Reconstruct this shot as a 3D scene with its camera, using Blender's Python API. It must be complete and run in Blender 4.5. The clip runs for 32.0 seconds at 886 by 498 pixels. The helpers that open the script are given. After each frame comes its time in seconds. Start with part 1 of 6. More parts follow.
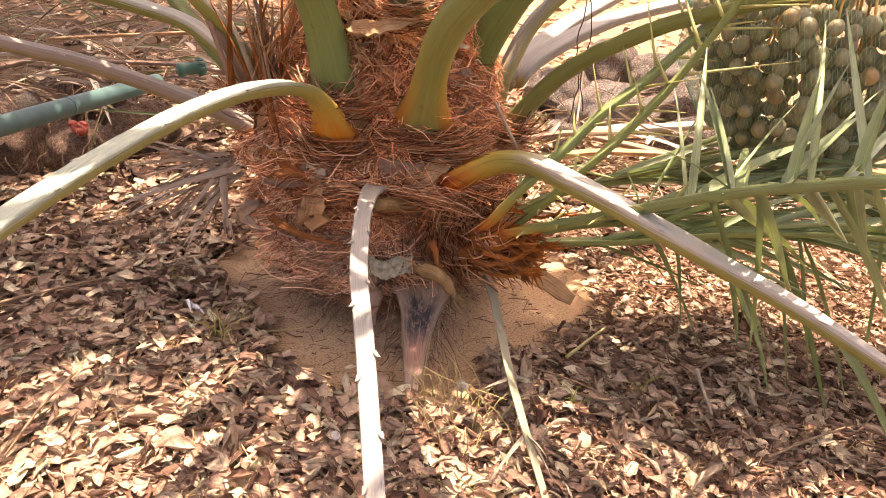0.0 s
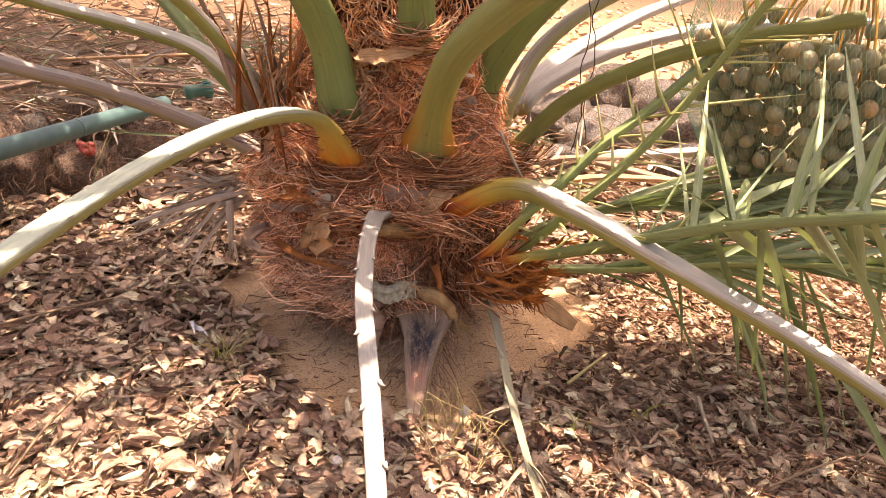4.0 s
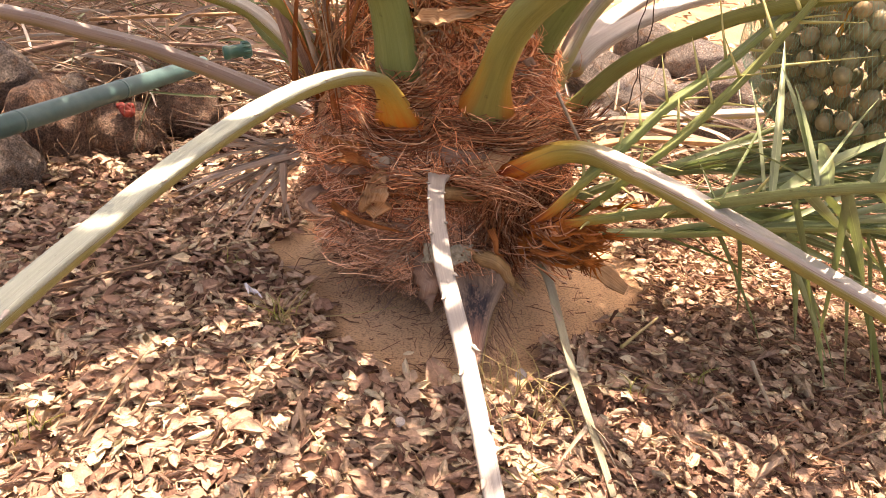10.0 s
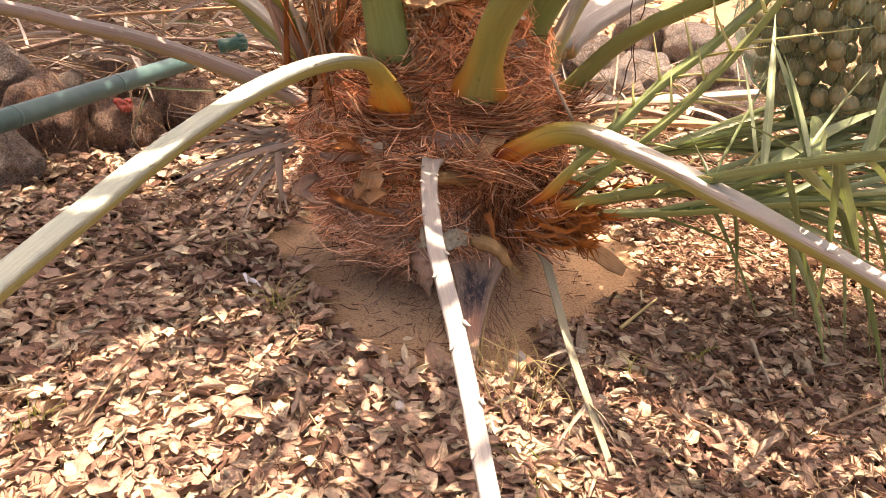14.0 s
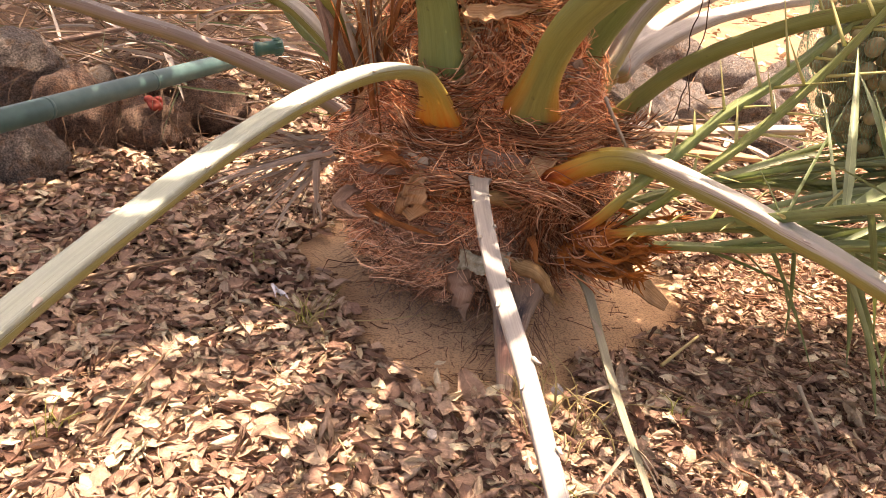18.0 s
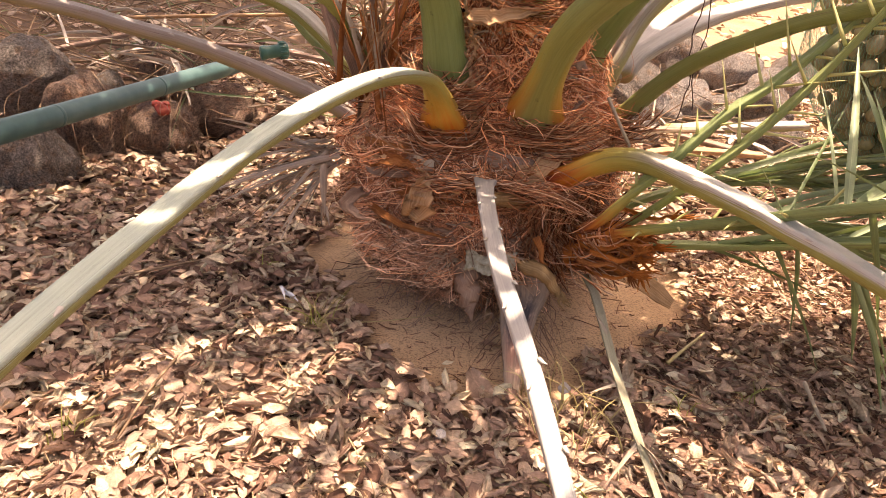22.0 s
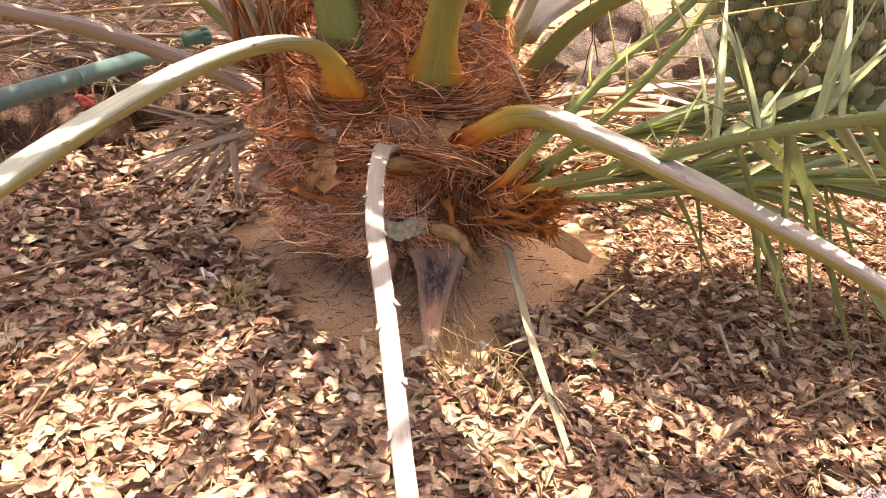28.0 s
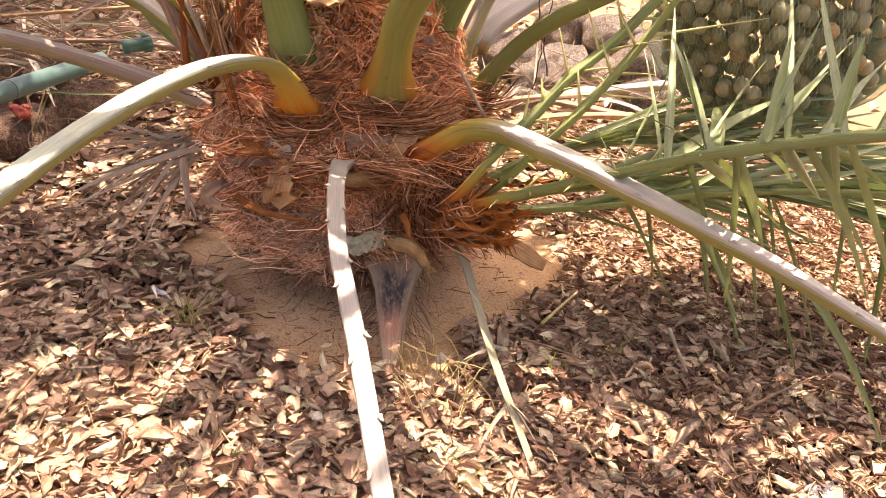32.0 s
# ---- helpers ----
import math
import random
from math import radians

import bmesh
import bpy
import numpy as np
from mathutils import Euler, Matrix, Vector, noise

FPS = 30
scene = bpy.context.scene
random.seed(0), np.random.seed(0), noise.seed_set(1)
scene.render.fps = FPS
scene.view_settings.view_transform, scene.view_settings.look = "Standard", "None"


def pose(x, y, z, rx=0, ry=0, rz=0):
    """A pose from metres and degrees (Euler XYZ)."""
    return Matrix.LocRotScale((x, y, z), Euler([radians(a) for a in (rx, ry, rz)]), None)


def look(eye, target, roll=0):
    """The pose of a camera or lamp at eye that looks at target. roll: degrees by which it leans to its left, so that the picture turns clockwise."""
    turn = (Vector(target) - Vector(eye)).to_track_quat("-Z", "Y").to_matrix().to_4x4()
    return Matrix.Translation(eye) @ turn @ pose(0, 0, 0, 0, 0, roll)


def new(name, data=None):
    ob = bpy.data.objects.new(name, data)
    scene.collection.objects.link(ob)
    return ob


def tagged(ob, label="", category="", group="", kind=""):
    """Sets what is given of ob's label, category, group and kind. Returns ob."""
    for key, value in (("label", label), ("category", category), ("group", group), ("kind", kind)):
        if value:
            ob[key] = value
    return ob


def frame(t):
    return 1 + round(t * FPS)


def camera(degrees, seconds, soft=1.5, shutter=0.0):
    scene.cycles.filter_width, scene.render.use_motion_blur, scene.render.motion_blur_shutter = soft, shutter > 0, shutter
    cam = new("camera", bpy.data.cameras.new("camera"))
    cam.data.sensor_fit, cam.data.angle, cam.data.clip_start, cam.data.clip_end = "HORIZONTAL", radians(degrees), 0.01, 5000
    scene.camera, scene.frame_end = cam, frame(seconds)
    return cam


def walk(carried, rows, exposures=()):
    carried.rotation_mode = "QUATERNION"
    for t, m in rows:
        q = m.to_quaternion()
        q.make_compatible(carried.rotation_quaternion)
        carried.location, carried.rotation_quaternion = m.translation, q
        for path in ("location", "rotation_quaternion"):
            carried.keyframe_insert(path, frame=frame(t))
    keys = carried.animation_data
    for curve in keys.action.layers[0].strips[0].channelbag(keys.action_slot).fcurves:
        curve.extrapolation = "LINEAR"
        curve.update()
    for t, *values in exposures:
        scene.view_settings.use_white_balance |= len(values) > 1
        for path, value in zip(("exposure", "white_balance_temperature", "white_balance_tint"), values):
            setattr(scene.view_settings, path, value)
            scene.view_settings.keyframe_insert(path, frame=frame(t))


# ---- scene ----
cam = camera(61.6, 32.0, soft=0.5)
EXPOSURE = 1.64
PATH = [
    (0, (0.086, -1.335, 0.75), (0.119, 0.468, -0.115), 5.0),
    (0.5, (0.083, -1.336, 0.758), (0.11, 0.469, -0.103), 5.2),
    (1, (0.079, -1.34, 0.762), (0.108, 0.471, -0.088), 5.5),
    (1.5, (0.076, -1.34, 0.76), (0.108, 0.474, -0.081), 5.8),
    (2, (0.081, -1.34, 0.757), (0.112, 0.477, -0.079), 5.8),
    (2.5, (0.083, -1.338, 0.756), (0.115, 0.48, -0.077), 5.6),
    (3, (0.076, -1.342, 0.757), (0.108, 0.478, -0.07), 5.7),
    (3.5, (0.085, -1.341, 0.759), (0.11, 0.481, -0.066), 5.5),
    (5.5, (0.036, -1.325, 0.776), (0.059, 0.51, -0.019), 5.6),
    (6, (0.014, -1.316, 0.763), (0.032, 0.515, -0.042), 5.5),
    (6.5, (0.005, -1.322, 0.753), (0.031, 0.482, -0.11), 5.7),
    (7, (0.009, -1.331, 0.747), (0.04, 0.458, -0.147), 5.9),
    (7.5, (0.011, -1.337, 0.754), (0.039, 0.445, -0.153), 5.8),
    (8, (0.012, -1.338, 0.754), (0.037, 0.444, -0.153), 5.7),
    (8.5, (0.01, -1.339, 0.749), (0.029, 0.443, -0.158), 5.5),
    (9, (0.009, -1.341, 0.748), (0.025, 0.439, -0.164), 5.4),
    (9.5, (0.005, -1.339, 0.753), (0.014, 0.44, -0.161), 5.4),
    (10, (0.006, -1.338, 0.759), (0.008, 0.44, -0.155), 5.4),
    (10.5, (0.006, -1.346, 0.75), (0.004, 0.431, -0.167), 5.4),
    (11, (0.008, -1.351, 0.741), (-0.001, 0.425, -0.18), 5.3),
    (11.5, (0.015, -1.35, 0.746), (0.005, 0.425, -0.175), 5.2),
    (12, (0.018, -1.351, 0.741), (0.007, 0.424, -0.18), 4.9),
    (12.5, (0.02, -1.349, 0.743), (0.009, 0.425, -0.179), 4.4),
    (13, (0.022, -1.346, 0.746), (0.011, 0.428, -0.176), 4.0),
    (13.5, (0.023, -1.346, 0.745), (0.011, 0.425, -0.185), 3.9),
    (15.5, (0.007, -1.346, 0.753), (-0.008, 0.426, -0.175), 4.1),
    (16, (-0.01, -1.342, 0.752), (-0.032, 0.429, -0.176), 4.6),
    (16.5, (-0.031, -1.32, 0.746), (-0.057, 0.455, -0.174), 5.8),
    (17, (-0.051, -1.304, 0.73), (-0.082, 0.475, -0.183), 6.8),
    (17.5, (-0.038, -1.306, 0.728), (-0.07, 0.481, -0.169), 7.0),
    (18, (-0.035, -1.299, 0.725), (-0.067, 0.49, -0.167), 7.1),
    (18.5, (-0.035, -1.298, 0.733), (-0.066, 0.492, -0.158), 6.9),
    (19, (-0.035, -1.302, 0.726), (-0.065, 0.487, -0.168), 6.8),
    (19.5, (-0.032, -1.302, 0.726), (-0.062, 0.483, -0.175), 6.6),
    (20, (-0.034, -1.305, 0.728), (-0.064, 0.48, -0.174), 6.5),
    (20.5, (-0.037, -1.309, 0.727), (-0.071, 0.477, -0.172), 6.4),
    (21, (-0.038, -1.31, 0.733), (-0.079, 0.476, -0.167), 6.3),
    (21.5, (-0.035, -1.31, 0.738), (-0.078, 0.476, -0.161), 6.3),
    (22, (-0.036, -1.309, 0.736), (-0.084, 0.477, -0.163), 6.2),
    (22.5, (-0.035, -1.304, 0.737), (-0.086, 0.483, -0.16), 6.2),
    (23, (-0.034, -1.304, 0.736), (-0.089, 0.481, -0.164), 6.1),
    (23.5, (-0.032, -1.304, 0.735), (-0.091, 0.481, -0.165), 6.0),
    (24, (-0.032, -1.305, 0.733), (-0.09, 0.479, -0.168), 5.9),
    (24.5, (-0.029, -1.304, 0.731), (-0.086, 0.48, -0.171), 5.7),
    (26.5, (-0.021, -1.307, 0.737), (-0.069, 0.476, -0.168), 4.9),
    (27, (-0.013, -1.316, 0.73), (-0.057, 0.464, -0.18), 5.1),
    (27.5, (0.036, -1.343, 0.711), (0.006, 0.432, -0.211), 6.3),
    (28, (0.08, -1.329, 0.716), (0.089, 0.444, -0.208), 3.2),
    (28.5, (0.082, -1.327, 0.713), (0.129, 0.437, -0.228), 3.3),
    (29, (0.09, -1.324, 0.715), (0.173, 0.437, -0.23), 3.5),
    (29.5, (0.091, -1.325, 0.717), (0.188, 0.434, -0.23), 3.6),
    (30, (0.09, -1.326, 0.719), (0.204, 0.429, -0.232), 3.7),
    (30.5, (0.091, -1.327, 0.719), (0.224, 0.43, -0.227), 3.9),
    (31, (0.098, -1.318, 0.725), (0.249, 0.439, -0.218), 4.0),
    (31.5, (0.079, -1.308, 0.756), (0.238, 0.452, -0.181), 3.8),
    (32, (0.058, -1.32, 0.747), (0.215, 0.443, -0.184), 4.1),
]
walk(cam, [(t, look(eye, target, roll)) for t, eye, target, roll in PATH], exposures=[(t, EXPOSURE + d, 9250, 30) for t, d in ((0.0, 0.0), (13.5, -0.02), (16.5, -0.12), (27.0, -0.12), (28.0, 0.05), (32.0, 0.05))])

# ---- world and sun ----
TO_SUN = Vector((0.06, 0.24, 0.97)).normalized()
world = bpy.data.worlds.new("world")
scene.world = world
world.use_nodes = True
_wn = world.node_tree.nodes
_sky = _wn.new("ShaderNodeTexSky")
_sky.sky_type, _sky.sun_disc = "NISHITA", False
_sky.sun_elevation = math.asin(TO_SUN.z)
_sky.dust_density, _sky.air_density = 5.0, 0.8
_sky.sun_rotation = math.atan2(TO_SUN.x, TO_SUN.y)
world.node_tree.links.new(_sky.outputs[0], _wn["Background"].inputs[0])
_wn["Background"].inputs[1].default_value = 0.15
sun = new("sun", bpy.data.lights.new("sun", "SUN"))
sun.data.energy, sun.data.angle, sun.data.color = 4.3, radians(0.53), (1.0, 0.97, 0.925)
sun.matrix_world = look(TO_SUN * 20, (0, 0, 0))

# ---- node helpers and materials ----


def material(name, rough=0.7, spec=0.3):
    m = bpy.data.materials.new(name)
    m.use_nodes = True
    b = m.node_tree.nodes["Principled BSDF"]
    b.inputs["Roughness"].default_value = rough
    b.inputs["Specular IOR Level"].default_value = spec
    return m, m.node_tree, b


def coords(nt, scale=(1, 1, 1), kind="Object"):
    c, m = nt.nodes.new("ShaderNodeTexCoord"), nt.nodes.new("ShaderNodeMapping")
    m.inputs["Scale"].default_value = scale
    nt.links.new(c.outputs[kind], m.inputs[0])
    return m.outputs[0]


def along_coords(nt, a, b):
    """Coordinates that run with a stalk: its length and its girth, from the mesh's attributes."""
    x, y, c = nt.nodes.new("ShaderNodeAttribute"), nt.nodes.new("ShaderNodeAttribute"), nt.nodes.new("ShaderNodeCombineXYZ")
    x.attribute_name, y.attribute_name = "metres", "around"
    m = nt.nodes.new("ShaderNodeMapping")
    m.inputs["Scale"].default_value = (a, b, 1)
    nt.links.new(x.outputs["Fac"], c.inputs[0])
    nt.links.new(y.outputs["Fac"], c.inputs[1])
    nt.links.new(c.outputs[0], m.inputs[0])
    return m.outputs[0]


def attr(nt, name):
    a = nt.nodes.new("ShaderNodeAttribute")
    a.attribute_name = name
    return a.outputs["Fac"]


def noise_of(nt, vec, scale, detail=5.0, rough=0.6):
    n = nt.nodes.new("ShaderNodeTexNoise")
    n.inputs["Scale"].default_value, n.inputs["Detail"].default_value, n.inputs["Roughness"].default_value = scale, detail, rough
    if vec is not None:
        nt.links.new(vec, n.inputs["Vector"])
    return n.outputs["Fac"]


def ramp(nt, fac, *stops):
    r = nt.nodes.new("ShaderNodeValToRGB")
    e = r.color_ramp.elements
    while len(e) < len(stops):
        e.new(0.5)
    for el, (p, c) in zip(e, stops):
        el.position = p
        el.color = (*c, 1) if isinstance(c, tuple) else (c, c, c, 1)
    nt.links.new(fac, r.inputs[0])
    return r.outputs[0]


def mixed(nt, fac, a, b, mode="MIX"):
    m = nt.nodes.new("ShaderNodeMix")
    m.data_type, m.blend_type = "RGBA", mode
    for sock, v in ((0, fac), (6, a), (7, b)):
        if hasattr(v, "is_output"):
            nt.links.new(v, m.inputs[sock])
        elif sock == 0:
            m.inputs[0].default_value = v
        else:
            m.inputs[sock].default_value = (*v, 1)
    return m.outputs[2]


def bump(nt, b, height, strength, dist):
    n = nt.nodes.new("ShaderNodeBump")
    n.inputs["Strength"].default_value, n.inputs["Distance"].default_value = strength, dist
    nt.links.new(height, n.inputs["Height"])
    nt.links.new(n.outputs[0], b.inputs["Normal"])


def island(nt):
    return nt.nodes.new("ShaderNodeNewGeometry").outputs["Random Per Island"]


def per_object(nt):
    return nt.nodes.new("ShaderNodeObjectInfo").outputs["Random"]


def colour(nt, b, c):
    nt.links.new(c, b.inputs["Base Color"])


def translucent(nt, b, amount, tint):
    """Lets light through a thin leaf."""
    t, mx = nt.nodes.new("ShaderNodeBsdfTranslucent"), nt.nodes.new("ShaderNodeMixShader")
    out = nt.nodes["Material Output"]
    t.inputs[0].default_value = (*tint, 1)
    mx.inputs[0].default_value = amount
    nt.links.new(b.outputs[0], mx.inputs[1])
    nt.links.new(t.outputs[0], mx.inputs[2])
    nt.links.new(mx.outputs[0], out.inputs[0])


def make_sand():
    m, nt, b = material("sand", 0.95, 0.1)
    v = coords(nt)
    big = ramp(nt, noise_of(nt, v, 3.0), (0.3, (0.48, 0.315, 0.185)), (0.55, (0.60, 0.41, 0.25)), (0.8, (0.66, 0.485, 0.32)))
    fine = ramp(nt, noise_of(nt, v, 260.0, 3), (0.33, (0.33, 0.28, 0.24)), (0.48, (0.98, 0.98, 0.98)), (0.7, (1.25, 1.2, 1.1)))
    # dark humus under the litter, coloured darker still to imitate shade between the leaves
    soil = ramp(nt, noise_of(nt, v, 40.0, 6), (0.3, (0.04, 0.021, 0.013)), (0.7, (0.14, 0.08, 0.05)))
    colour(nt, b, mixed(nt, attr(nt, "bare"), soil, mixed(nt, 0.75, big, fine, "MULTIPLY")))
    bump(nt, b, noise_of(nt, v, 110.0, 8, 0.8), 0.7, 0.007)
    return m


def make_litter(source, name):
    m, nt, b = material(name, 0.8, 0.14)
    r = source(nt)
    c = ramp(nt, r, (0.0, (0.11, 0.056, 0.04)), (0.14, (0.31, 0.185, 0.132)), (0.45, (0.55, 0.375, 0.27)), (0.75, (0.65, 0.49, 0.35)), (0.9, (0.71, 0.585, 0.40)), (1.0, (0.76, 0.69, 0.49)))
    v = coords(nt)
    blot = ramp(nt, noise_of(nt, v, 110.0, 7, 0.7), (0.3, 0.62), (0.55, 1.08), (0.75, 1.3))
    c = mixed(nt, 0.8, c, blot, "MULTIPLY")
    rib = ramp(nt, attr(nt, "around"), (0.0, 0.85), (0.12, 1.0), (0.44, 1.05), (0.5, 1.35), (0.56, 1.05), (0.88, 1.0), (1.0, 0.85))
    c = mixed(nt, 0.8, c, rib, "MULTIPLY")
    c = mixed(nt, 0.7, c, ramp(nt, attr(nt, "along"), (0.0, 0.8), (0.3, 1.0), (0.8, 1.0), (1.0, 0.65)), "MULTIPLY")
    colour(nt, b, c)
    bump(nt, b, noise_of(nt, v, 120.0, 7, 0.72), 0.9, 0.008)
    translucent(nt, b, 0.06, (0.5, 0.3, 0.15))
    return m


def make_fibre():
    m, nt, b = material("fibre", 0.85, 0.1)
    r = island(nt)
    c = ramp(nt, r, (0.0, (0.12, 0.036, 0.017)), (0.3, (0.37, 0.135, 0.062)), (0.6, (0.55, 0.245, 0.12)), (0.85, (0.67, 0.38, 0.215)), (1.0, (0.75, 0.55, 0.40)))
    old = attr(nt, "age")
    grey = ramp(nt, r, (0.0, (0.12, 0.065, 0.045)), (0.5, (0.38, 0.225, 0.145)), (1.0, (0.60, 0.43, 0.31)))
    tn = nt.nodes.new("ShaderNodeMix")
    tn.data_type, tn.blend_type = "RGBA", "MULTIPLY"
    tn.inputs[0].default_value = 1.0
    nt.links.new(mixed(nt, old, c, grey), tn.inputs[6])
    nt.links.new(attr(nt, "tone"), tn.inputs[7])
    colour(nt, b, tn.outputs[2])
    return m


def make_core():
    m, nt, b = material("trunk_core_shade_dark", 0.9, 0.15)
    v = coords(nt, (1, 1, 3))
    # near-black brown: the shade of the crevices between fibres is put into this colour
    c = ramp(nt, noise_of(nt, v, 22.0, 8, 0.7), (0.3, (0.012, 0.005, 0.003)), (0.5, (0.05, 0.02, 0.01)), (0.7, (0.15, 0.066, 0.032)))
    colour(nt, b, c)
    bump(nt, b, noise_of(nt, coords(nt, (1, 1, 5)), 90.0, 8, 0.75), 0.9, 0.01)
    return m


def make_petiole(name, green, dry, base_len, warm, pale_tone=(0.62, 0.60, 0.49), margin=False):
    """A frond's stalk: orange at the base, green further out, its upper face bleached as far as dry says."""
    m, nt, b = material(name, 0.5, 0.45)
    v = along_coords(nt, 7.0, 55.0)
    streak = noise_of(nt, v, 1.0, 6, 0.65)
    g = ramp(nt, streak, (0.25, tuple(x * 0.75 for x in green)), (0.5, green), (0.8, tuple(min(1, x * 1.2 + 0.02) for x in green)))
    met = attr(nt, "metres")
    ml = nt.nodes.new("ShaderNodeMath")
    ml.operation = "MULTIPLY_ADD"
    nt.links.new(noise_of(nt, along_coords(nt, 5.0, 14.0), 1.0, 4), ml.inputs[0])
    ml.inputs[1].default_value = base_len * 0.7
    nt.links.new(met, ml.inputs[2])
    near = ramp(nt, ml.outputs[0], (base_len * 0.55, 1.0), (base_len * 1.35, 0.0))
    hot = ramp(nt, ml.outputs[0], (base_len * 0.42, (0.28, 0.04, 0.01)), (base_len * 0.58, (0.56, 0.15, 0.012)), (base_len * 0.85, (0.60, 0.34, 0.04)), (base_len * 1.1, (0.52, 0.40, 0.06)))
    k = mixed(nt, warm, g, hot)
    if margin:
        near = mixed(nt, 1.0, near, ramp(nt, attr(nt, "edge"), (0.40, 0.12), (0.88, 1.0)), "MULTIPLY")
    c = mixed(nt, near, g, k)
    if dry > 0:
        top = attr(nt, "top")
        ma = nt.nodes.new("ShaderNodeMath")
        ma.operation = "MULTIPLY_ADD"
        nt.links.new(streak, ma.inputs[0])
        ma.inputs[1].default_value = 0.8
        nt.links.new(top, ma.inputs[2])
        bl = ramp(nt, ma.outputs[0], (1.05 - dry, 0.0), (1.35 - dry, 1.0))
        out = ramp(nt, met, (base_len * 0.75, 0.0), (base_len * 0.75 + 0.09 * min(1, base_len / 0.05) + 0.005, 1.0))
        pale = ramp(nt, noise_of(nt, along_coords(nt, 4.0, 40.0), 1.0, 7, 0.7), (0.28, (pale_tone[0] * 0.42, pale_tone[1] * 0.34, pale_tone[2] * 0.30)), (0.40, tuple(x * 0.78 for x in pale_tone)), (0.68, pale_tone))
        c = mixed(nt, mixed(nt, 1.0, bl, out, "MULTIPLY"), c, pale)
    rim = attr(nt, "rim")
    c = mixed(nt, mixed(nt, 1.0, ramp(nt, rim, (0.80, 0.0), (0.98, 1.0)), ramp(nt, noise_of(nt, along_coords(nt, 14.0, 5.0), 1.0, 6), (0.42, 0.0), (0.62, 0.8)), "MULTIPLY"), c, (0.16, 0.085, 0.045))
    spots = ramp(nt, noise_of(nt, along_coords(nt, 60.0, 14.0), 1.0, 3), (0.68, 1.0), (0.75, 0.3))
    colour(nt, b, mixed(nt, 0.6, c, spots, "MULTIPLY"))
    bump(nt, b, noise_of(nt, along_coords(nt, 9.0, 60.0), 1.0, 7, 0.75), 0.6, 0.004)
    return m


def make_leaflet(name, tones, source, glow=(0.30, 0.40, 0.10)):
    m, nt, b = material(name, 0.4, 0.5)
    c = ramp(nt, source(nt), *[(i / (len(tones) - 1), t) for i, t in enumerate(tones)])
    v = coords(nt)
    c = mixed(nt, 0.6, c, ramp(nt, noise_of(nt, v, 30.0, 5), (0.3, 0.65), (0.7, 1.15)), "MULTIPLY")
    c = mixed(nt, 0.85, c, ramp(nt, attr(nt, "around"), (0.0, 1.25), (0.04, 0.88), (0.44, 0.82), (0.49, 1.5), (0.54, 1.05), (0.96, 1.12), (1.0, 1.35)), "MULTIPLY")
    c = mixed(nt, 0.5, c, ramp(nt, noise_of(nt, along_coords(nt, 2.0, 26.0), 1.0, 4), (0.35, 0.75), (0.65, 1.2)), "MULTIPLY")
    colour(nt, b, c)
    bump(nt, b, noise_of(nt, along_coords(nt, 3.0, 40.0), 1.0, 3), 0.25, 0.001)
    translucent(nt, b, 0.12, glow)
    return m


def make_rock(name, light, dark):
    m, nt, b = material(name, 0.85, 0.25)
    v = coords(nt)
    base = ramp(nt, noise_of(nt, v, 7.0, 8, 0.65), (0.3, dark), (0.6, light))
    speck = ramp(nt, noise_of(nt, v, 24.0, 10, 0.92), (0.42, 0.06), (0.5, 0.75), (0.58, 1.9))
    rust = ramp(nt, noise_of(nt, v, 4.0, 6), (0.5, (1, 1, 1)), (0.72, (0.95, 0.66, 0.45)))
    colour(nt, b, mixed(nt, 0.9, mixed(nt, 1.0, base, rust, "MULTIPLY"), speck, "MULTIPLY"))
    bump(nt, b, noise_of(nt, v, 9.0, 14, 0.85), 1.0, 0.25)
    return m


def make_plain(name, tones, rough=0.7, spec=0.3, scale=25.0, relief=0.3, stretch=(1, 1, 1)):
    m, nt, b = material(name, rough, spec)
    v = coords(nt, stretch)
    colour(nt, b, ramp(nt, noise_of(nt, v, scale, 7, 0.65), *[(0.28 + 0.44 * i / (len(tones) - 1), t) for i, t in enumerate(tones)]))
    bump(nt, b, noise_of(nt, v, scale * 4, 6, 0.7), relief, 0.003)
    return m


def make_sheet(name, tones, rough=0.75):
    """Dry fibrous sheath, streaked along its length."""
    m, nt, b = material(name, rough, 0.2)
    v = along_coords(nt, 7.0, 34.0)
    n = noise_of(nt, v, 1.0, 7, 0.7)
    c = ramp(nt, n, *[(0.26 + 0.48 * i / (len(tones) - 1), t) for i, t in enumerate(tones)])
    blot = ramp(nt, noise_of(nt, coords(nt), 35.0, 4), (0.3, 0.6), (0.6, 1.1))
    colour(nt, b, mixed(nt, 0.8, c, blot, "MULTIPLY"))
    bump(nt, b, noise_of(nt, along_coords(nt, 4.0, 70.0), 1.0, 5), 0.7, 0.003)
    return m


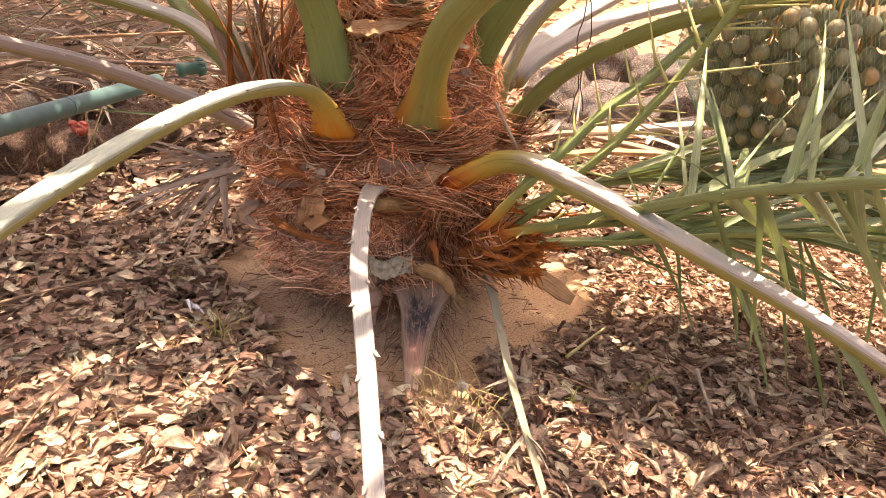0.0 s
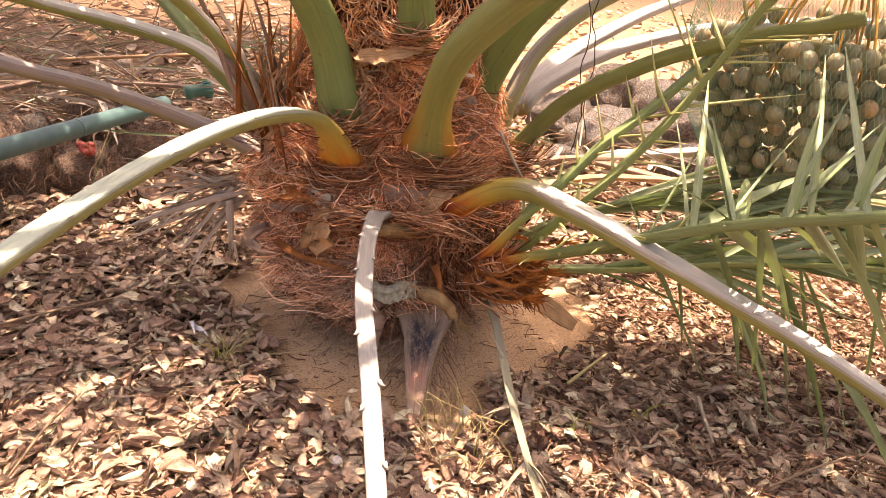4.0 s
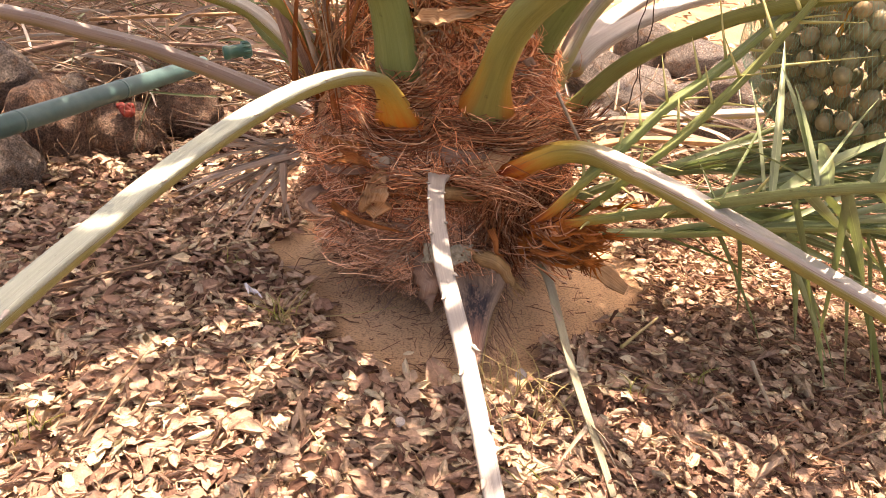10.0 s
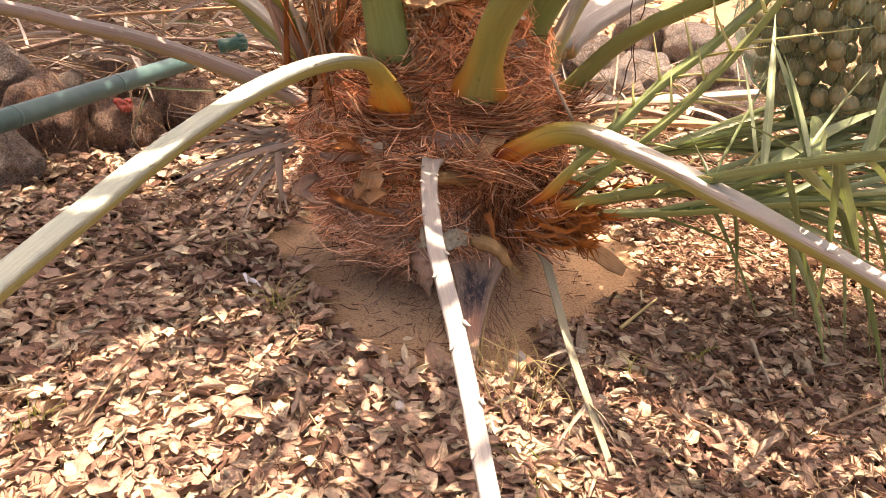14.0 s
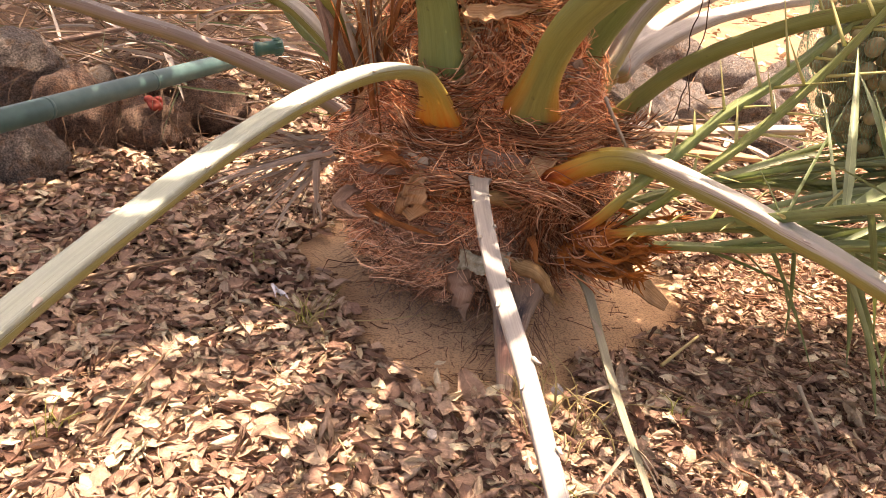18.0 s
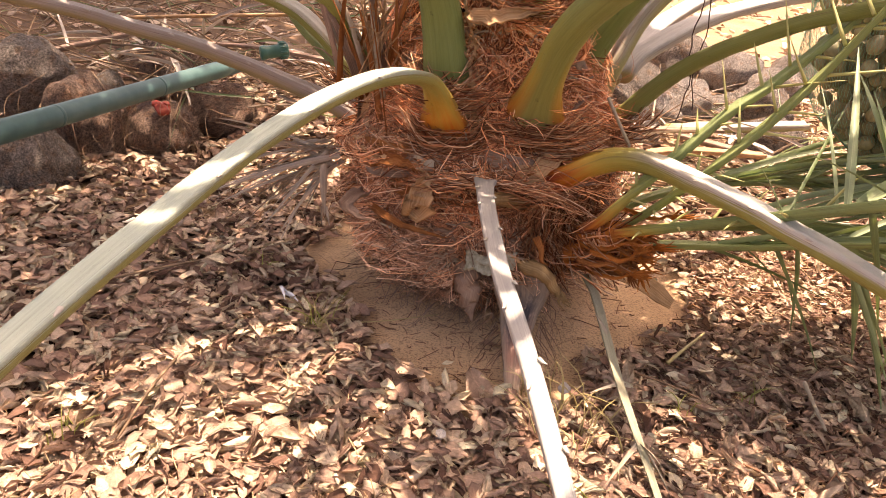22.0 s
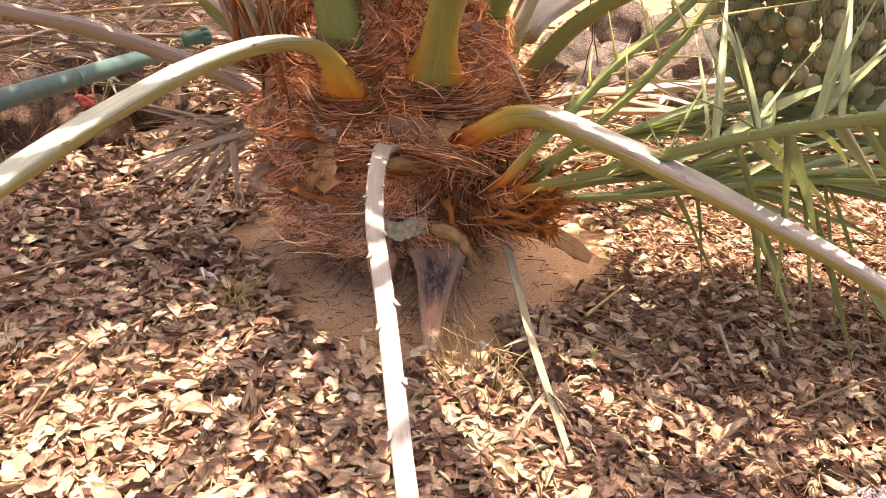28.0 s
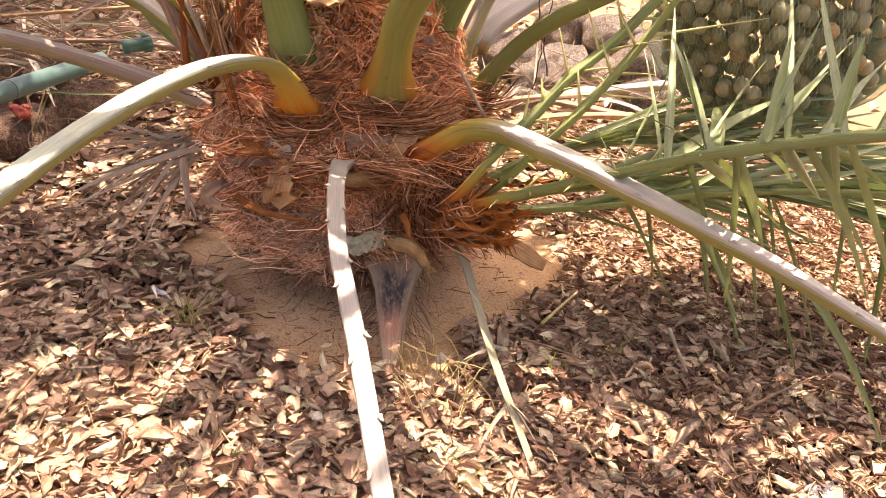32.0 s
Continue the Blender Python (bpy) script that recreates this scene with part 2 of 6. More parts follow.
SAND = make_sand()
LITTER = make_litter(island, "dead_leaf_mix")
CHIPS = make_plain("bark_chip", [(0.07, 0.033, 0.022), (0.22, 0.115, 0.07), (0.40, 0.25, 0.165)], 0.85, 0.15, 30.0)
STEM = make_plain("leaf_stem", [(0.24, 0.14, 0.08), (0.46, 0.32, 0.18), (0.62, 0.48, 0.28)], 0.7, 0.2, 12.0)
LITTER_ONE = make_litter(per_object, "dead_leaf")
FIBRE = make_fibre()
CORE = make_core()
P_WHITE = make_petiole("bleached_stalk", (0.33, 0.32, 0.09), 0.20, 0.20, 1.0, (0.67, 0.65, 0.565))
P_BONE = make_petiole("bone_white_stalk", (0.42, 0.38, 0.20), 0.80, 0.004, 0.3, (0.44, 0.432, 0.40))
P_PALE = make_petiole("pale_green_stalk", (0.32, 0.31, 0.10), 0.06, 0.26, 1.0, (0.46, 0.54, 0.435))
P_GREEN = make_petiole("green_stalk", (0.23, 0.27, 0.085), 0.0, 0.34, 0.9, margin=True)
P_RISING = make_petiole("rising_stalk", (0.21, 0.24, 0.075), 0.0, 0.07, 0.7, margin=True)
P_DEEP = make_petiole("deep_green_stalk", (0.165, 0.225, 0.07), 0.0, 0.03, 0.3)
P_OLIVE = make_petiole("olive_stalk", (0.235, 0.25, 0.06), 0.12, 0.08, 0.6)
P_ARMED = make_petiole("armed_stalk", (0.235, 0.315, 0.12), 0.0, 0.15, 0.9)
P_LEAFY = make_petiole("leafy_stalk", (0.25, 0.31, 0.105), 0.0, 0.03, 0.8)
P_GREY = make_petiole("grey_dry_stalk", (0.30, 0.29, 0.13), 0.36, 0.03, 0.2, (0.38, 0.345, 0.27))
P_MAUVE = make_petiole("mauve_dry_stalk", (0.30, 0.25, 0.13), 0.40, 0.004, 0.1, (0.40, 0.335, 0.285))
P_STICK = make_petiole("thin_stalk", (0.26, 0.265, 0.125), 0.08, 0.01, 0.0, (0.44, 0.42, 0.28))
LEAFLET = make_leaflet("green_leaflet", [(0.12, 0.18, 0.07), (0.19, 0.26, 0.115), (0.255, 0.33, 0.165), (0.34, 0.41, 0.25)], per_object)
LEAF_MASS = make_leaflet("green_leaflet_mass", [(0.08, 0.13, 0.05), (0.17, 0.23, 0.11), (0.30, 0.36, 0.21)], island)
DRY_LEAFLET = make_leaflet("dry_leaflet", [(0.30, 0.22, 0.165), (0.46, 0.38, 0.30), (0.60, 0.54, 0.46)], per_object, (0.35, 0.27, 0.18))
DRY_MASS = make_leaflet("dry_leaflet_mass", [(0.06, 0.04, 0.028), (0.20, 0.135, 0.085), (0.42, 0.335, 0.235)], island, (0.35, 0.26, 0.16))
STUMP = make_plain("spine_stump", [(0.30, 0.23, 0.15), (0.50, 0.44, 0.34)], 0.7)
SPUR = make_plain("cut_spur", [(0.34, 0.31, 0.25), (0.52, 0.49, 0.43)], 0.75)
SPINE = make_plain("spine", [(0.34, 0.36, 0.13), (0.54, 0.50, 0.22)], 0.5)
ROCK_BROWN = make_rock("brown_rock", (0.46, 0.31, 0.225), (0.17, 0.105, 0.075))
ROCK_GREY = make_rock("grey_rock", (0.52, 0.45, 0.385), (0.19, 0.16, 0.135))
ROCK_PALE = make_rock("pale_rock", (0.66, 0.60, 0.53), (0.42, 0.36, 0.31))
PEBBLE = make_plain("pebble", [(0.34, 0.30, 0.26), (0.50, 0.46, 0.41), (0.62, 0.58, 0.52)], 0.8, 0.2, 4.0, 0.2)
PIPE = make_plain("green_pipe", [(0.035, 0.10, 0.092), (0.058, 0.14, 0.128), (0.095, 0.185, 0.168)], 0.42, 0.35, 9.0, 0.10)
FITTING = make_plain("dark_green_fitting", [(0.02, 0.09, 0.07), (0.04, 0.15, 0.115)], 0.4, 0.4, 20.0, 0.1)
RED = make_plain("red_plastic", [(0.20, 0.018, 0.010), (0.36, 0.05, 0.022)], 0.45, 0.4)
HUSK = make_sheet("tan_husk", [(0.22, 0.11, 0.055), (0.50, 0.30, 0.155), (0.66, 0.47, 0.29)])
BOOT = make_sheet("old_boot", [(0.16, 0.10, 0.075), (0.32, 0.21, 0.15), (0.44, 0.33, 0.25)])
OCHRE = make_sheet("ochre_stub", [(0.13, 0.08, 0.04), (0.30, 0.19, 0.085), (0.44, 0.33, 0.20)])
RUSTY = make_sheet("rust_sheath", [(0.09, 0.028, 0.012), (0.32, 0.11, 0.032), (0.50, 0.24, 0.09)], 0.9)
ORANGE = make_sheet("orange_sheath", [(0.17, 0.04, 0.015), (0.54, 0.17, 0.035), (0.66, 0.32, 0.09)], 0.85)
TWIG = make_plain("twig", [(0.20, 0.12, 0.07), (0.36, 0.25, 0.16)], 0.8, 0.2, 40.0)
STRAW = make_plain("straw", [(0.38, 0.30, 0.12), (0.52, 0.43, 0.21)], 0.6, 0.3, 40.0)
GRASS = make_plain("green_grass", [(0.22, 0.25, 0.045), (0.44, 0.43, 0.11)], 0.5, 0.4, 40.0)
WIRE = make_plain("dark_wire", [(0.02, 0.013, 0.01), (0.10, 0.06, 0.04)], 0.6, 0.3, 60.0)
NET = make_plain("net_thread", [(0.16, 0.38, 0.25), (0.30, 0.52, 0.38)], 0.5, 0.4, 40.0, 0.1)
STRAND = make_plain("orange_strand", [(0.62, 0.27, 0.03), (0.72, 0.40, 0.07)], 0.5, 0.4, 40.0)
FILM = make_plain("grey_film", [(0.07, 0.065, 0.065), (0.17, 0.16, 0.165), (0.33, 0.32, 0.33)], 0.22, 0.6, 30.0)
CLEAR = make_plain("cloudy_plastic", [(0.70, 0.72, 0.74), (0.82, 0.83, 0.84)], 0.25, 0.6, 40.0)


def make_date():
    m, nt, b = material("unripe_date", 0.45, 0.4)
    c = ramp(nt, per_object(nt), (0.0, (0.22, 0.205, 0.10)), (0.5, (0.34, 0.31, 0.17)), (0.88, (0.44, 0.37, 0.22)), (1.0, (0.42, 0.26, 0.11)))
    v = coords(nt)
    colour(nt, b, mixed(nt, 0.7, c, ramp(nt, noise_of(nt, v, 90.0, 5), (0.3, 0.65), (0.65, 1.15)), "MULTIPLY"))
    bump(nt, b, noise_of(nt, v, 160.0, 5), 0.2, 0.002)
    return m


DATE = make_date()


def make_spathe():
    """Dry sheath: grey at the shoulder with a blue-black stain, pinkish below."""
    m, nt, b = material("dry_sheath", 0.7, 0.25)
    met = attr(nt, "metres")
    n = noise_of(nt, along_coords(nt, 10.0, 12.0), 1.0, 6)
    ma = nt.nodes.new("ShaderNodeMath")
    ma.operation = "MULTIPLY_ADD"
    nt.links.new(n, ma.inputs[0])
    ma.inputs[1].default_value = 0.10
    nt.links.new(met, ma.inputs[2])
    c = ramp(nt, ma.outputs[0], (0.06, (0.34, 0.25, 0.18)), (0.12, (0.38, 0.28, 0.21)), (0.17, (0.44, 0.27, 0.20)), (0.21, (0.50, 0.27, 0.19)), (0.28, (0.54, 0.40, 0.29)))
    stain = mixed(nt, 1.0, ramp(nt, ma.outputs[0], (0.09, 0.0), (0.12, 1.0), (0.165, 1.0), (0.20, 0.0)), ramp(nt, noise_of(nt, along_coords(nt, 45.0, 14.0), 1.0, 8, 0.8), (0.38, 0.1), (0.52, 1.0)), "MULTIPLY")
    c = mixed(nt, stain, c, (0.055, 0.05, 0.055))
    c = mixed(nt, 0.8, c, ramp(nt, noise_of(nt, along_coords(nt, 8.0, 60.0), 1.0, 7, 0.75), (0.3, 0.45), (0.55, 1.0), (0.75, 1.3)), "MULTIPLY")
    c = mixed(nt, ramp(nt, attr(nt, "edge"), (0.5, 0.0), (0.95, 0.85)), c, ramp(nt, noise_of(nt, along_coords(nt, 9.0, 30.0), 1.0, 6), (0.3, (0.20, 0.14, 0.10)), (0.6, (0.46, 0.35, 0.26))))
    colour(nt, b, c)
    bump(nt, b, noise_of(nt, along_coords(nt, 5.0, 60.0), 1.0, 6), 0.8, 0.006)
    return m


SHEATH = make_spathe()

# ---- mesh helpers ----


def mesh_of(name, verts, faces, attrs=None, smooth=True):
    me = bpy.data.meshes.new(name)
    me.from_pydata([tuple(v) for v in verts], [], [tuple(f) for f in faces])
    for key, vals in (attrs or {}).items():
        a = me.attributes.new(key, "FLOAT", "POINT")
        a.data.foreach_set("value", np.asarray(vals, np.float32))
    me.polygons.foreach_set("use_smooth", [smooth] * len(me.polygons))
    me.update()
    return me


def part(name, me, mat, parent=None, label=""):
    if not me.materials:
        me.materials.append(mat)
    ob = new(name, me)
    ob.parent = parent
    if label:
        ob["label"] = label
    return ob


def thing(name, label, category, group="", kind="", at=(0, 0, 0)):
    ob = new(name)
    ob.location = at
    return tagged(ob, label, category, group, kind)


def curve(ctrl, n):
    """A smooth line through control points."""
    p = np.array(ctrl, float)
    d = np.r_[0, np.cumsum(np.linalg.norm(np.diff(p, axis=0), axis=1))]
    q = np.vstack([2 * p[0] - p[1], p, 2 * p[-1] - p[-2]])
    out = []
    for s in np.linspace(0, d[-1], n):
        k = min(int(np.searchsorted(d, s, "right")) - 1, len(p) - 2)
        u = (s - d[k]) / (d[k + 1] - d[k])
        a, b, c, e = q[k : k + 4]
        out.append(0.5 * (2 * b + (c - a) * u + (2 * a - 5 * b + 4 * c - e) * u**2 + (3 * b - a - 3 * c + e) * u**3))
    return np.array(out)


STALK = [(-0.5, 0.10), (-0.49, -0.1), (-0.36, -0.34), (-0.14, -0.48), (0.14, -0.48), (0.36, -0.34), (0.49, -0.1), (0.5, 0.10), (0.494, 0.22), (0.465, 0.29), (0.40, 0.305), (0.2, 0.28), (0.0, 0.21), (-0.2, 0.28), (-0.40, 0.305), (-0.465, 0.29), (-0.494, 0.22)]
ROUND = [(0.5 * math.cos(a * math.pi / 4), 0.5 * math.sin(a * math.pi / 4)) for a in range(8)]


CURL = [(-0.5, 0.34), (-0.36, 0.02), (-0.15, -0.2), (0.12, -0.22), (0.36, 0.0), (0.5, 0.38), (0.42, 0.36), (0.3, 0.10), (0.1, -0.06), (-0.13, -0.05), (-0.3, 0.12), (-0.43, 0.34)]


def frames(p, ref):
    t = np.gradient(p, axis=0)
    t /= np.linalg.norm(t, axis=1)[:, None]
    r = np.broadcast_to(np.array(ref, float), p.shape)
    side = np.cross(t, r)
    side /= np.linalg.norm(side, axis=1)[:, None] + 1e-9
    return t, side, np.cross(side, t)


def sweep(p, wid, hei, profile=STALK, ref=(0, 0, 1), wobble=0.0, seed=0):
    """A stalk along p with its ends closed; gives vertices, faces and attributes."""
    rng = np.random.default_rng(seed)
    t, side, up = frames(p, ref)
    n, k = len(p), len(profile)
    pr = np.array(profile)
    s = np.r_[0, np.cumsum(np.linalg.norm(np.diff(p, axis=0), axis=1))]
    wid, hei = np.broadcast_to(wid, n), np.broadcast_to(hei, n)
    jit = 1 + wobble * rng.normal(size=(n, k))
    v = p[:, None] + side[:, None] * (pr[None, :, :1] * (wid[:, None] * jit)[..., None]) + up[:, None] * (pr[None, :, 1:] * (hei[:, None] * jit)[..., None])
    v = v.reshape(-1, 3)
    f = [(i * k + j, i * k + (j + 1) % k, (i + 1) * k + (j + 1) % k, (i + 1) * k + j) for i in range(n - 1) for j in range(k)]
    f += [tuple(range(k))[::-1], tuple((n - 1) * k + j for j in range(k))]
    at = {"metres": np.repeat(s, k), "around": np.tile(np.arange(k) / k, n), "top": np.tile((pr[:, 1] + 0.5).clip(0, 1), n), "edge": np.tile(np.abs(pr[:, 0]) * 2, n), "rim": np.tile((np.abs(pr[:, 0]) > 0.495) * 1.0, n)}
    return v, f, at


def blade_arrays(a, b, width, droop, rng, n=8, roll=0.0, fold=0.8):
    """A folded leaflet from a to b, bowed by droop."""
    a, b = np.array(a, float), np.array(b, float)
    u = np.linspace(0, 1, n)
    length = np.linalg.norm(b - a)
    p = a + (b - a) * u[:, None]
    p[:, 2] += droop * length * 4 * u * (1 - u)
    t, side, up = frames(p, (0.13, 0.21, 1.0))
    c, s = math.cos(roll), math.sin(roll)
    side, up = side * c + up * s, up * c - side * s
    w = width * np.clip(np.minimum(0.7 + 2.4 * u, 1.0) * (1 - 0.92 * u**2.2), 0.03, 1) / 2
    left = p - side * w[:, None] + up * (w * fold)[:, None]
    right = p + side * w[:, None] + up * (w * fold)[:, None]
    v = np.stack([left, p, right], 1).reshape(-1, 3)
    f = []
    for i in range(n - 1):
        f += [(3 * i, 3 * i + 1, 3 * i + 4, 3 * i + 3), (3 * i + 1, 3 * i + 2, 3 * i + 5, 3 * i + 4)]
    return v, f, {"metres": np.repeat(u * length, 3), "around": np.tile([0, 0.5, 1], n)}


class Heap:
    """Gathers many small pieces into one mesh."""

    def __init__(self):
        self.v, self.f, self.a, self.n = [], [], {}, 0

    def add(self, v, f, at=None):
        self.v.append(v)
        self.f += [tuple(i + self.n for i in q) for q in f]
        for key, val in (at or {}).items():
            self.a.setdefault(key, []).append(val)
        self.n += len(v)

    def mesh(self, name):
        return mesh_of(name, np.concatenate(self.v), self.f, {k: np.concatenate(v) for k, v in self.a.items()})


def tube(p, r, k=5):
    p = np.array(p, float)
    return sweep(p, np.asarray(r) * 2, np.asarray(r) * 2, [(0.5 * math.cos(a * 2 * math.pi / k), 0.5 * math.sin(a * 2 * math.pi / k)) for a in range(k)], (0.31, 0.2, 0.93))


# ---- ground ----
TRUNK_X, TRUNK_Y = -0.02, 0.08


SAND_EDGE_A = np.radians([-180, -165, -140, -122, -100, -75, -50, -28, -5, 20, 60, 110, 150, 180])
SAND_EDGE_R = [0.40, 0.34, 0.315, 0.37, 0.43, 0.40, 0.30, 0.32, 0.42, 0.45, 0.42, 0.42, 0.42, 0.40]


def sandiness(x, y):
    """1 on the bare sand round the palm, 0 out on the litter."""
    a, r = np.arctan2(y - 0.02, x - 0.03), np.hypot(x - 0.03, y - 0.02)
    d = r / np.interp(a, SAND_EDGE_A, SAND_EDGE_R)
    d = np.minimum(d, np.minimum(np.hypot((x + 0.74) / 0.30, (y - 0.26) / 0.11), np.hypot((x + 0.72) / 0.05, (y + 0.42) / 0.05)) + 0.15)
    d = d + 0.05 * np.sin(17 * x + 2) * np.sin(14 * y) + 0.04 * np.sin(31 * y + 12 * x) + 0.03 * np.sin(47 * x - 29 * y)
    return np.clip((1.0 - d) / 0.2 + 0.5, 0, 1)


def far_sand(x, y):
    """The open sandy ground behind the palm, towards the pale boulders."""
    return np.clip((y - 0.75) / 0.5, 0, 1) * np.clip((x - 0.05) / 0.3, 0.15, 0.5) * np.clip((9 - y) / 4, 0, 1)


def ground_z(x, y):
    d = np.hypot(x - 0.02, y - 0.06)
    return -0.016 + 0.035 * np.exp(-((d / 0.30) ** 2)) + 0.004 * np.sin(7 * x + 1) * np.sin(6 * y)


def build_ground():
    g = np.concatenate([-np.geomspace(2.4, 400, 16)[::-1], np.linspace(-2.2, 2.2, 111), np.geomspace(2.4, 400, 16)])
    gx, gy = np.meshgrid(g, g + 0.4, indexing="ij")
    near = np.exp(-((np.hypot(gx, gy) / 3) ** 2))
    gz = ground_z(gx, gy) * near + (1 - near) * -0.02
    n = len(g)
    v = np.stack([gx, gy, gz], -1).reshape(-1, 3)
    f = [(i * n + j, (i + 1) * n + j, (i + 1) * n + j + 1, i * n + j + 1) for i in range(n - 1) for j in range(n - 1)]
    ob = new("ground", mesh_of("ground", v, f, {"bare": np.maximum(sandiness(v[:, 0], v[:, 1]) * np.where(v[:, 0] < -0.5, 0.55, 1.0), np.maximum(np.clip((np.hypot(v[:, 0], v[:, 1] - 2.0) - 9) / 12, 0, 0.5), far_sand(v[:, 0], v[:, 1])))}))
    ob.data.materials.append(SAND)
    return tagged(ob, "bare brown sandy soil, slightly heaped round the palm", "ground", kind="structure")


build_ground()


def leaf_shapes(count, rng, size, rolled=0.4):
    """Dead leaves at the origin, cupped, folded or rolled up: count x 25 x 3."""
    u = np.array([0, 0.2, 0.48, 0.78, 1.0])
    half = np.array([0.07, 0.36, 0.46, 0.35, 0.05])
    s = np.array([-1, -0.55, 0, 0.55, 1.0])
    ln = size * rng.uniform(0.55, 1.45, count)[:, None, None]
    wd = ln * rng.uniform(0.45, 0.82, count)[:, None, None]
    roll = rng.uniform(size=count) < rolled
    curl = np.where(roll, rng.uniform(1.7, 3.3, count), np.abs(rng.normal(0.5, 0.45, count)) + 0.12)
    curl = (curl * rng.choice([1, 1, -1], count))[:, None, None]
    bend = (rng.normal(0.25, 0.65, count))[:, None, None] + 0.01
    twist = rng.normal(0, 0.6, count)[:, None, None]
    w = half[None, :, None] * wd * (1 + 0.12 * rng.normal(size=(count, 5, 5)))
    th = curl * (1 + rng.normal(0, 0.25, (count, 5, 1)))
    sg = s[None, None, :]
    y = w * np.sin(th * sg) / th
    z = w * (1 - np.cos(th * sg)) / th + np.where(roll, 0.0, 0.07)[:, None, None] * ln * np.abs(sg) * np.sin(rng.uniform(5, 10, (count, 1, 1)) * u[None, :, None] + rng.uniform(0, 6, (count, 1, 1)))
    a = twist * (u[None, :, None] - 0.5)
    y, z = y * np.cos(a) - z * np.sin(a), y * np.sin(a) + z * np.cos(a)
    ph = bend * (u[None, :, None] - 0.5)
    x = ln * np.sin(ph) / bend + rng.normal(0, 0.02, (count, 5, 5)) * ln
    z = z - ln * (1 - np.cos(ph)) / bend + rng.normal(0, 0.015, (count, 5, 5)) * ln
    return np.stack([x + 0 * y, y, z], -1).reshape(count, 25, 3)


LEAF_FACES = np.array([(5 * i + j, 5 * i + j + 1, 5 * i + j + 6, 5 * i + j + 5) for i in range(4) for j in range(4)])
LEAF_ACROSS = np.tile([0.0, 0.22, 0.5, 0.78, 1.0], 5).astype(np.float32)
LEAF_ALONG = np.repeat([0.0, 0.2, 0.48, 0.78, 1.0], 5).astype(np.float32)


def turned(shape, yaw, tx, ty):
    """Turns each leaf by its own angles."""
    c, s = np.cos, np.sin
    x, y, z = shape[..., 0], shape[..., 1], shape[..., 2]
    y, z = y * c(tx)[:, None] - z * s(tx)[:, None], y * s(tx)[:, None] + z * c(tx)[:, None]
    x, z = x * c(ty)[:, None] + z * s(ty)[:, None], -x * s(ty)[:, None] + z * c(ty)[:, None]
    x, y = x * c(yaw)[:, None] - y * s(yaw)[:, None], x * s(yaw)[:, None] + y * c(yaw)[:, None]
    return np.stack([x, y, z], -1)


def scatter(count, rng, x0, x1, y0, y1, size, keep=lambda x, y: 1 - sandiness(x, y), lift=0.018, rolled=0.4):
    x, y = rng.uniform(x0, x1, count), rng.uniform(y0, y1, count)
    ok = rng.uniform(size=count) < keep(x, y)
    x, y = x[ok], y[ok]
    k = len(x)
    steep = np.where(rng.uniform(size=k) < 0.12, 0.6, 0.2)
    sh = turned(leaf_shapes(k, rng, size, rolled), rng.uniform(0, 6.28, k), rng.normal(0, 1, k) * steep, rng.normal(0, 1, k) * steep * 0.8)
    z = ground_z(x, y) + 0.005 + lift * rng.uniform(0, 1, k) ** 1.3
    return sh + np.stack([x, y, z], -1)[:, None]


def join_leaves(name, sets, mat):
    v = np.concatenate(sets)
    n = len(v)
    f = (LEAF_FACES[None] + 25 * np.arange(n)[:, None, None]).reshape(-1, 4)
    me = bpy.data.meshes.new(name)
    me.from_pydata(v.reshape(-1, 3).tolist(), [], f.tolist())
    me.polygons.foreach_set("use_smooth", [True] * len(me.polygons))
    for key, vals in (("around", LEAF_ACROSS), ("along", LEAF_ALONG)):
        me.attributes.new(key, "FLOAT", "POINT").data.foreach_set("value", np.tile(vals, n))
    me.materials.append(mat)
    return me


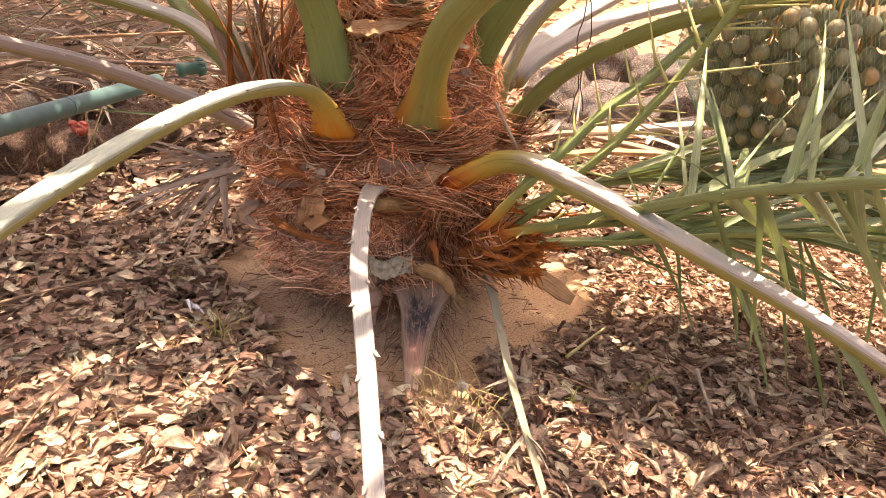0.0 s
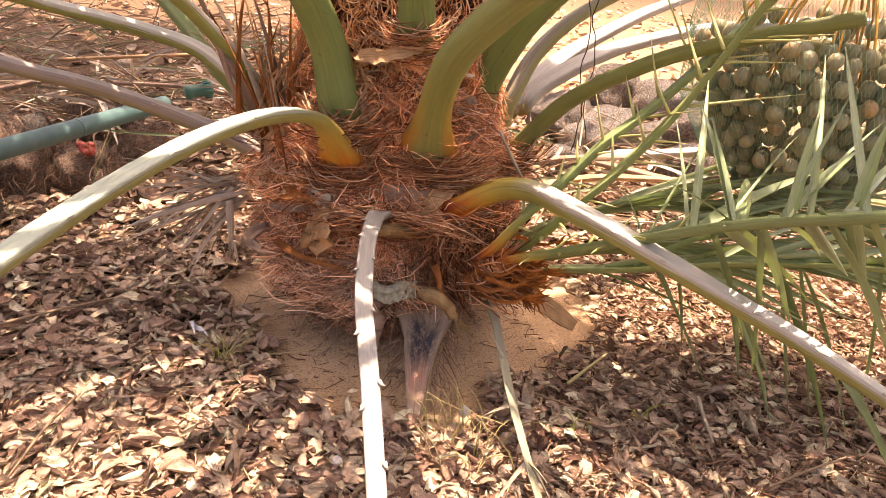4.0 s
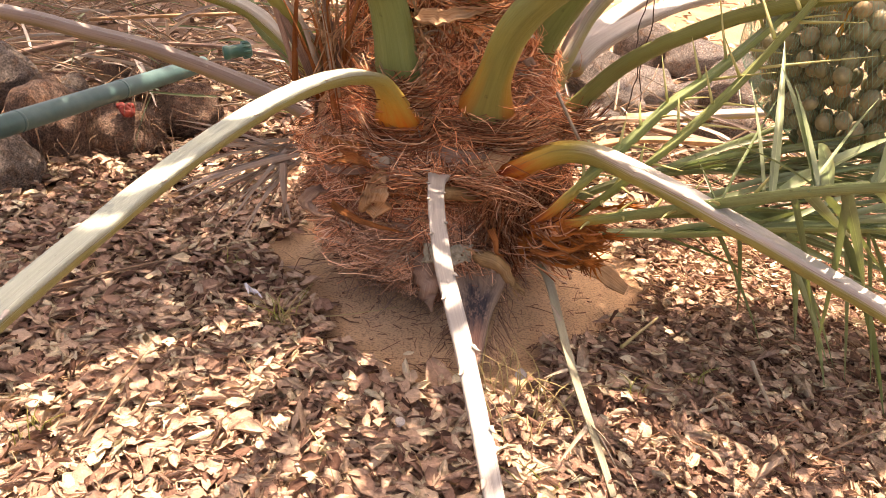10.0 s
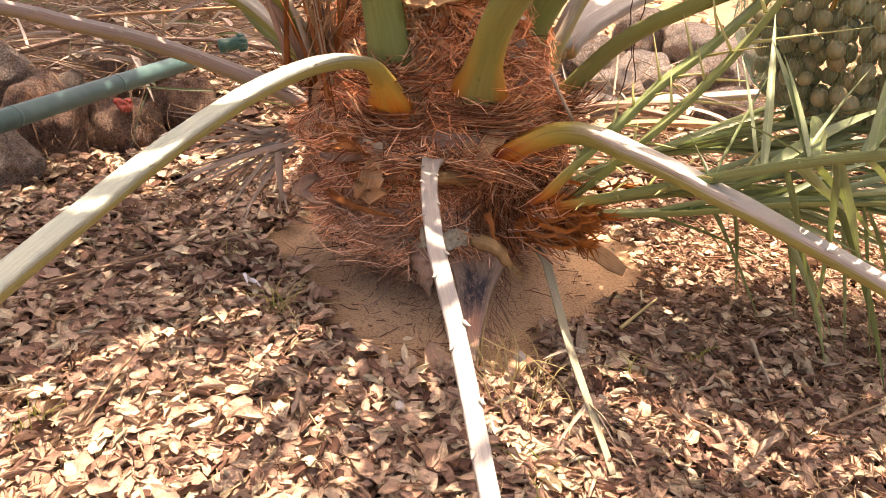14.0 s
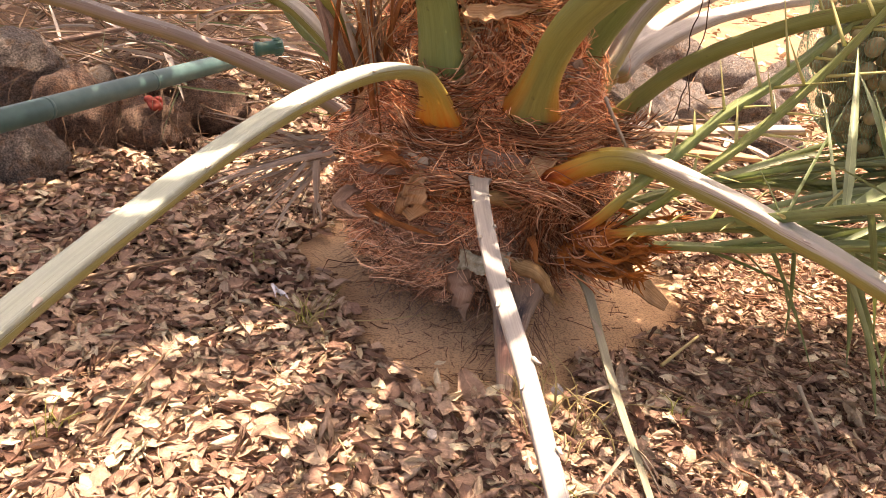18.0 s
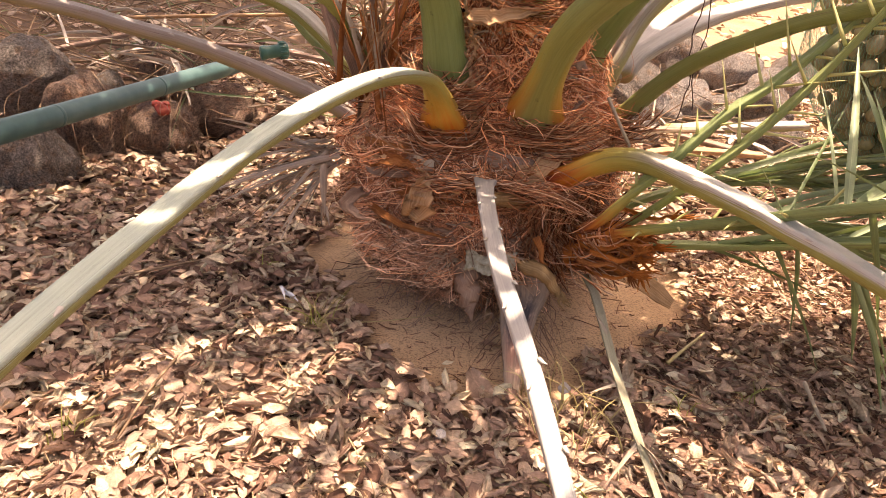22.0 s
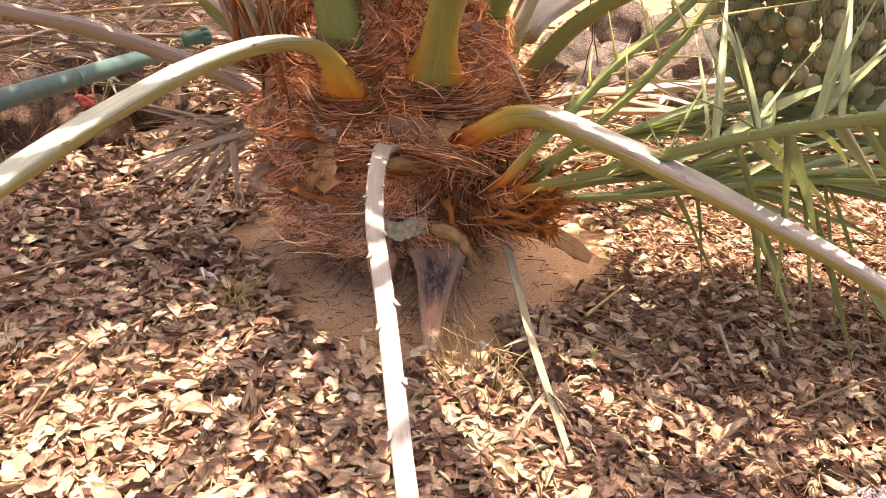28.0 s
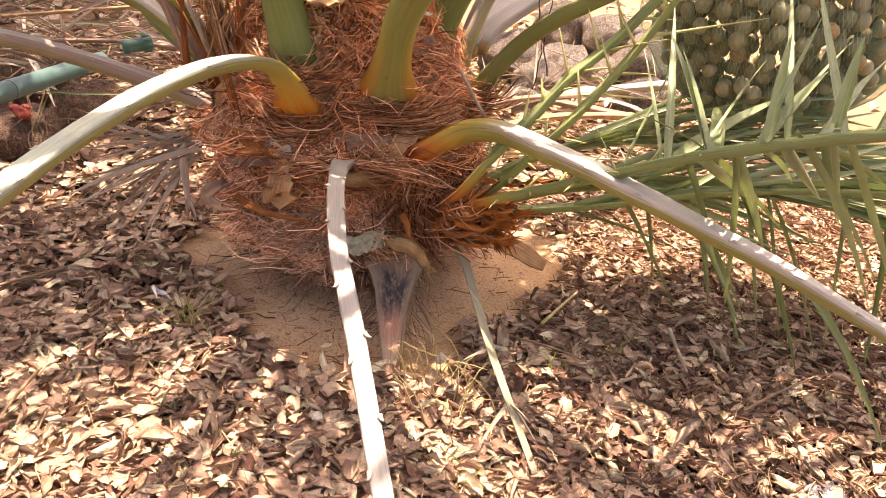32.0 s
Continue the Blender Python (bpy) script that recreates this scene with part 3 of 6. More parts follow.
def build_litter():
    rng = np.random.default_rng(11)
    few = lambda x, y: np.where(sandiness(x, y) > 0.6, 0.012, 0)
    faded = lambda x, y: (1 - sandiness(x, y)) * np.clip(1.55 - 1.3 * np.maximum(np.maximum(np.abs(x - 0.05) - 0.85 + 0.06 * np.sin(9 * y), 0) / 0.42, np.maximum(-0.75 - y + 0.03 * np.sin(8 * x), 0) / 0.21), 0, 1)
    inner = lambda x, y: (x > -1.15) & (x < 1.25) & (y > -0.95) & (y < 1.9)
    thin_out = lambda x, y: np.where(inner(x, y), 0, np.exp(-((np.hypot(x, y - 0.2) / 2.3) ** 2)))
    sets = [
        scatter(19500, rng, -1.25, 0.28, -1.0, 0.45, 0.0335, faded, 0.026, 0.4),
        scatter(7500, rng, -0.6, 0.5, -1.0, -0.2, 0.031, faded, 0.026, 0.7),
        scatter(17500, rng, 0.2, 1.4, -0.95, 0.45, 0.030, faded, 0.02, 0.6),
        scatter(7000, rng, -0.6, 1.3, -0.9, 0.4, 0.02, faded, 0.024, 0.5),
        scatter(7000, rng, -1.5, 1.5, 0.4, 2.0, 0.045, lambda x, y: (1 - sandiness(x, y)) * (1 - 0.85 * far_sand(x, y))),
        scatter(5000, rng, -4.0, 6.5, 1.8, 9.0, 0.08, lambda x, y: np.exp(-((np.hypot(x - 0.8, y - 3.0) / 4.2) ** 4)) * (1 - 0.75 * far_sand(x, y))),
        scatter(6000, rng, -4.5, 4.5, -4.5, 4.5, 0.07, thin_out),
        scatter(900, rng, -0.45, 0.5, -0.45, 0.3, 0.026, few, 0.004),
        scatter(1500, rng, -1.1, -0.45, 0.1, 0.42, 0.03, lambda x, y: 0.62 * sandiness(x, y), 0.010, 0.5),
    ]
    ob = new("leaf_litter", join_leaves("leaf_litter", sets, LITTER))
    tagged(ob, "thick litter of curled brown dead leaves on the sand", "dead leaves", kind="stuff")
    # fine dark chips and broken stems on the shaded side
    heap = Heap()
    for _ in range(7000):
        x, y = rng.uniform(0.12, 1.2), rng.uniform(-0.8, 0.4)
        if rng.uniform() > 0.95 - sandiness(np.array(x), np.array(y)):
            continue
        a, ln = rng.uniform(0, 6.28), rng.uniform(0.01, 0.045)
        z = float(ground_z(x, y)) + rng.uniform(0.006, 0.026)
        d = np.array([math.cos(a), math.sin(a), rng.normal(0, 0.25)]) * ln
        heap.add(*tube([np.array([x, y, z]) - d / 2, np.array([x, y, z]) + d / 2], rng.uniform(0.0007, 0.002), 4))
    ch = tagged(new("bark_chips", heap.mesh("bark_chips")), "fine dark bark chips and broken stems among leaves", "bark chips", kind="stuff")
    ch.data.materials.append(CHIPS)
    stems = Heap()
    for _ in range(2600):
        x, y = rng.uniform(-1.0, 1.1), rng.uniform(-0.9, 0.4)
        if sandiness(np.array(x), np.array(y)) > 0.3:
            continue
        a, ln = rng.uniform(0, 6.28), rng.uniform(0.015, 0.075)
        z = float(ground_z(x, y)) + rng.uniform(0.012, 0.03)
        d = np.array([math.cos(a), math.sin(a), rng.normal(0, 0.2)]) * ln
        c = np.array([x, y, z])
        stems.add(*tube(curve([c - d / 2, c + rng.normal(0, 0.003, 3), c + d / 2], 4), rng.uniform(0.0004, 0.0011), 3))
    st = tagged(new("stem_litter", stems.mesh("stem_litter")), "thin pale leaf stems scattered over dead leaves", "leaf stems", kind="stuff")
    st.data.materials.append(STEM)
    # the leaves that lie uppermost, one by one
    shapes = leaf_shapes(14, rng, 0.05, 0.3)
    meshes = [mesh_of("dead_leaf", s, LEAF_FACES, {"around": LEAF_ACROSS, "along": LEAF_ALONG}) for s in shapes]
    count = 0
    while count < 280:
        x, y = rng.uniform(-0.62, 0.75), rng.uniform(-0.72, -0.16)
        if sandiness(np.array(x), np.array(y)) > 0.15:
            continue
        o = part("dead_leaf", meshes[count % 14], LITTER_ONE, ob)
        o.matrix_basis = Matrix.LocRotScale((x, y, float(ground_z(x, y)) + rng.uniform(0.016, 0.026)), Euler((rng.normal(0, 0.35), rng.normal(0, 0.3), rng.uniform(0, 6.28))), (rng.uniform(0.75, 1.25),) * 3)
        count += 1


build_litter()

# ---- the palm ----
palm = thing("date_palm", "low date palm with fibrous brown trunk and bleached stalks", "palm tree", at=(TRUNK_X, TRUNK_Y, 0))
INTO_PALM = Matrix.Translation((-TRUNK_X, -TRUNK_Y, 0))
PROFILE_Z = [0.0, 0.03, 0.08, 0.13, 0.18, 0.215, 0.25, 0.285, 0.315, 0.345, 0.38, 0.42, 0.46, 0.52, 0.56, 0.62, 0.75, 1.0]
PROFILE_R = [0.15, 0.172, 0.205, 0.235, 0.254, 0.238, 0.214, 0.246, 0.256, 0.218, 0.205, 0.192, 0.184, 0.166, 0.174, 0.162, 0.15, 0.11]


def trunk_r(z, a):
    return np.interp(z, PROFILE_Z, PROFILE_R) * (1 + 0.05 * np.sin(3 * a + 8 * z) + 0.035 * np.sin(7 * a - 20 * z) + 0.03 * np.sin(12 * a + 34 * z))


def on_palm(name, arrays, mat, label="", parent=None):
    v, f, at = arrays
    off = np.array([TRUNK_X, TRUNK_Y, 0])
    return part(name, mesh_of(name, v - off, f, at), mat, parent or palm, label)


def build_trunk():
    nz, na = 60, 72
    z, a = np.linspace(-0.03, 1.0, nz), np.linspace(0, 2 * math.pi, na, endpoint=False)
    zz, aa = np.meshgrid(z, a, indexing="ij")
    rng = np.random.default_rng(2)
    r = trunk_r(zz, aa) - 0.012 + 0.006 * rng.normal(size=zz.shape)
    v = np.stack([r * np.cos(aa), r * np.sin(aa), zz], -1).reshape(-1, 3)
    f = [(i * na + j, i * na + (j + 1) % na, (i + 1) * na + (j + 1) % na, (i + 1) * na + j) for i in range(nz - 1) for j in range(na)]
    f.append(tuple((nz - 1) * na + j for j in range(na)))
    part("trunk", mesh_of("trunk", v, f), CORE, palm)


build_trunk()


def build_fibre(tufts, each, seed, thick=(0.00032, 0.0008), wild=1.15):
    """Coir threads in combed tufts that wrap the trunk, drawn as thin three-sided threads."""
    rng = np.random.default_rng(seed)
    k = 6
    ta = np.where(rng.uniform(size=tufts) < 0.85, rng.normal(-math.pi / 2, 0.85, tufts), rng.uniform(0, 6.28, tufts))
    tz = rng.choice([0.06, 0.11, 0.15, 0.19, 0.235, 0.29, 0.325, 0.36, 0.40, 0.45, 0.50, 0.56], tufts, p=[0.06, 0.09, 0.11, 0.12, 0.09, 0.13, 0.12, 0.10, 0.07, 0.05, 0.04, 0.02]) + rng.normal(0, 0.012, tufts)
    off = np.clip(ta + math.pi / 2, -1.4, 1.4)
    low = np.clip((0.27 - tz) / 0.1, 0, 1)
    tspan = rng.choice([-1, 1], tufts) * np.abs(rng.normal(0.27, 0.16, tufts)) * (1 - low) + low * (np.sign(off) * np.abs(rng.normal(0.26, 0.13, tufts)))
    trise = rng.normal(-0.006, 0.032, tufts) - low * np.abs(off) * rng.uniform(0.02, 0.09, tufts)
    tsag = rng.normal(-0.012, 0.012, tufts) * (1 - 0.5 * low)
    tlift = np.abs(rng.normal(0.006, 0.013, tufts))
    # random tone; threads above 0.36 coloured brighter to offset the crown's shade up there
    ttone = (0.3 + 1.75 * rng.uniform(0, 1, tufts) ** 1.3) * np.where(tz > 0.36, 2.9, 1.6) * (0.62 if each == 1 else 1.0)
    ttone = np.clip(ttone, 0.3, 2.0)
    tage = np.clip(low * rng.uniform(0.35, 1.2, tufts) + rng.choice([0, 0.6], tufts, p=[0.75, 0.25]) * rng.uniform(size=tufts), 0, 1)
    own = np.repeat(np.arange(tufts), each)
    count = len(own)
    a0 = ta[own] + rng.normal(0, 0.055 * wild, count)
    z0 = tz[own] + rng.normal(0, 0.007 * wild, count)
    span = tspan[own] * rng.uniform(0.55, 1.15, count) + rng.normal(0, 0.06 * wild, count)
    rise = trise[own] + rng.normal(0, 0.009 * wild, count)
    sag = tsag[own] + rng.normal(0, 0.004 * wild, count)
    stray = rng.uniform(size=count) < 0.07
    lift = np.abs(tlift[own] + rng.normal(0.0, np.where(stray, 0.035, 0.005), count))
    u = np.linspace(0, 1, k)
    wave = rng.normal(0, 0.0035 * wild, (count, 3))
    a = a0[:, None] + span[:, None] * u + 0.03 * wild * rng.normal(size=(count, 1)) * np.sin(6 * u + rng.uniform(0, 6, (count, 1)))
    z = z0[:, None] + rise[:, None] * u**1.5 + sag[:, None] * 4 * u * (1 - u) + wave[:, :1] * np.sin(3 * u * math.pi) + wave[:, 1:2] * np.sin(5 * u * math.pi)
    z = np.maximum(z, 0.012)
    r = trunk_r(z, a) + lift[:, None] * np.sin(u * math.pi * 0.9) ** 0.8 + wave[:, 2:] * np.sin(4 * u * math.pi)
    p = np.stack([r * np.cos(a), r * np.sin(a), z], -1)
    t = np.gradient(p, axis=1)
    t /= np.linalg.norm(t, axis=2)[..., None] + 1e-9
    out = np.stack([np.cos(a), np.sin(a), 0 * a], -1)
    s = np.cross(t, out)
    s /= np.linalg.norm(s, axis=2)[..., None] + 1e-9
    w = (rng.uniform(thick[0], thick[1], count)[:, None] * (1 - 0.7 * u))[..., None]
    v = np.stack([p - s * w, p + s * w, p + out * w * 1.4], 2)
    base = (np.arange(count) * k * 3)[:, None]
    q = np.array([(3 * i + j, 3 * i + (j + 1) % 3, 3 * i + 3 + (j + 1) % 3, 3 * i + 3 + j) for i in range(k - 1) for j in range(3)])
    f = (q[None] + base[..., None]).reshape(-1, 4)
    age = np.repeat(tage[own][:, None], k, 1)
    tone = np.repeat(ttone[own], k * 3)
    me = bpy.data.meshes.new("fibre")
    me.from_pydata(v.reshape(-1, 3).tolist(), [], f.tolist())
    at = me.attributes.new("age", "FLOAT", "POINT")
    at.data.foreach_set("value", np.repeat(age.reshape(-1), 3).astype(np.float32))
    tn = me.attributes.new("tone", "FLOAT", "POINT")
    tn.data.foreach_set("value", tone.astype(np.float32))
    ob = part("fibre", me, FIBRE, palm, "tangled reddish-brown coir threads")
    ob["kind"] = "stuff"


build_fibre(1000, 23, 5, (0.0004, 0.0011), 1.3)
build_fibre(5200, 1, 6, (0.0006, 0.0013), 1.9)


def stalk(name, ctrl, w0, w1, h0, h1, mat, label, ref=(0, 0, 1), n=40, flare=1.0, flare_len=0.12, bumps=0, seed=1):
    """A petiole: wide and flared where it leaves the trunk, with cut spine stumps along its edges."""
    p = curve(ctrl, n)
    s = np.r_[0, np.cumsum(np.linalg.norm(np.diff(p, axis=0), axis=1))]
    u = s / s[-1]
    fl = 1 + (flare - 1) * np.exp(-((s / flare_len) ** 2) * 2)
    ob = on_palm(name, sweep(p, (w0 + (w1 - w0) * u) * fl, (h0 + (h1 - h0) * u) * (1 + (fl - 1) * 0.25), STALK, ref, 0.012, seed), mat, label)
    if bumps:
        rng = np.random.default_rng(seed)
        t, side, up = frames(p, ref)
        for i in range(bumps):
            k = int(n * (0.22 + 0.76 * (i + rng.uniform(0.1, 0.9)) / bumps))
            k = min(k, n - 1)
            sg = -1 if i % 2 else 1
            w = (w0 + (w1 - w0) * u[k]) / 2
            a = p[k] + side[k] * sg * w * 0.9 + up[k] * 0.006
            b = a + (side[k] * sg * 0.5 + t[k] * 0.75 + up[k] * 0.3) * rng.uniform(0.004, 0.010)
            on_palm("spine_stump", sweep(curve([a - t[k] * 0.004, (a + b) / 2, b], 4), [0.0048, 0.0038, 0.0026, 0.001], [0.004, 0.003, 0.002, 0.0008], ROUND, ref), SPUR, "", ob)
    return ob


stalk("left_arching_stalk", [(-0.083, -0.10, 0.335), (-0.088, -0.145, 0.372), (-0.100, -0.20, 0.435), (-0.118, -0.27, 0.478), (-0.158, -0.37, 0.498), (-0.203, -0.49, 0.498), (-0.239, -0.60, 0.487), (-0.264, -0.702, 0.476), (-0.281, -0.79, 0.466), (-0.301, -0.89, 0.453), (-0.327, -1.04, 0.431)],
      0.027, 0.0235, 0.027, 0.021, P_PALE, "arched petiole, orange at base, bleached white on top", flare=3.7, flare_len=0.16, n=56, bumps=9, seed=3)
stalk("right_arching_stalk", [(0.092, -0.125, 0.294), (0.117, -0.14, 0.313), (0.148, -0.15, 0.336), (0.19, -0.17, 0.361), (0.235, -0.225, 0.378), (0.287, -0.345, 0.391), (0.325, -0.42, 0.396), (0.36, -0.457, 0.389), (0.390, -0.50, 0.387), (0.448, -0.53, 0.367), (0.53, -0.565, 0.337), (0.62, -0.595, 0.295), (0.74, -0.63, 0.24)],
      0.034, 0.023, 0.046, 0.019, P_WHITE, "arched petiole bending down, bleached white on top", flare=1.9, flare_len=0.14, n=56, bumps=15, seed=4)
stalk("front_cut_stalk", [(-0.006, -0.10, 0.258), (-0.008, -0.15, 0.283), (-0.010, -0.20, 0.306), (-0.012, -0.29, 0.331), (-0.007, -0.434, 0.353), (0.008, -0.602, 0.364), (0.022, -0.692, 0.365), (0.035, -0.771, 0.364), (0.048, -0.855, 0.360), (0.060, -0.93, 0.352), (0.078, -1.03, 0.336)],
      0.0275, 0.014, 0.017, 0.013, P_BONE, "bone-white dried petiole reaching forward", flare=1.85, flare_len=0.20, n=56, bumps=12, seed=5)
stalk("middle_stalk", [(0.052, -0.075, 0.33), (0.055, -0.112, 0.390), (0.063, -0.17, 0.475), (0.076, -0.235, 0.545), (0.100, -0.315, 0.605), (0.15, -0.40, 0.672), (0.22, -0.50, 0.75), (0.33, -0.62, 0.86)],
      0.053, 0.044, 0.040, 0.032, P_GREEN, "thick green petiole with orange base edges", ref=(0, 0.75, 0.66), flare=3.0, flare_len=0.14, seed=6)
stalk("left_upright_stalk", [(-0.088, -0.11, 0.43), (-0.094, -0.13, 0.456), (-0.110, -0.15, 0.55), (-0.133, -0.19, 0.625), (-0.152, -0.22, 0.665), (-0.20, -0.28, 0.77)],
      0.066, 0.05, 0.045, 0.036, P_DEEP, "upright deep green petiole", ref=(0.2, 0.9, 0.2), flare=1.15, seed=7)
stalk("rear_middle_stalk", [(0.135, 0.01, 0.45), (0.139, 0.0, 0.487), (0.167, -0.03, 0.555), (0.203, -0.08, 0.626), (0.27, -0.15, 0.72)],
      0.064, 0.05, 0.045, 0.036, P_DEEP, "deep green petiole behind the thick one", ref=(0, 0.9, 0.4), flare=1.1, seed=8)
stalk("centre_stalk", [(0.022, -0.07, 0.555), (0.022, -0.10, 0.590), (0.020, -0.115, 0.63), (0.018, -0.13, 0.665), (0.01, -0.17, 0.78)], 0.062, 0.05, 0.045, 0.036, P_DEEP, "central green petiole stub", ref=(0, 1, 0.1), flare=1.25, flare_len=0.06, seed=9)
stalk("right_rising_stalk", [(0.205, 0.015, 0.355), (0.223, 0.0, 0.386), (0.274, -0.05, 0.470), (0.321, -0.10, 0.526), (0.366, -0.14, 0.564), (0.42, -0.18, 0.601), (0.50, -0.235, 0.64), (0.62, -0.31, 0.69)],
      0.037, 0.030, 0.030, 0.024, P_RISING, "slender green petiole rising outward", ref=(0, 0.2, 1), flare=1.2, seed=10, bumps=4)
stalk("bleached_rear_stalk", [(0.185, 0.07, 0.40), (0.195, 0.06, 0.447), (0.235, 0.10, 0.532), (0.297, 0.14, 0.597), (0.37, 0.18, 0.643), (0.45, 0.21, 0.68)], 0.05, 0.04, 0.036, 0.03, P_GREY, "old petiole with peeling bleached skin", ref=(-0.3, 0.3, 1), seed=11)
stalk("white_rear_stalk", [(0.20, 0.10, 0.42), (0.229, 0.15, 0.455), (0.322, 0.30, 0.504), (0.418, 0.40, 0.548), (0.538, 0.50, 0.598), (0.7, 0.62, 0.65)], 0.044, 0.036, 0.03, 0.024, P_BONE, "sunlit white dried petiole", seed=12)
stalk("white_rear_stalk", [(0.22, 0.10, 0.43), (0.259, 0.15, 0.464), (0.377, 0.25, 0.518), (0.493, 0.35, 0.546), (0.709, 0.50, 0.577), (1.078, 0.70, 0.60), (1.3, 0.8, 0.6)], 0.048, 0.036, 0.032, 0.024, P_BONE, "long sunlit white dried petiole", seed=13, bumps=5)
stalk("left_leaning_stalk", [(-0.20, 0.0, 0.37), (-0.22, -0.02, 0.411), (-0.283, -0.08, 0.522), (-0.334, -0.10, 0.583), (-0.381, -0.12, 0.628), (-0.47, -0.16, 0.70)], 0.044, 0.036, 0.034, 0.028, P_OLIVE, "yellow-olive petiole leaning outward", ref=(0.5, 0.3, 0.8), seed=14)
stalk("left_low_stalk", [(-0.25, 0.06, 0.35), (-0.288, 0.08, 0.401), (-0.388, 0.10, 0.481), (-0.504, 0.12, 0.511), (-0.659, 0.14, 0.533), (-0.852, 0.16, 0.56), (-1.0, 0.17, 0.57)], 0.042, 0.034, 0.034, 0.026, P_OLIVE, "long olive petiole reaching sideways", seed=15, bumps=5)
stalk("left_dark_stalk", [(-0.27, 0.09, 0.33), (-0.297, 0.12, 0.373), (-0.397, 0.20, 0.432), (-0.457, 0.25, 0.482), (-0.54, 0.31, 0.545), (-0.66, 0.40, 0.63), (-0.80, 0.5, 0.71)], 0.036, 0.03, 0.03, 0.024, P_DEEP, "shaded green petiole", seed=16)
stalk("left_grey_stalk", [(-0.235, 0.04, 0.295), (-0.29, 0.03, 0.333), (-0.411, 0.0, 0.384), (-0.483, -0.03, 0.416), (-0.551, -0.06, 0.443), (-0.628, -0.09, 0.464), (-0.692, -0.12, 0.485), (-0.80, -0.17, 0.51)], 0.044, 0.032, 0.036, 0.026, P_MAUVE, "greyish drying petiole with purple-brown base", flare=2.4, flare_len=0.12, seed=17, bumps=7)

# leafy fronds on the camera's right of the palm
def leafy(name, ctrl, w0, w1, mat, label, seed):
    return stalk(name, ctrl, w0, w1, w0 * 0.8, w1 * 0.8, mat, label, flare=1.3, flare_len=0.06, seed=seed, n=44)


G1 = [(0.195, -0.19, 0.235), (0.225, -0.225, 0.262), (0.273, -0.288, 0.305), (0.34, -0.42, 0.388), (0.414, -0.543, 0.468), (0.487, -0.632, 0.52), (0.56, -0.71, 0.56), (0.66, -0.81, 0.60)]
G2 = [(0.19, -0.15, 0.18), (0.26, -0.19, 0.225), (0.407, -0.244, 0.268), (0.563, -0.31, 0.325), (0.75, -0.37, 0.36), (1.0, -0.45, 0.37)]
TH1 = [(0.20, -0.16, 0.22), (0.25, -0.215, 0.295), (0.31, -0.264, 0.391), (0.372, -0.262, 0.466), (0.425, -0.262, 0.545), (0.483, -0.29, 0.672), (0.505, -0.32, 0.735)]
TH2 = [(0.165, -0.18, 0.235), (0.185, -0.202, 0.268), (0.224, -0.226, 0.338), (0.281, -0.21, 0.397), (0.332, -0.209, 0.462), (0.40, -0.20, 0.525), (0.506, -0.20, 0.654), (0.54, -0.22, 0.71)]
G3 = [(0.20, 0.0, 0.17), (0.33, 0.0, 0.25), (0.5, -0.02, 0.30), (0.75, -0.06, 0.31), (1.1, -0.12, 0.26)]
G4 = [(0.21, -0.06, 0.16), (0.36, -0.10, 0.23), (0.55, -0.16, 0.27), (0.8, -0.22, 0.27), (1.1, -0.30, 0.20)]
frond_near = leafy("leafy_frond", G1, 0.025, 0.017, P_ARMED, "low green frond with stiff folded leaflets", 21)
frond_low = leafy("leafy_frond", G2, 0.020, 0.014, P_LEAFY, "low green frond drooping to the litter", 22)
frond_spiny = leafy("spiny_frond", TH1, 0.020, 0.015, P_LEAFY, "green frond stalk armed with long spines", 23)
frond_folded = leafy("spiny_frond", TH2, 0.024, 0.018, P_ARMED, "green frond stalk with yellow base and spines", 24)
frond_back = leafy("leafy_frond", G3, 0.022, 0.014, P_LEAFY, "low green frond lying behind", 25)
frond_back_low = leafy("leafy_frond", G4, 0.022, 0.014, P_LEAFY, "low green frond near the ground", 26)


def leaflet(parent, a, b, width, droop, rng, mat=LEAFLET, roll=0.0, name="leaflet", label=""):
    return on_palm(name, blade_arrays(a, b, width, droop, rng, roll=roll), mat, label, parent)


NEAR_BLADES = [
    ((0.393, -0.47, 0.437), (0.39, -0.35, 0.541), 0.012), ((0.415, -0.545, 0.475), (0.394, -0.42, 0.578), 0.02), ((0.415, -0.545, 0.475), (0.534, -0.4, 0.546), 0.008),
    ((0.413, -0.545, 0.474), (0.368, -0.4, 0.471), 0.007), ((0.455, -0.6, 0.513), (0.502, -0.5, 0.602), 0.02), ((0.459, -0.6, 0.513), (0.607, -0.45, 0.584), 0.009),
    ((0.486, -0.66, 0.548), (0.523, -0.6, 0.617), 0.021), ((0.482, -0.66, 0.545), (0.624, -0.5, 0.576), 0.01), ((0.44, -0.57, 0.475), (0.547, -0.5, 0.32), 0.021),
    ((0.479, -0.62, 0.511), (0.615, -0.62, 0.352), 0.024), ((0.486, -0.62, 0.509), (0.681, -0.5, 0.417), 0.02), ((0.406, -0.53, 0.449), (0.536, -0.42, 0.239), 0.013),
    ((0.352, -0.44, 0.401), (0.334, -0.36, 0.442), 0.008)]
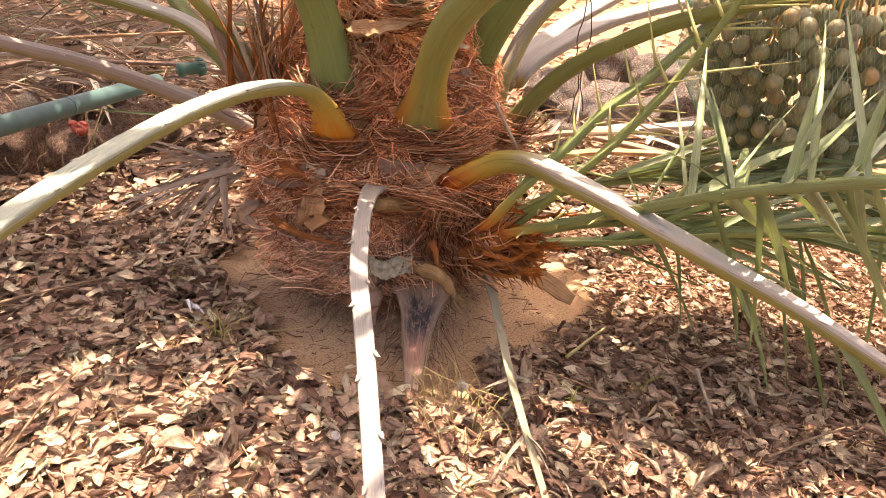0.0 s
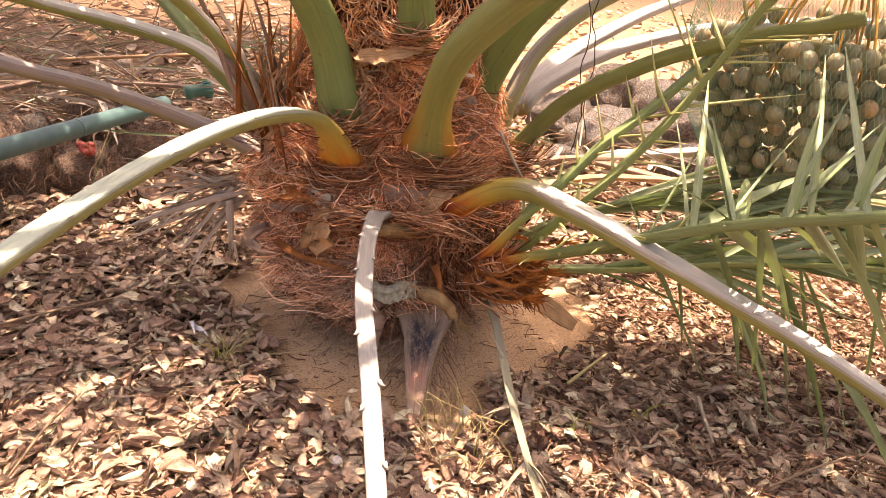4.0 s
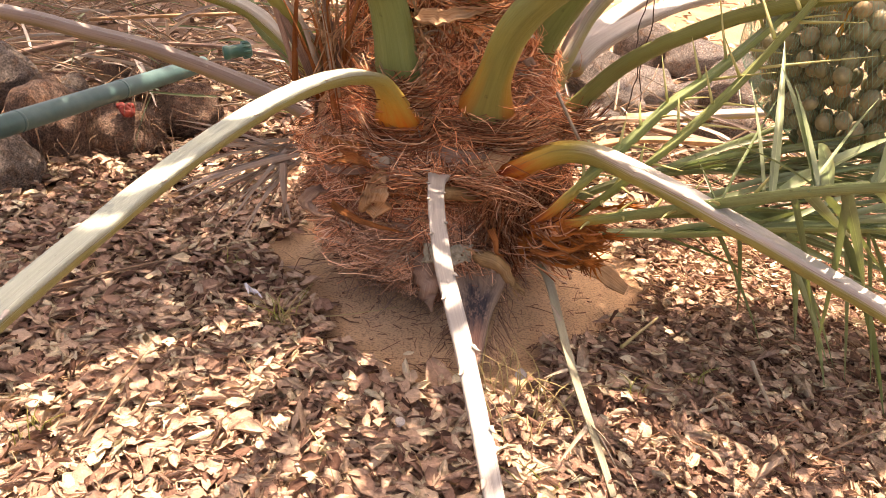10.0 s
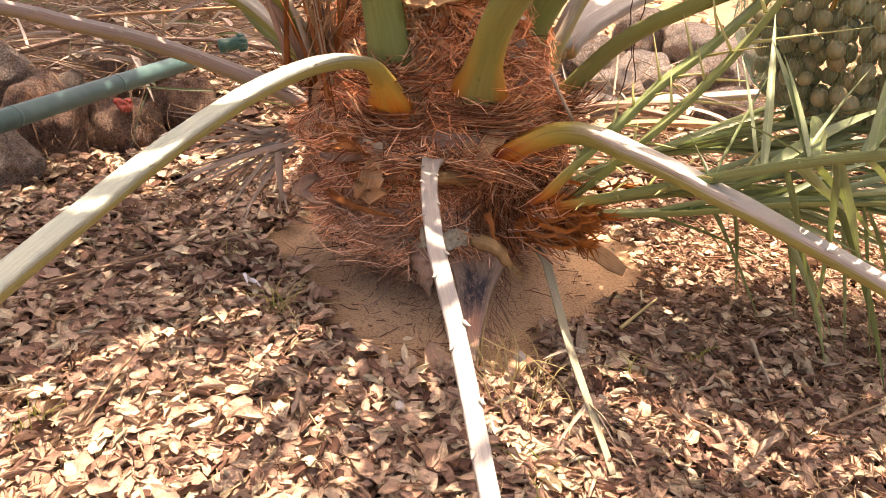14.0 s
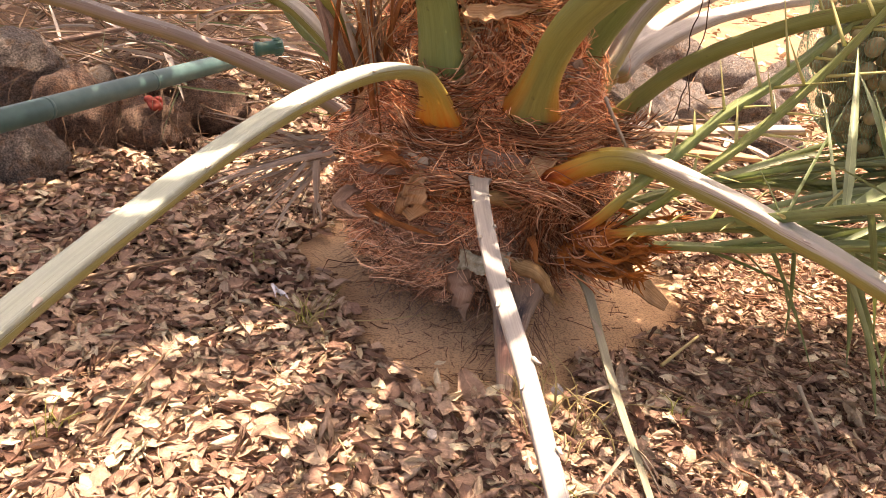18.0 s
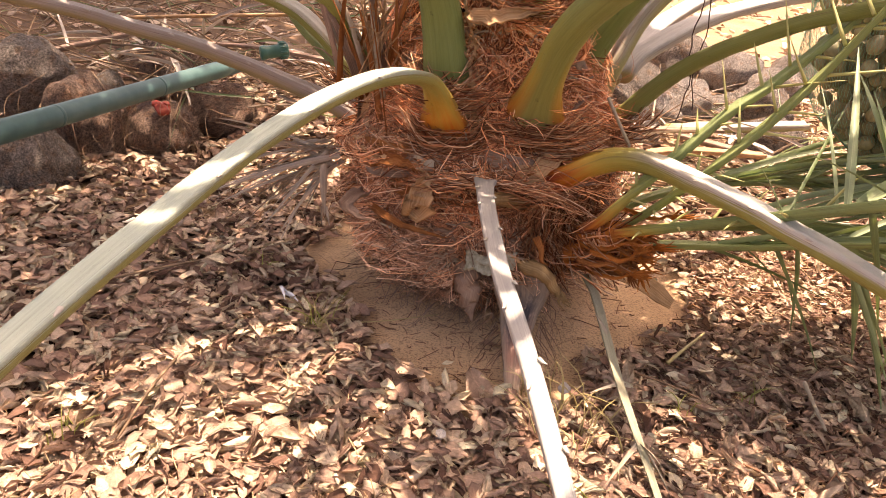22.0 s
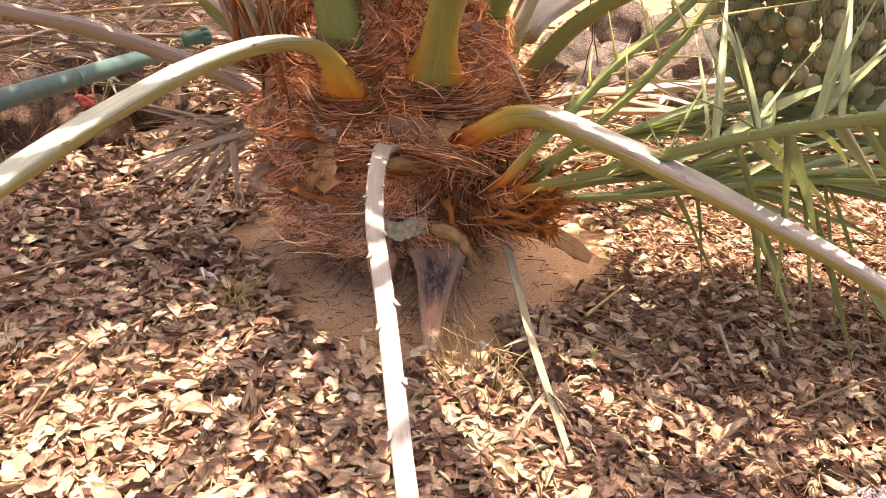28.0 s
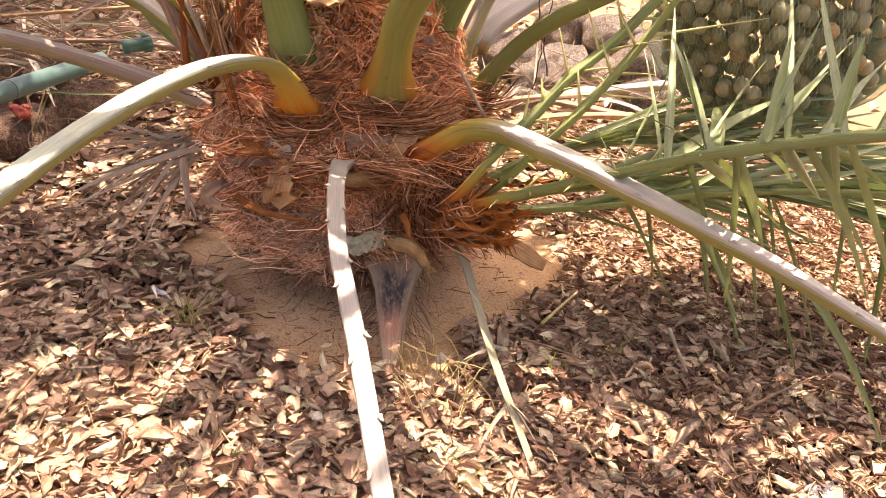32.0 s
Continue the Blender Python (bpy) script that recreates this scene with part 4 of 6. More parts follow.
LOW_BLADES = [
    ((0.522, -0.30, 0.310), (0.693, -0.27, 0.004), 0.016), ((0.586, -0.32, 0.33), (0.765, -0.33, 0.008), 0.02), ((0.614, -0.5, 0.27), (0.804, -0.53, 0.006), 0.021),
    ((0.52, -0.30, 0.30), (0.682, -0.29, 0.061), 0.009), ((0.443, -0.25, 0.275), (0.528, -0.22, 0.13), 0.008), ((0.47, -0.26, 0.28), (0.536, -0.2, 0.096), 0.009),
    ((0.627, -0.34, 0.33), (0.768, -0.36, 0.057), 0.013), ((0.40, -0.24, 0.262), (0.501, -0.2, 0.172), 0.007)]


def build_leaflets():
    rng = np.random.default_rng(31)
    for a, b, w in NEAR_BLADES:
        leaflet(frond_near, np.array(a) - 0.07 * (np.array(b) - np.array(a)), b, w * 0.64, 0.03, rng, roll=rng.normal(0, 0.5))
    for a, b, w in LOW_BLADES:
        leaflet(frond_low, a, b, w * 0.95, 0.05, rng, roll=rng.normal(0, 0.5))
    # broad leaflets hanging across each other from the near frond's outer half
    p = curve(G1, 60)
    for i in range(23):
        k = int(30 + 28 * (i + rng.uniform()) / 23)
        e = p[k] + np.array([rng.uniform(0.07, 0.24), rng.uniform(-0.02, 0.22), rng.uniform(-0.30, -0.06) if i % 3 else rng.uniform(-0.02, 0.08)])
        leaflet(frond_near, p[k], e, rng.uniform(0.013, 0.018), rng.uniform(-0.01, 0.05), rng, roll=rng.normal(0, 0.8))
    # stiff leaflets that stand up and back from the near frond's outer half
    for i in range(10):
        k = int(24 + 34 * (i + rng.uniform()) / 10)
        e = p[k] + np.array([rng.uniform(-0.05, 0.16), rng.uniform(0.04, 0.26), rng.uniform(0.03, 0.15)])
        leaflet(frond_near, p[k], e, rng.uniform(0.006, 0.011), rng.uniform(-0.02, 0.03), rng, roll=rng.normal(0, 0.6))
    # limp leaflets that hang from the lowest frond to the litter
    p = curve(G2, 60)
    for i in range(9):
        k = int(18 + 34 * (i + rng.uniform()) / 9)
        e = p[k] + np.array([rng.uniform(0.02, 0.16), rng.uniform(-0.09, 0.05), 0])
        e[2] = rng.uniform(0.012, 0.13)
        leaflet(frond_low, p[k], e, rng.uniform(0.007, 0.015), rng.uniform(0.01, 0.06), rng, roll=rng.normal(0, 0.8))
    # paired leaflets sweeping outward along the low fronds
    for fr, ctrl, count, ln in ((frond_low, G2, 40, 0.30), (frond_back, G3, 74, 0.38), (frond_back_low, G4, 70, 0.34)):
        p = curve(ctrl, 60)
        t, side, up = frames(p, (0, 0, 1))
        for i in range(count):
            k = int(12 + 46 * (i + rng.uniform()) / count)
            k = min(k, 59)
            sg = -1 if i % 2 else 1
            d = t[k] * rng.uniform(0.75, 1.1) + side[k] * sg * rng.uniform(0.15, 0.55) + np.array([0, 0, rng.uniform(-0.25, 0.28)])
            d /= np.linalg.norm(d)
            e = p[k] + d * ln * rng.uniform(0.6, 1.1)
            if fr is frond_low and sg > 0:
                e = p[k] + (d * np.array([1, 0.4, 1]) + np.array([0, 0, -0.2])) * ln * 0.8
            e[2] = max(e[2], 0.012)
            leaflet(fr, p[k], e, rng.uniform(0.009, 0.017), rng.uniform(0.0, 0.08), rng, roll=rng.normal(0, 0.7))
    # spines of the two armed stalks
    for fr, ctrl, count in ((frond_spiny, TH1, 17), (frond_folded, TH2, 19), (frond_near, G1, 8)):
        p = curve(ctrl, 60)
        t, side, up = frames(p, (0, -0.5, 0.85))
        for i in range(count):
            k = int(10 + 48 * (i + rng.uniform()) / count) if fr is not frond_near else int(6 + 22 * (i + rng.uniform()) / count)
            k = min(k, 59)
            sg = -1 if i % 2 else 1
            grow = 0.45 + 1.0 * k / 60
            d = side[k] * sg * rng.uniform(0.5, 0.9) + up[k] * rng.uniform(-0.35, 0.5) + t[k] * rng.uniform(0.25, 0.7)
            d /= np.linalg.norm(d)
            a = p[k] + side[k] * sg * 0.006
            b = a + d * rng.uniform(0.045, 0.085) * grow * (1.7 if k > 34 and i % 3 else 1.0)
            q = curve([a, (a + b) / 2 + up[k] * 0.002, b], 5)
            on_palm("spine", sweep(q, [0.0065, 0.0052, 0.0042, 0.0028, 0.0006], [0.005, 0.004, 0.003, 0.002, 0.0005], ROUND, (0, 0.1, 1)), SPINE, "", fr)


build_leaflets()


# where the sun comes through between the crown's fronds: a line on the ground, its half width, and how open the gap is
SUN_GAPS = [
    (-0.19, -0.24, -0.26, -0.33, 0.035, 1.0), (-0.25, -0.31, -0.34, -0.45, 0.07, 1.0), (-0.34, -0.46, -0.52, -0.66, 0.12, 1.0), (-0.29, -0.50, -0.30, -0.64, 0.04, 0.9), (-0.40, -0.58, -0.46, -0.64, 0.10, 0.9), (-0.46, -0.40, -0.64, -0.56, 0.04, 0.8),
    (-0.095, -0.345, -0.12, -0.43, 0.012, 1.0), (-0.115, -0.44, -0.145, -0.53, 0.025, 0.95), (-0.14, -0.56, -0.18, -0.68, 0.035, 0.9),
    (0.09, -0.37, 0.16, -0.41, 0.025, 0.95), (0.15, -0.42, 0.20, -0.48, 0.03, 0.95), (0.09, -0.47, 0.10, -0.50, 0.025, 0.9), (0.18, -0.56, 0.25, -0.68, 0.045, 1.0),
    (0.225, -0.40, 0.262, -0.55, 0.012, 1.0), (0.30, -0.33, 0.345, -0.44, 0.016, 1.0), (0.35, -0.46, 0.40, -0.52, 0.025, 0.9), (0.41, -0.50, 0.62, -0.51, 0.03, 0.5), (0.36, -0.63, 0.52, -0.60, 0.05, 0.5), (0.60, -0.60, 0.85, -0.52, 0.06, 0.5),
    (0.50, 0.14, 0.62, 0.04, 0.04, 0.5), (0.66, 0.10, 0.95, -0.05, 0.08, 0.55),
    (-0.80, 0.16, -0.55, 0.10, 0.03, 0.25), (-0.65, -0.10, -0.5, -0.2, 0.03, 0.35),
    (-0.14, -0.36, -0.30, -0.90, 0.022, 0.55), (-0.025, -0.58, 0.03, -1.02, 0.035, 0.7), (0.19, -0.29, 0.72, -0.69, 0.026, 0.5),
    (0.60, -0.10, 0.95, -0.24, 0.10, 0.8), (0.36, 0.24, 0.75, 0.44, 0.09, 0.8), (0.80, 0.25, 1.1, 0.1, 0.12, 0.6), (-0.15, -0.12, 0.12, -0.14, 0.05, 0.4), (-0.71, 0.52, -0.86, -0.2, 0.03, 0.25),
]


def sun_gap(x, y):
    """Where the crown lets the sun through to the ground, in bars between its leaflets where the gap is only partly open."""
    g = np.zeros_like(x)
    for x0, y0, x1, y1, w, level in SUN_GAPS:
        dx, dy = x1 - x0, y1 - y0
        u = np.clip(((x - x0) * dx + (y - y0) * dy) / (dx * dx + dy * dy), 0, 1)
        d = np.hypot(x - x0 - u * dx, y - y0 - u * dy)
        g = np.maximum(g, level * np.clip((1.35 * w + 0.012 - d) / (0.25 * w), 0, 1))
    g = np.where((np.abs(x + 0.03) < 0.06) & (y > -0.62) & (y < -0.24), 0, g)
    patch = 0.5 + 0.5 * np.sin(19 * x + 5 * np.sin(7 * y)) * np.sin(23 * y + 4 * np.sin(9 * x))
    behind = np.clip((y - 0.32) / 0.12, 0, 1) * np.where(x > 0.1, 0.62, 0.12 + 0.8 * (patch > 0.66))
    fleck = np.where((x < -0.62) & (y > 0.34), 0.95 * (np.sin(43 * x + 3 * np.sin(11 * y)) * np.sin(39 * y + 2 * np.sin(17 * x)) > 0.42), 0)
    open_side = 0.8 * np.maximum(np.clip((-1.1 - y) / 0.1, 0, 1), np.maximum(np.clip((-1.1 - x) / 0.1, 0, 1), np.clip((x - 1.15) / 0.1, 0, 1)))
    g = np.maximum(g, open_side)
    level = np.maximum(np.maximum(g, fleck), np.maximum(behind, 0.35 * (patch > 0.93)))
    bars = 0.5 + 0.5 * np.sin(92 * (0.35 * x - 0.94 * y) + 2 * np.sin(23 * x) + 1.5 * np.sin(31 * y))
    return level > 0.04 + 0.9 * bars


SHADED = np.zeros((200, 200), bool)  # ground cells, 2 cm wide, that the crown already shades


def crown_frond(azimuth, z0, reach, top, seed, half=0.42, blades=170, bare=6):
    """One of the palm's upper fronds, which arch over the place; leaflets are missing where it has gaps."""
    rng = np.random.default_rng(seed)
    d = np.array([math.cos(azimuth), math.sin(azimuth), 0])
    s = np.array([-d[1], d[0], 0])
    base = np.array([TRUNK_X, TRUNK_Y, z0]) + d * 0.12
    p = curve([base, base + d * reach * 0.2 + [0, 0, top * 0.55], base + d * reach * 0.5 + [0, 0, top * 0.95], base + d * reach * 0.8 + [0, 0, top], base + d * reach + [0, 0, top * 0.9]], 40)
    ob = on_palm("crown_frond", sweep(p, np.linspace(0.018, 0.007, 40), np.linspace(0.018, 0.007, 40)), P_LEAFY, "arching green frond of the crown")
    slope = np.array([TO_SUN.x, TO_SUN.y]) / TO_SUN.z
    n = blades * 6
    k = rng.integers(bare, 40, n)
    dd = s * (rng.choice([-1, 1], n) * rng.uniform(0.25, 1.0, n))[:, None] + d * rng.uniform(0.2, 0.9, n)[:, None] + np.outer(rng.uniform(-0.3, 0.3, n), [0, 0, 1])
    a = p[k]
    b = a + dd / np.linalg.norm(dd, axis=1)[:, None] * (half * rng.uniform(0.25, 1.0, n))[:, None]
    q = a[:, None] + (b - a)[:, None] * np.linspace(0.1, 1, 7)[None, :, None]
    foot = q[..., :2] - slope * q[..., 2:]
    shade = ~sun_gap(foot[..., 0], foot[..., 1]).any(axis=1)
    cells = ((foot + 2) / 0.02).astype(int).clip(0, 199)
    heap, made = Heap(), 0
    for i in np.flatnonzero(shade):
        ci, cj = cells[i, :, 0], cells[i, :, 1]
        if made >= blades or SHADED[ci, cj].mean() > 0.57:
            continue
        SHADED[ci, cj] = True
        heap.add(*blade_arrays(a[i], b[i], rng.uniform(0.024, 0.038), -0.05, rng, n=4, roll=rng.normal(0, 0.4), fold=0.3))
        made += 1
    if made:
        me = heap.mesh("foliage")
        me.transform(Matrix.Translation((-TRUNK_X, -TRUNK_Y, 0)))
        part("foliage", me, LEAF_MASS, ob)["kind"] = "stuff"


for i, (az, z0, reach, top, half, blades) in enumerate([
    (3.35, 0.76, 1.5, 0.75, 0.42, 260), (3.0, 0.80, 1.4, 1.0, 0.44, 300), (2.7, 0.80, 1.3, 0.9, 0.44, 300), (2.4, 0.80, 1.5, 1.1, 0.44, 300), (2.0, 0.85, 1.5, 1.2, 0.42, 240), (1.42, 0.85, 1.4, 1.2, 0.36, 140), (0.85, 0.85, 1.4, 1.2, 0.36, 140), (0.40, 0.80, 1.5, 1.0, 0.40, 180), (0.10, 0.78, 1.5, 0.85, 0.42, 230),
    (-0.12, 0.80, 1.4, 0.95, 0.42, 240), (-0.36, 0.76, 1.6, 0.80, 0.42, 260), (-0.56, 0.85, 1.3, 1.0, 0.40, 240), (-1.12, 0.80, 1.5, 0.85, 0.36, 240), (-1.24, 0.88, 1.3, 0.95, 0.34, 230), (-1.59, 0.84, 1.4, 0.85, 0.34, 230), (-1.84, 0.88, 1.2, 0.95, 0.34, 230), (-2.64, 0.82, 1.4, 0.85, 0.38, 240), (-2.8, 0.86, 1.3, 0.95, 0.40, 240),
    (-3.0, 0.80, 1.4, 0.9, 0.42, 260), (3.2, 0.90, 1.2, 1.1, 0.42, 240), (-2.72, 0.9, 1.0, 1.15, 0.42, 220), (-0.25, 0.9, 1.0, 1.15, 0.42, 220), (-1.18, 0.9, 1.0, 1.15, 0.42, 220), (-1.82, 0.9, 1.0, 1.15, 0.42, 220),
    (0.3, 0.95, 0.6, 1.1, 0.40, 200), (-0.45, 0.95, 0.55, 1.0, 0.38, 200), (-1.6, 0.95, 0.5, 1.0, 0.36, 230), (-2.75, 0.95, 0.55, 1.0, 0.38, 200), (3.3, 0.95, 0.6, 1.05, 0.40, 200), (1.5, 0.95, 0.4, 1.0, 0.30, 140), (-2.9, 0.95, 0.8, 0.9, 0.42, 160), (-2.6, 0.95, 0.5, 0.8, 0.40, 140)]):
    crown_frond(az, z0, reach, top, 50 + i, half, blades, 4 if reach < 1 else 8)

# old boots, husks and sheaths stuck in the trunk
def boot(name, ctrl, w, h, mat, label, ref=(0, -1, 0.3), seed=0, fray=0):
    """A curled remnant of a leaf base that tapers to a torn point."""
    rng = np.random.default_rng(seed + 400)
    p = curve(ctrl, 16) + 0.05 * w * rng.normal(size=(16, 3))
    p[:, 1] -= 0.030
    u = np.linspace(0, 1, 16)
    ob = on_palm(name, sweep(p, w * np.interp(u, [0, 0.15, 0.55, 0.85, 1], [0.75, 1, 0.8, 0.4, 0.08]), w * 0.7 * np.interp(u, [0, 0.5, 1], [1, 0.8, 0.15]), CURL, ref, 0.05, seed), mat, label)
    rng = np.random.default_rng(seed)
    for _ in range(fray):
        a = p[-3] + rng.normal(0, w * 0.16, 3)
        d = (p[-1] - p[-4]) * rng.uniform(0.6, 1.5) + rng.normal(0, 0.008, 3)
        on_palm("frayed_fibre", tube(curve([a, a + d * 0.5 + rng.normal(0, 0.003, 3), a + d], 5), [0.0022, 0.002, 0.0016, 0.001, 0.0004]), mat, "", ob)
    return ob


on_palm("dry_sheath", sweep(curve([(0.075, -0.13, 0.115), (0.078, -0.175, 0.088), (0.074, -0.235, 0.052), (0.073, -0.29, 0.022), (0.072, -0.335, 0.006)], 20), np.interp(np.linspace(0, 1, 20), [0, 0.15, 0.36, 0.62, 1], [0.125, 0.104, 0.066, 0.046, 0.022]), np.interp(np.linspace(0, 1, 20), [0, 1], [0.05, 0.012]), STALK, (0, -0.3, 1), 0.02, 3), SHEATH, "pointed dry sheath stained dark, pinkish towards the tip")
boot("cut_stub", [(0.062, -0.175, 0.172), (0.090, -0.195, 0.172), (0.115, -0.202, 0.158), (0.130, -0.205, 0.140), (0.142, -0.206, 0.125)], 0.030, 0.026, OCHRE, "cut yellowish stub with frayed end", ref=(0.3, 1, -0.6), seed=2, fray=7)
boot("old_stub", [(-0.022, -0.13, 0.145), (-0.024, -0.155, 0.122), (-0.015, -0.168, 0.09), (-0.003, -0.172, 0.05)], 0.05, 0.03, BOOT, "cracked grey-brown leaf stub under the trunk", ref=(0, 1, -0.3), seed=3)
boot("curled_husk", [(-0.115, -0.165, 0.245), (-0.113, -0.185, 0.26), (-0.110, -0.18, 0.285), (-0.104, -0.176, 0.310)], 0.052, 0.026, HUSK, "curled tan husk", seed=4, fray=2)
boot("grey_boot", [(-0.21, -0.10, 0.235), (-0.235, -0.15, 0.232), (-0.22, -0.175, 0.226), (-0.18, -0.185, 0.222)], 0.03, 0.015, BOOT, "weathered grey leaf base", ref=(0, 0, 1), seed=5)
boot("rust_boot", [(-0.20, -0.11, 0.215), (-0.16, -0.165, 0.218), (-0.11, -0.185, 0.213), (-0.06, -0.19, 0.208)], 0.015, 0.014, RUSTY, "rust-orange leaf base edge", ref=(0, -0.6, 0.8), seed=6)
boot("rust_boot", [(-0.20, -0.10, 0.29), (-0.18, -0.13, 0.31), (-0.15, -0.15, 0.315), (-0.12, -0.15, 0.30)], 0.028, 0.016, RUSTY, "rust-orange leaf base", ref=(0, -0.8, 0.6), seed=7)
boot("dry_flap", [(0.122, -0.085, 0.352), (0.095, -0.12, 0.340), (0.062, -0.15, 0.314), (0.026, -0.165, 0.284)], 0.036, 0.014, HUSK, "tan dry flap", ref=(0, -0.7, 0.7), seed=8)
boot("dry_flap", [(-0.062, -0.10, 0.45), (-0.056, -0.11, 0.415), (-0.042, -0.115, 0.38), (-0.028, -0.12, 0.35)], 0.034, 0.012, HUSK, "brown dry flap under the petiole", seed=9)
boot("husk_band", [(-0.066, -0.125, 0.549), (-0.027, -0.135, 0.550), (0.012, -0.13, 0.561), (0.046, -0.11, 0.573)], 0.032, 0.008, HUSK, "tan husk band across the trunk", ref=(0, -0.6, 0.8), seed=10)
for i, (x, y, z, dx, dz) in enumerate([(0.20, -0.15, 0.195, 0.06, 0.02), (0.19, -0.16, 0.180, 0.06, 0.015), (0.21, -0.14, 0.215, 0.07, 0.02), (0.20, -0.14, 0.165, 0.05, 0.02), (0.235, -0.17, 0.275, 0.05, 0.03)]):
    boot("rust_sheath", [(x - 0.02, y + 0.03, z), (x + dx * 0.4, y - 0.02, z + dz * 0.3), (x + dx * 0.8, y - 0.04, z + dz * 0.8), (x + dx * 1.2, y - 0.045, z + dz)], 0.013 - 0.001 * i, 0.008, ORANGE, "torn rust-orange sheath", ref=(0, -0.7, 0.7), seed=20 + i, fray=9)
on_palm("flat_leaf_base", sweep(curve([(0.19, -0.055, 0.118), (0.25, -0.066, 0.114), (0.31, -0.078, 0.096), (0.365, -0.088, 0.064)], 14), np.interp(np.linspace(0, 1, 14), [0, 0.85, 1], [0.046, 0.036, 0.022]), 0.005, STALK, (0, -0.6, 0.8), 0.02, 30), HUSK, "flat tan-brown leaf base over the sand")


def dry_strip(parent, ctrl, w, mat, rng, name="dry_strip", label=""):
    """A torn ribbon of dry sheath."""
    p = curve(ctrl, 10)
    u = np.linspace(0, 1, 10)
    return on_palm(name, sweep(p, w * (1 - 0.75 * u), w * 0.18, STALK, tuple(rng.normal(0, 1, 3)), 0.05), mat, label, parent)


def build_strips():
    rng = np.random.default_rng(61)
    for i in range(34):  # torn sheaths beside the petioles on the shaded flank
        x, y = rng.normal(-0.215, 0.03), rng.normal(-0.05, 0.03)
        z = rng.uniform(0.33, 0.45)
        h = rng.uniform(0.08, 0.22)
        lean = rng.normal(-0.02, 0.05)
        dry_strip(palm, [(x, y, z), (x + lean * 0.4, y - 0.01, z + h * 0.5), (x + lean, y + rng.normal(0, 0.02), z + h), (x + lean * 1.4 + rng.normal(0, 0.02), y, z + h * rng.uniform(0.9, 1.1))], rng.uniform(0.004, 0.014), (RUSTY, HUSK, BOOT)[i % 3], rng)
    for i in range(13):  # broad peeling sheaths, rusty, grey and bleached
        x, y, z = rng.normal(-0.222, 0.022), rng.normal(-0.075, 0.015), rng.uniform(0.37, 0.43)
        h, lean = rng.uniform(0.12, 0.26), rng.normal(-0.05, 0.05)
        dry_strip(palm, [(x, y, z), (x + lean * 0.3, y - 0.015, z + h * 0.4), (x + lean * 0.8, y - 0.01, z + h * 0.8), (x + lean * 1.2, y + 0.01, z + h)], rng.uniform(0.012, 0.024), (RUSTY, BOOT, STUMP, RUSTY, HUSK)[i % 5], rng, "peeling_sheath")
    for i in range(170):  # flakes and strips caught in the fibre
        a, z = rng.normal(-1.57, 0.8), rng.choice([0.2, 0.27, 0.31, 0.33, 0.43, 0.5]) + rng.normal(0, 0.012)
        sp, rs = rng.normal(0, 0.3), rng.normal(-0.005, 0.02)
        pts = []
        for u in (0, 0.35, 0.7, 1):
            aa, zz = a + sp * u, z + rs * u
            r = float(trunk_r(np.array(zz), np.array(aa))) + 0.008 + 0.012 * math.sin(3 * u)
            pts.append((TRUNK_X + r * math.cos(aa), TRUNK_Y + r * math.sin(aa), zz))
        dry_strip(palm, pts, rng.uniform(0.003, 0.012), (HUSK, BOOT, BOOT, RUSTY, HUSK)[i % 5], rng)
    for i in range(46):  # tan and grey flakes lodged on the ledges
        a, z = rng.normal(-1.5, 0.55), rng.choice([0.265, 0.30, 0.325, 0.46, 0.53]) + rng.normal(0, 0.01)
        r = float(trunk_r(np.array(z), np.array(a))) + rng.uniform(0.008, 0.022)
        c = np.array([TRUNK_X + r * math.cos(a), TRUNK_Y + r * math.sin(a), z])
        d = np.array([-math.sin(a), math.cos(a), rng.normal(0, 0.5)]) * rng.choice([-1, 1]) * rng.uniform(0.012, 0.04)
        c = c + np.array([math.cos(a), math.sin(a), 0.2]) * 0.012
        dry_strip(palm, [c - d / 2, c - d * 0.1 + rng.normal(0, 0.003, 3), c + d * 0.2 + rng.normal(0, 0.003, 3), c + d / 2], rng.uniform(0.006, 0.016), (HUSK, BOOT, STUMP, HUSK)[i % 4], rng, "dry_flake")
    for i in range(130):  # torn scraps of sheath all over the trunk
        a, z = rng.normal(-1.57, 0.75), rng.uniform(0.14, 0.56)
        r = float(trunk_r(np.array(z), np.array(a))) + rng.uniform(0.006, 0.018)
        c = np.array([TRUNK_X + r * math.cos(a), TRUNK_Y + r * math.sin(a), z])
        d = np.array([-math.sin(a), math.cos(a), rng.normal(0, 0.35)]) * rng.choice([-1, 1]) * rng.uniform(0.02, 0.07)
        b = c + d + np.array([math.cos(a), math.sin(a), 0]) * rng.uniform(-0.006, 0.012)
        dry_strip(palm, [c, c + d * 0.35 + rng.normal(0, 0.004, 3), c + d * 0.7 + rng.normal(0, 0.004, 3), b], rng.uniform(0.004, 0.013), (HUSK, BOOT, RUSTY, BOOT, STUMP)[i % 5], rng, "sheath_scrap")
    # long flat sheaths pressed along the ledges
    for a, sp, z, rs, w, mat in ((-1.62, 0.55, 0.338, -0.012, 0.026, BOOT), (-1.45, 0.45, 0.322, 0.004, 0.020, HUSK), (-1.28, 0.50, 0.305, -0.010, 0.024, BOOT), (-1.95, -0.42, 0.318, 0.012, 0.022, RUSTY), (-1.75, -0.50, 0.262, -0.020, 0.026, RUSTY), (-2.0, -0.40, 0.29, -0.015, 0.020, BOOT), (-1.1, 0.40, 0.345, -0.03, 0.022, HUSK)):
        pts = []
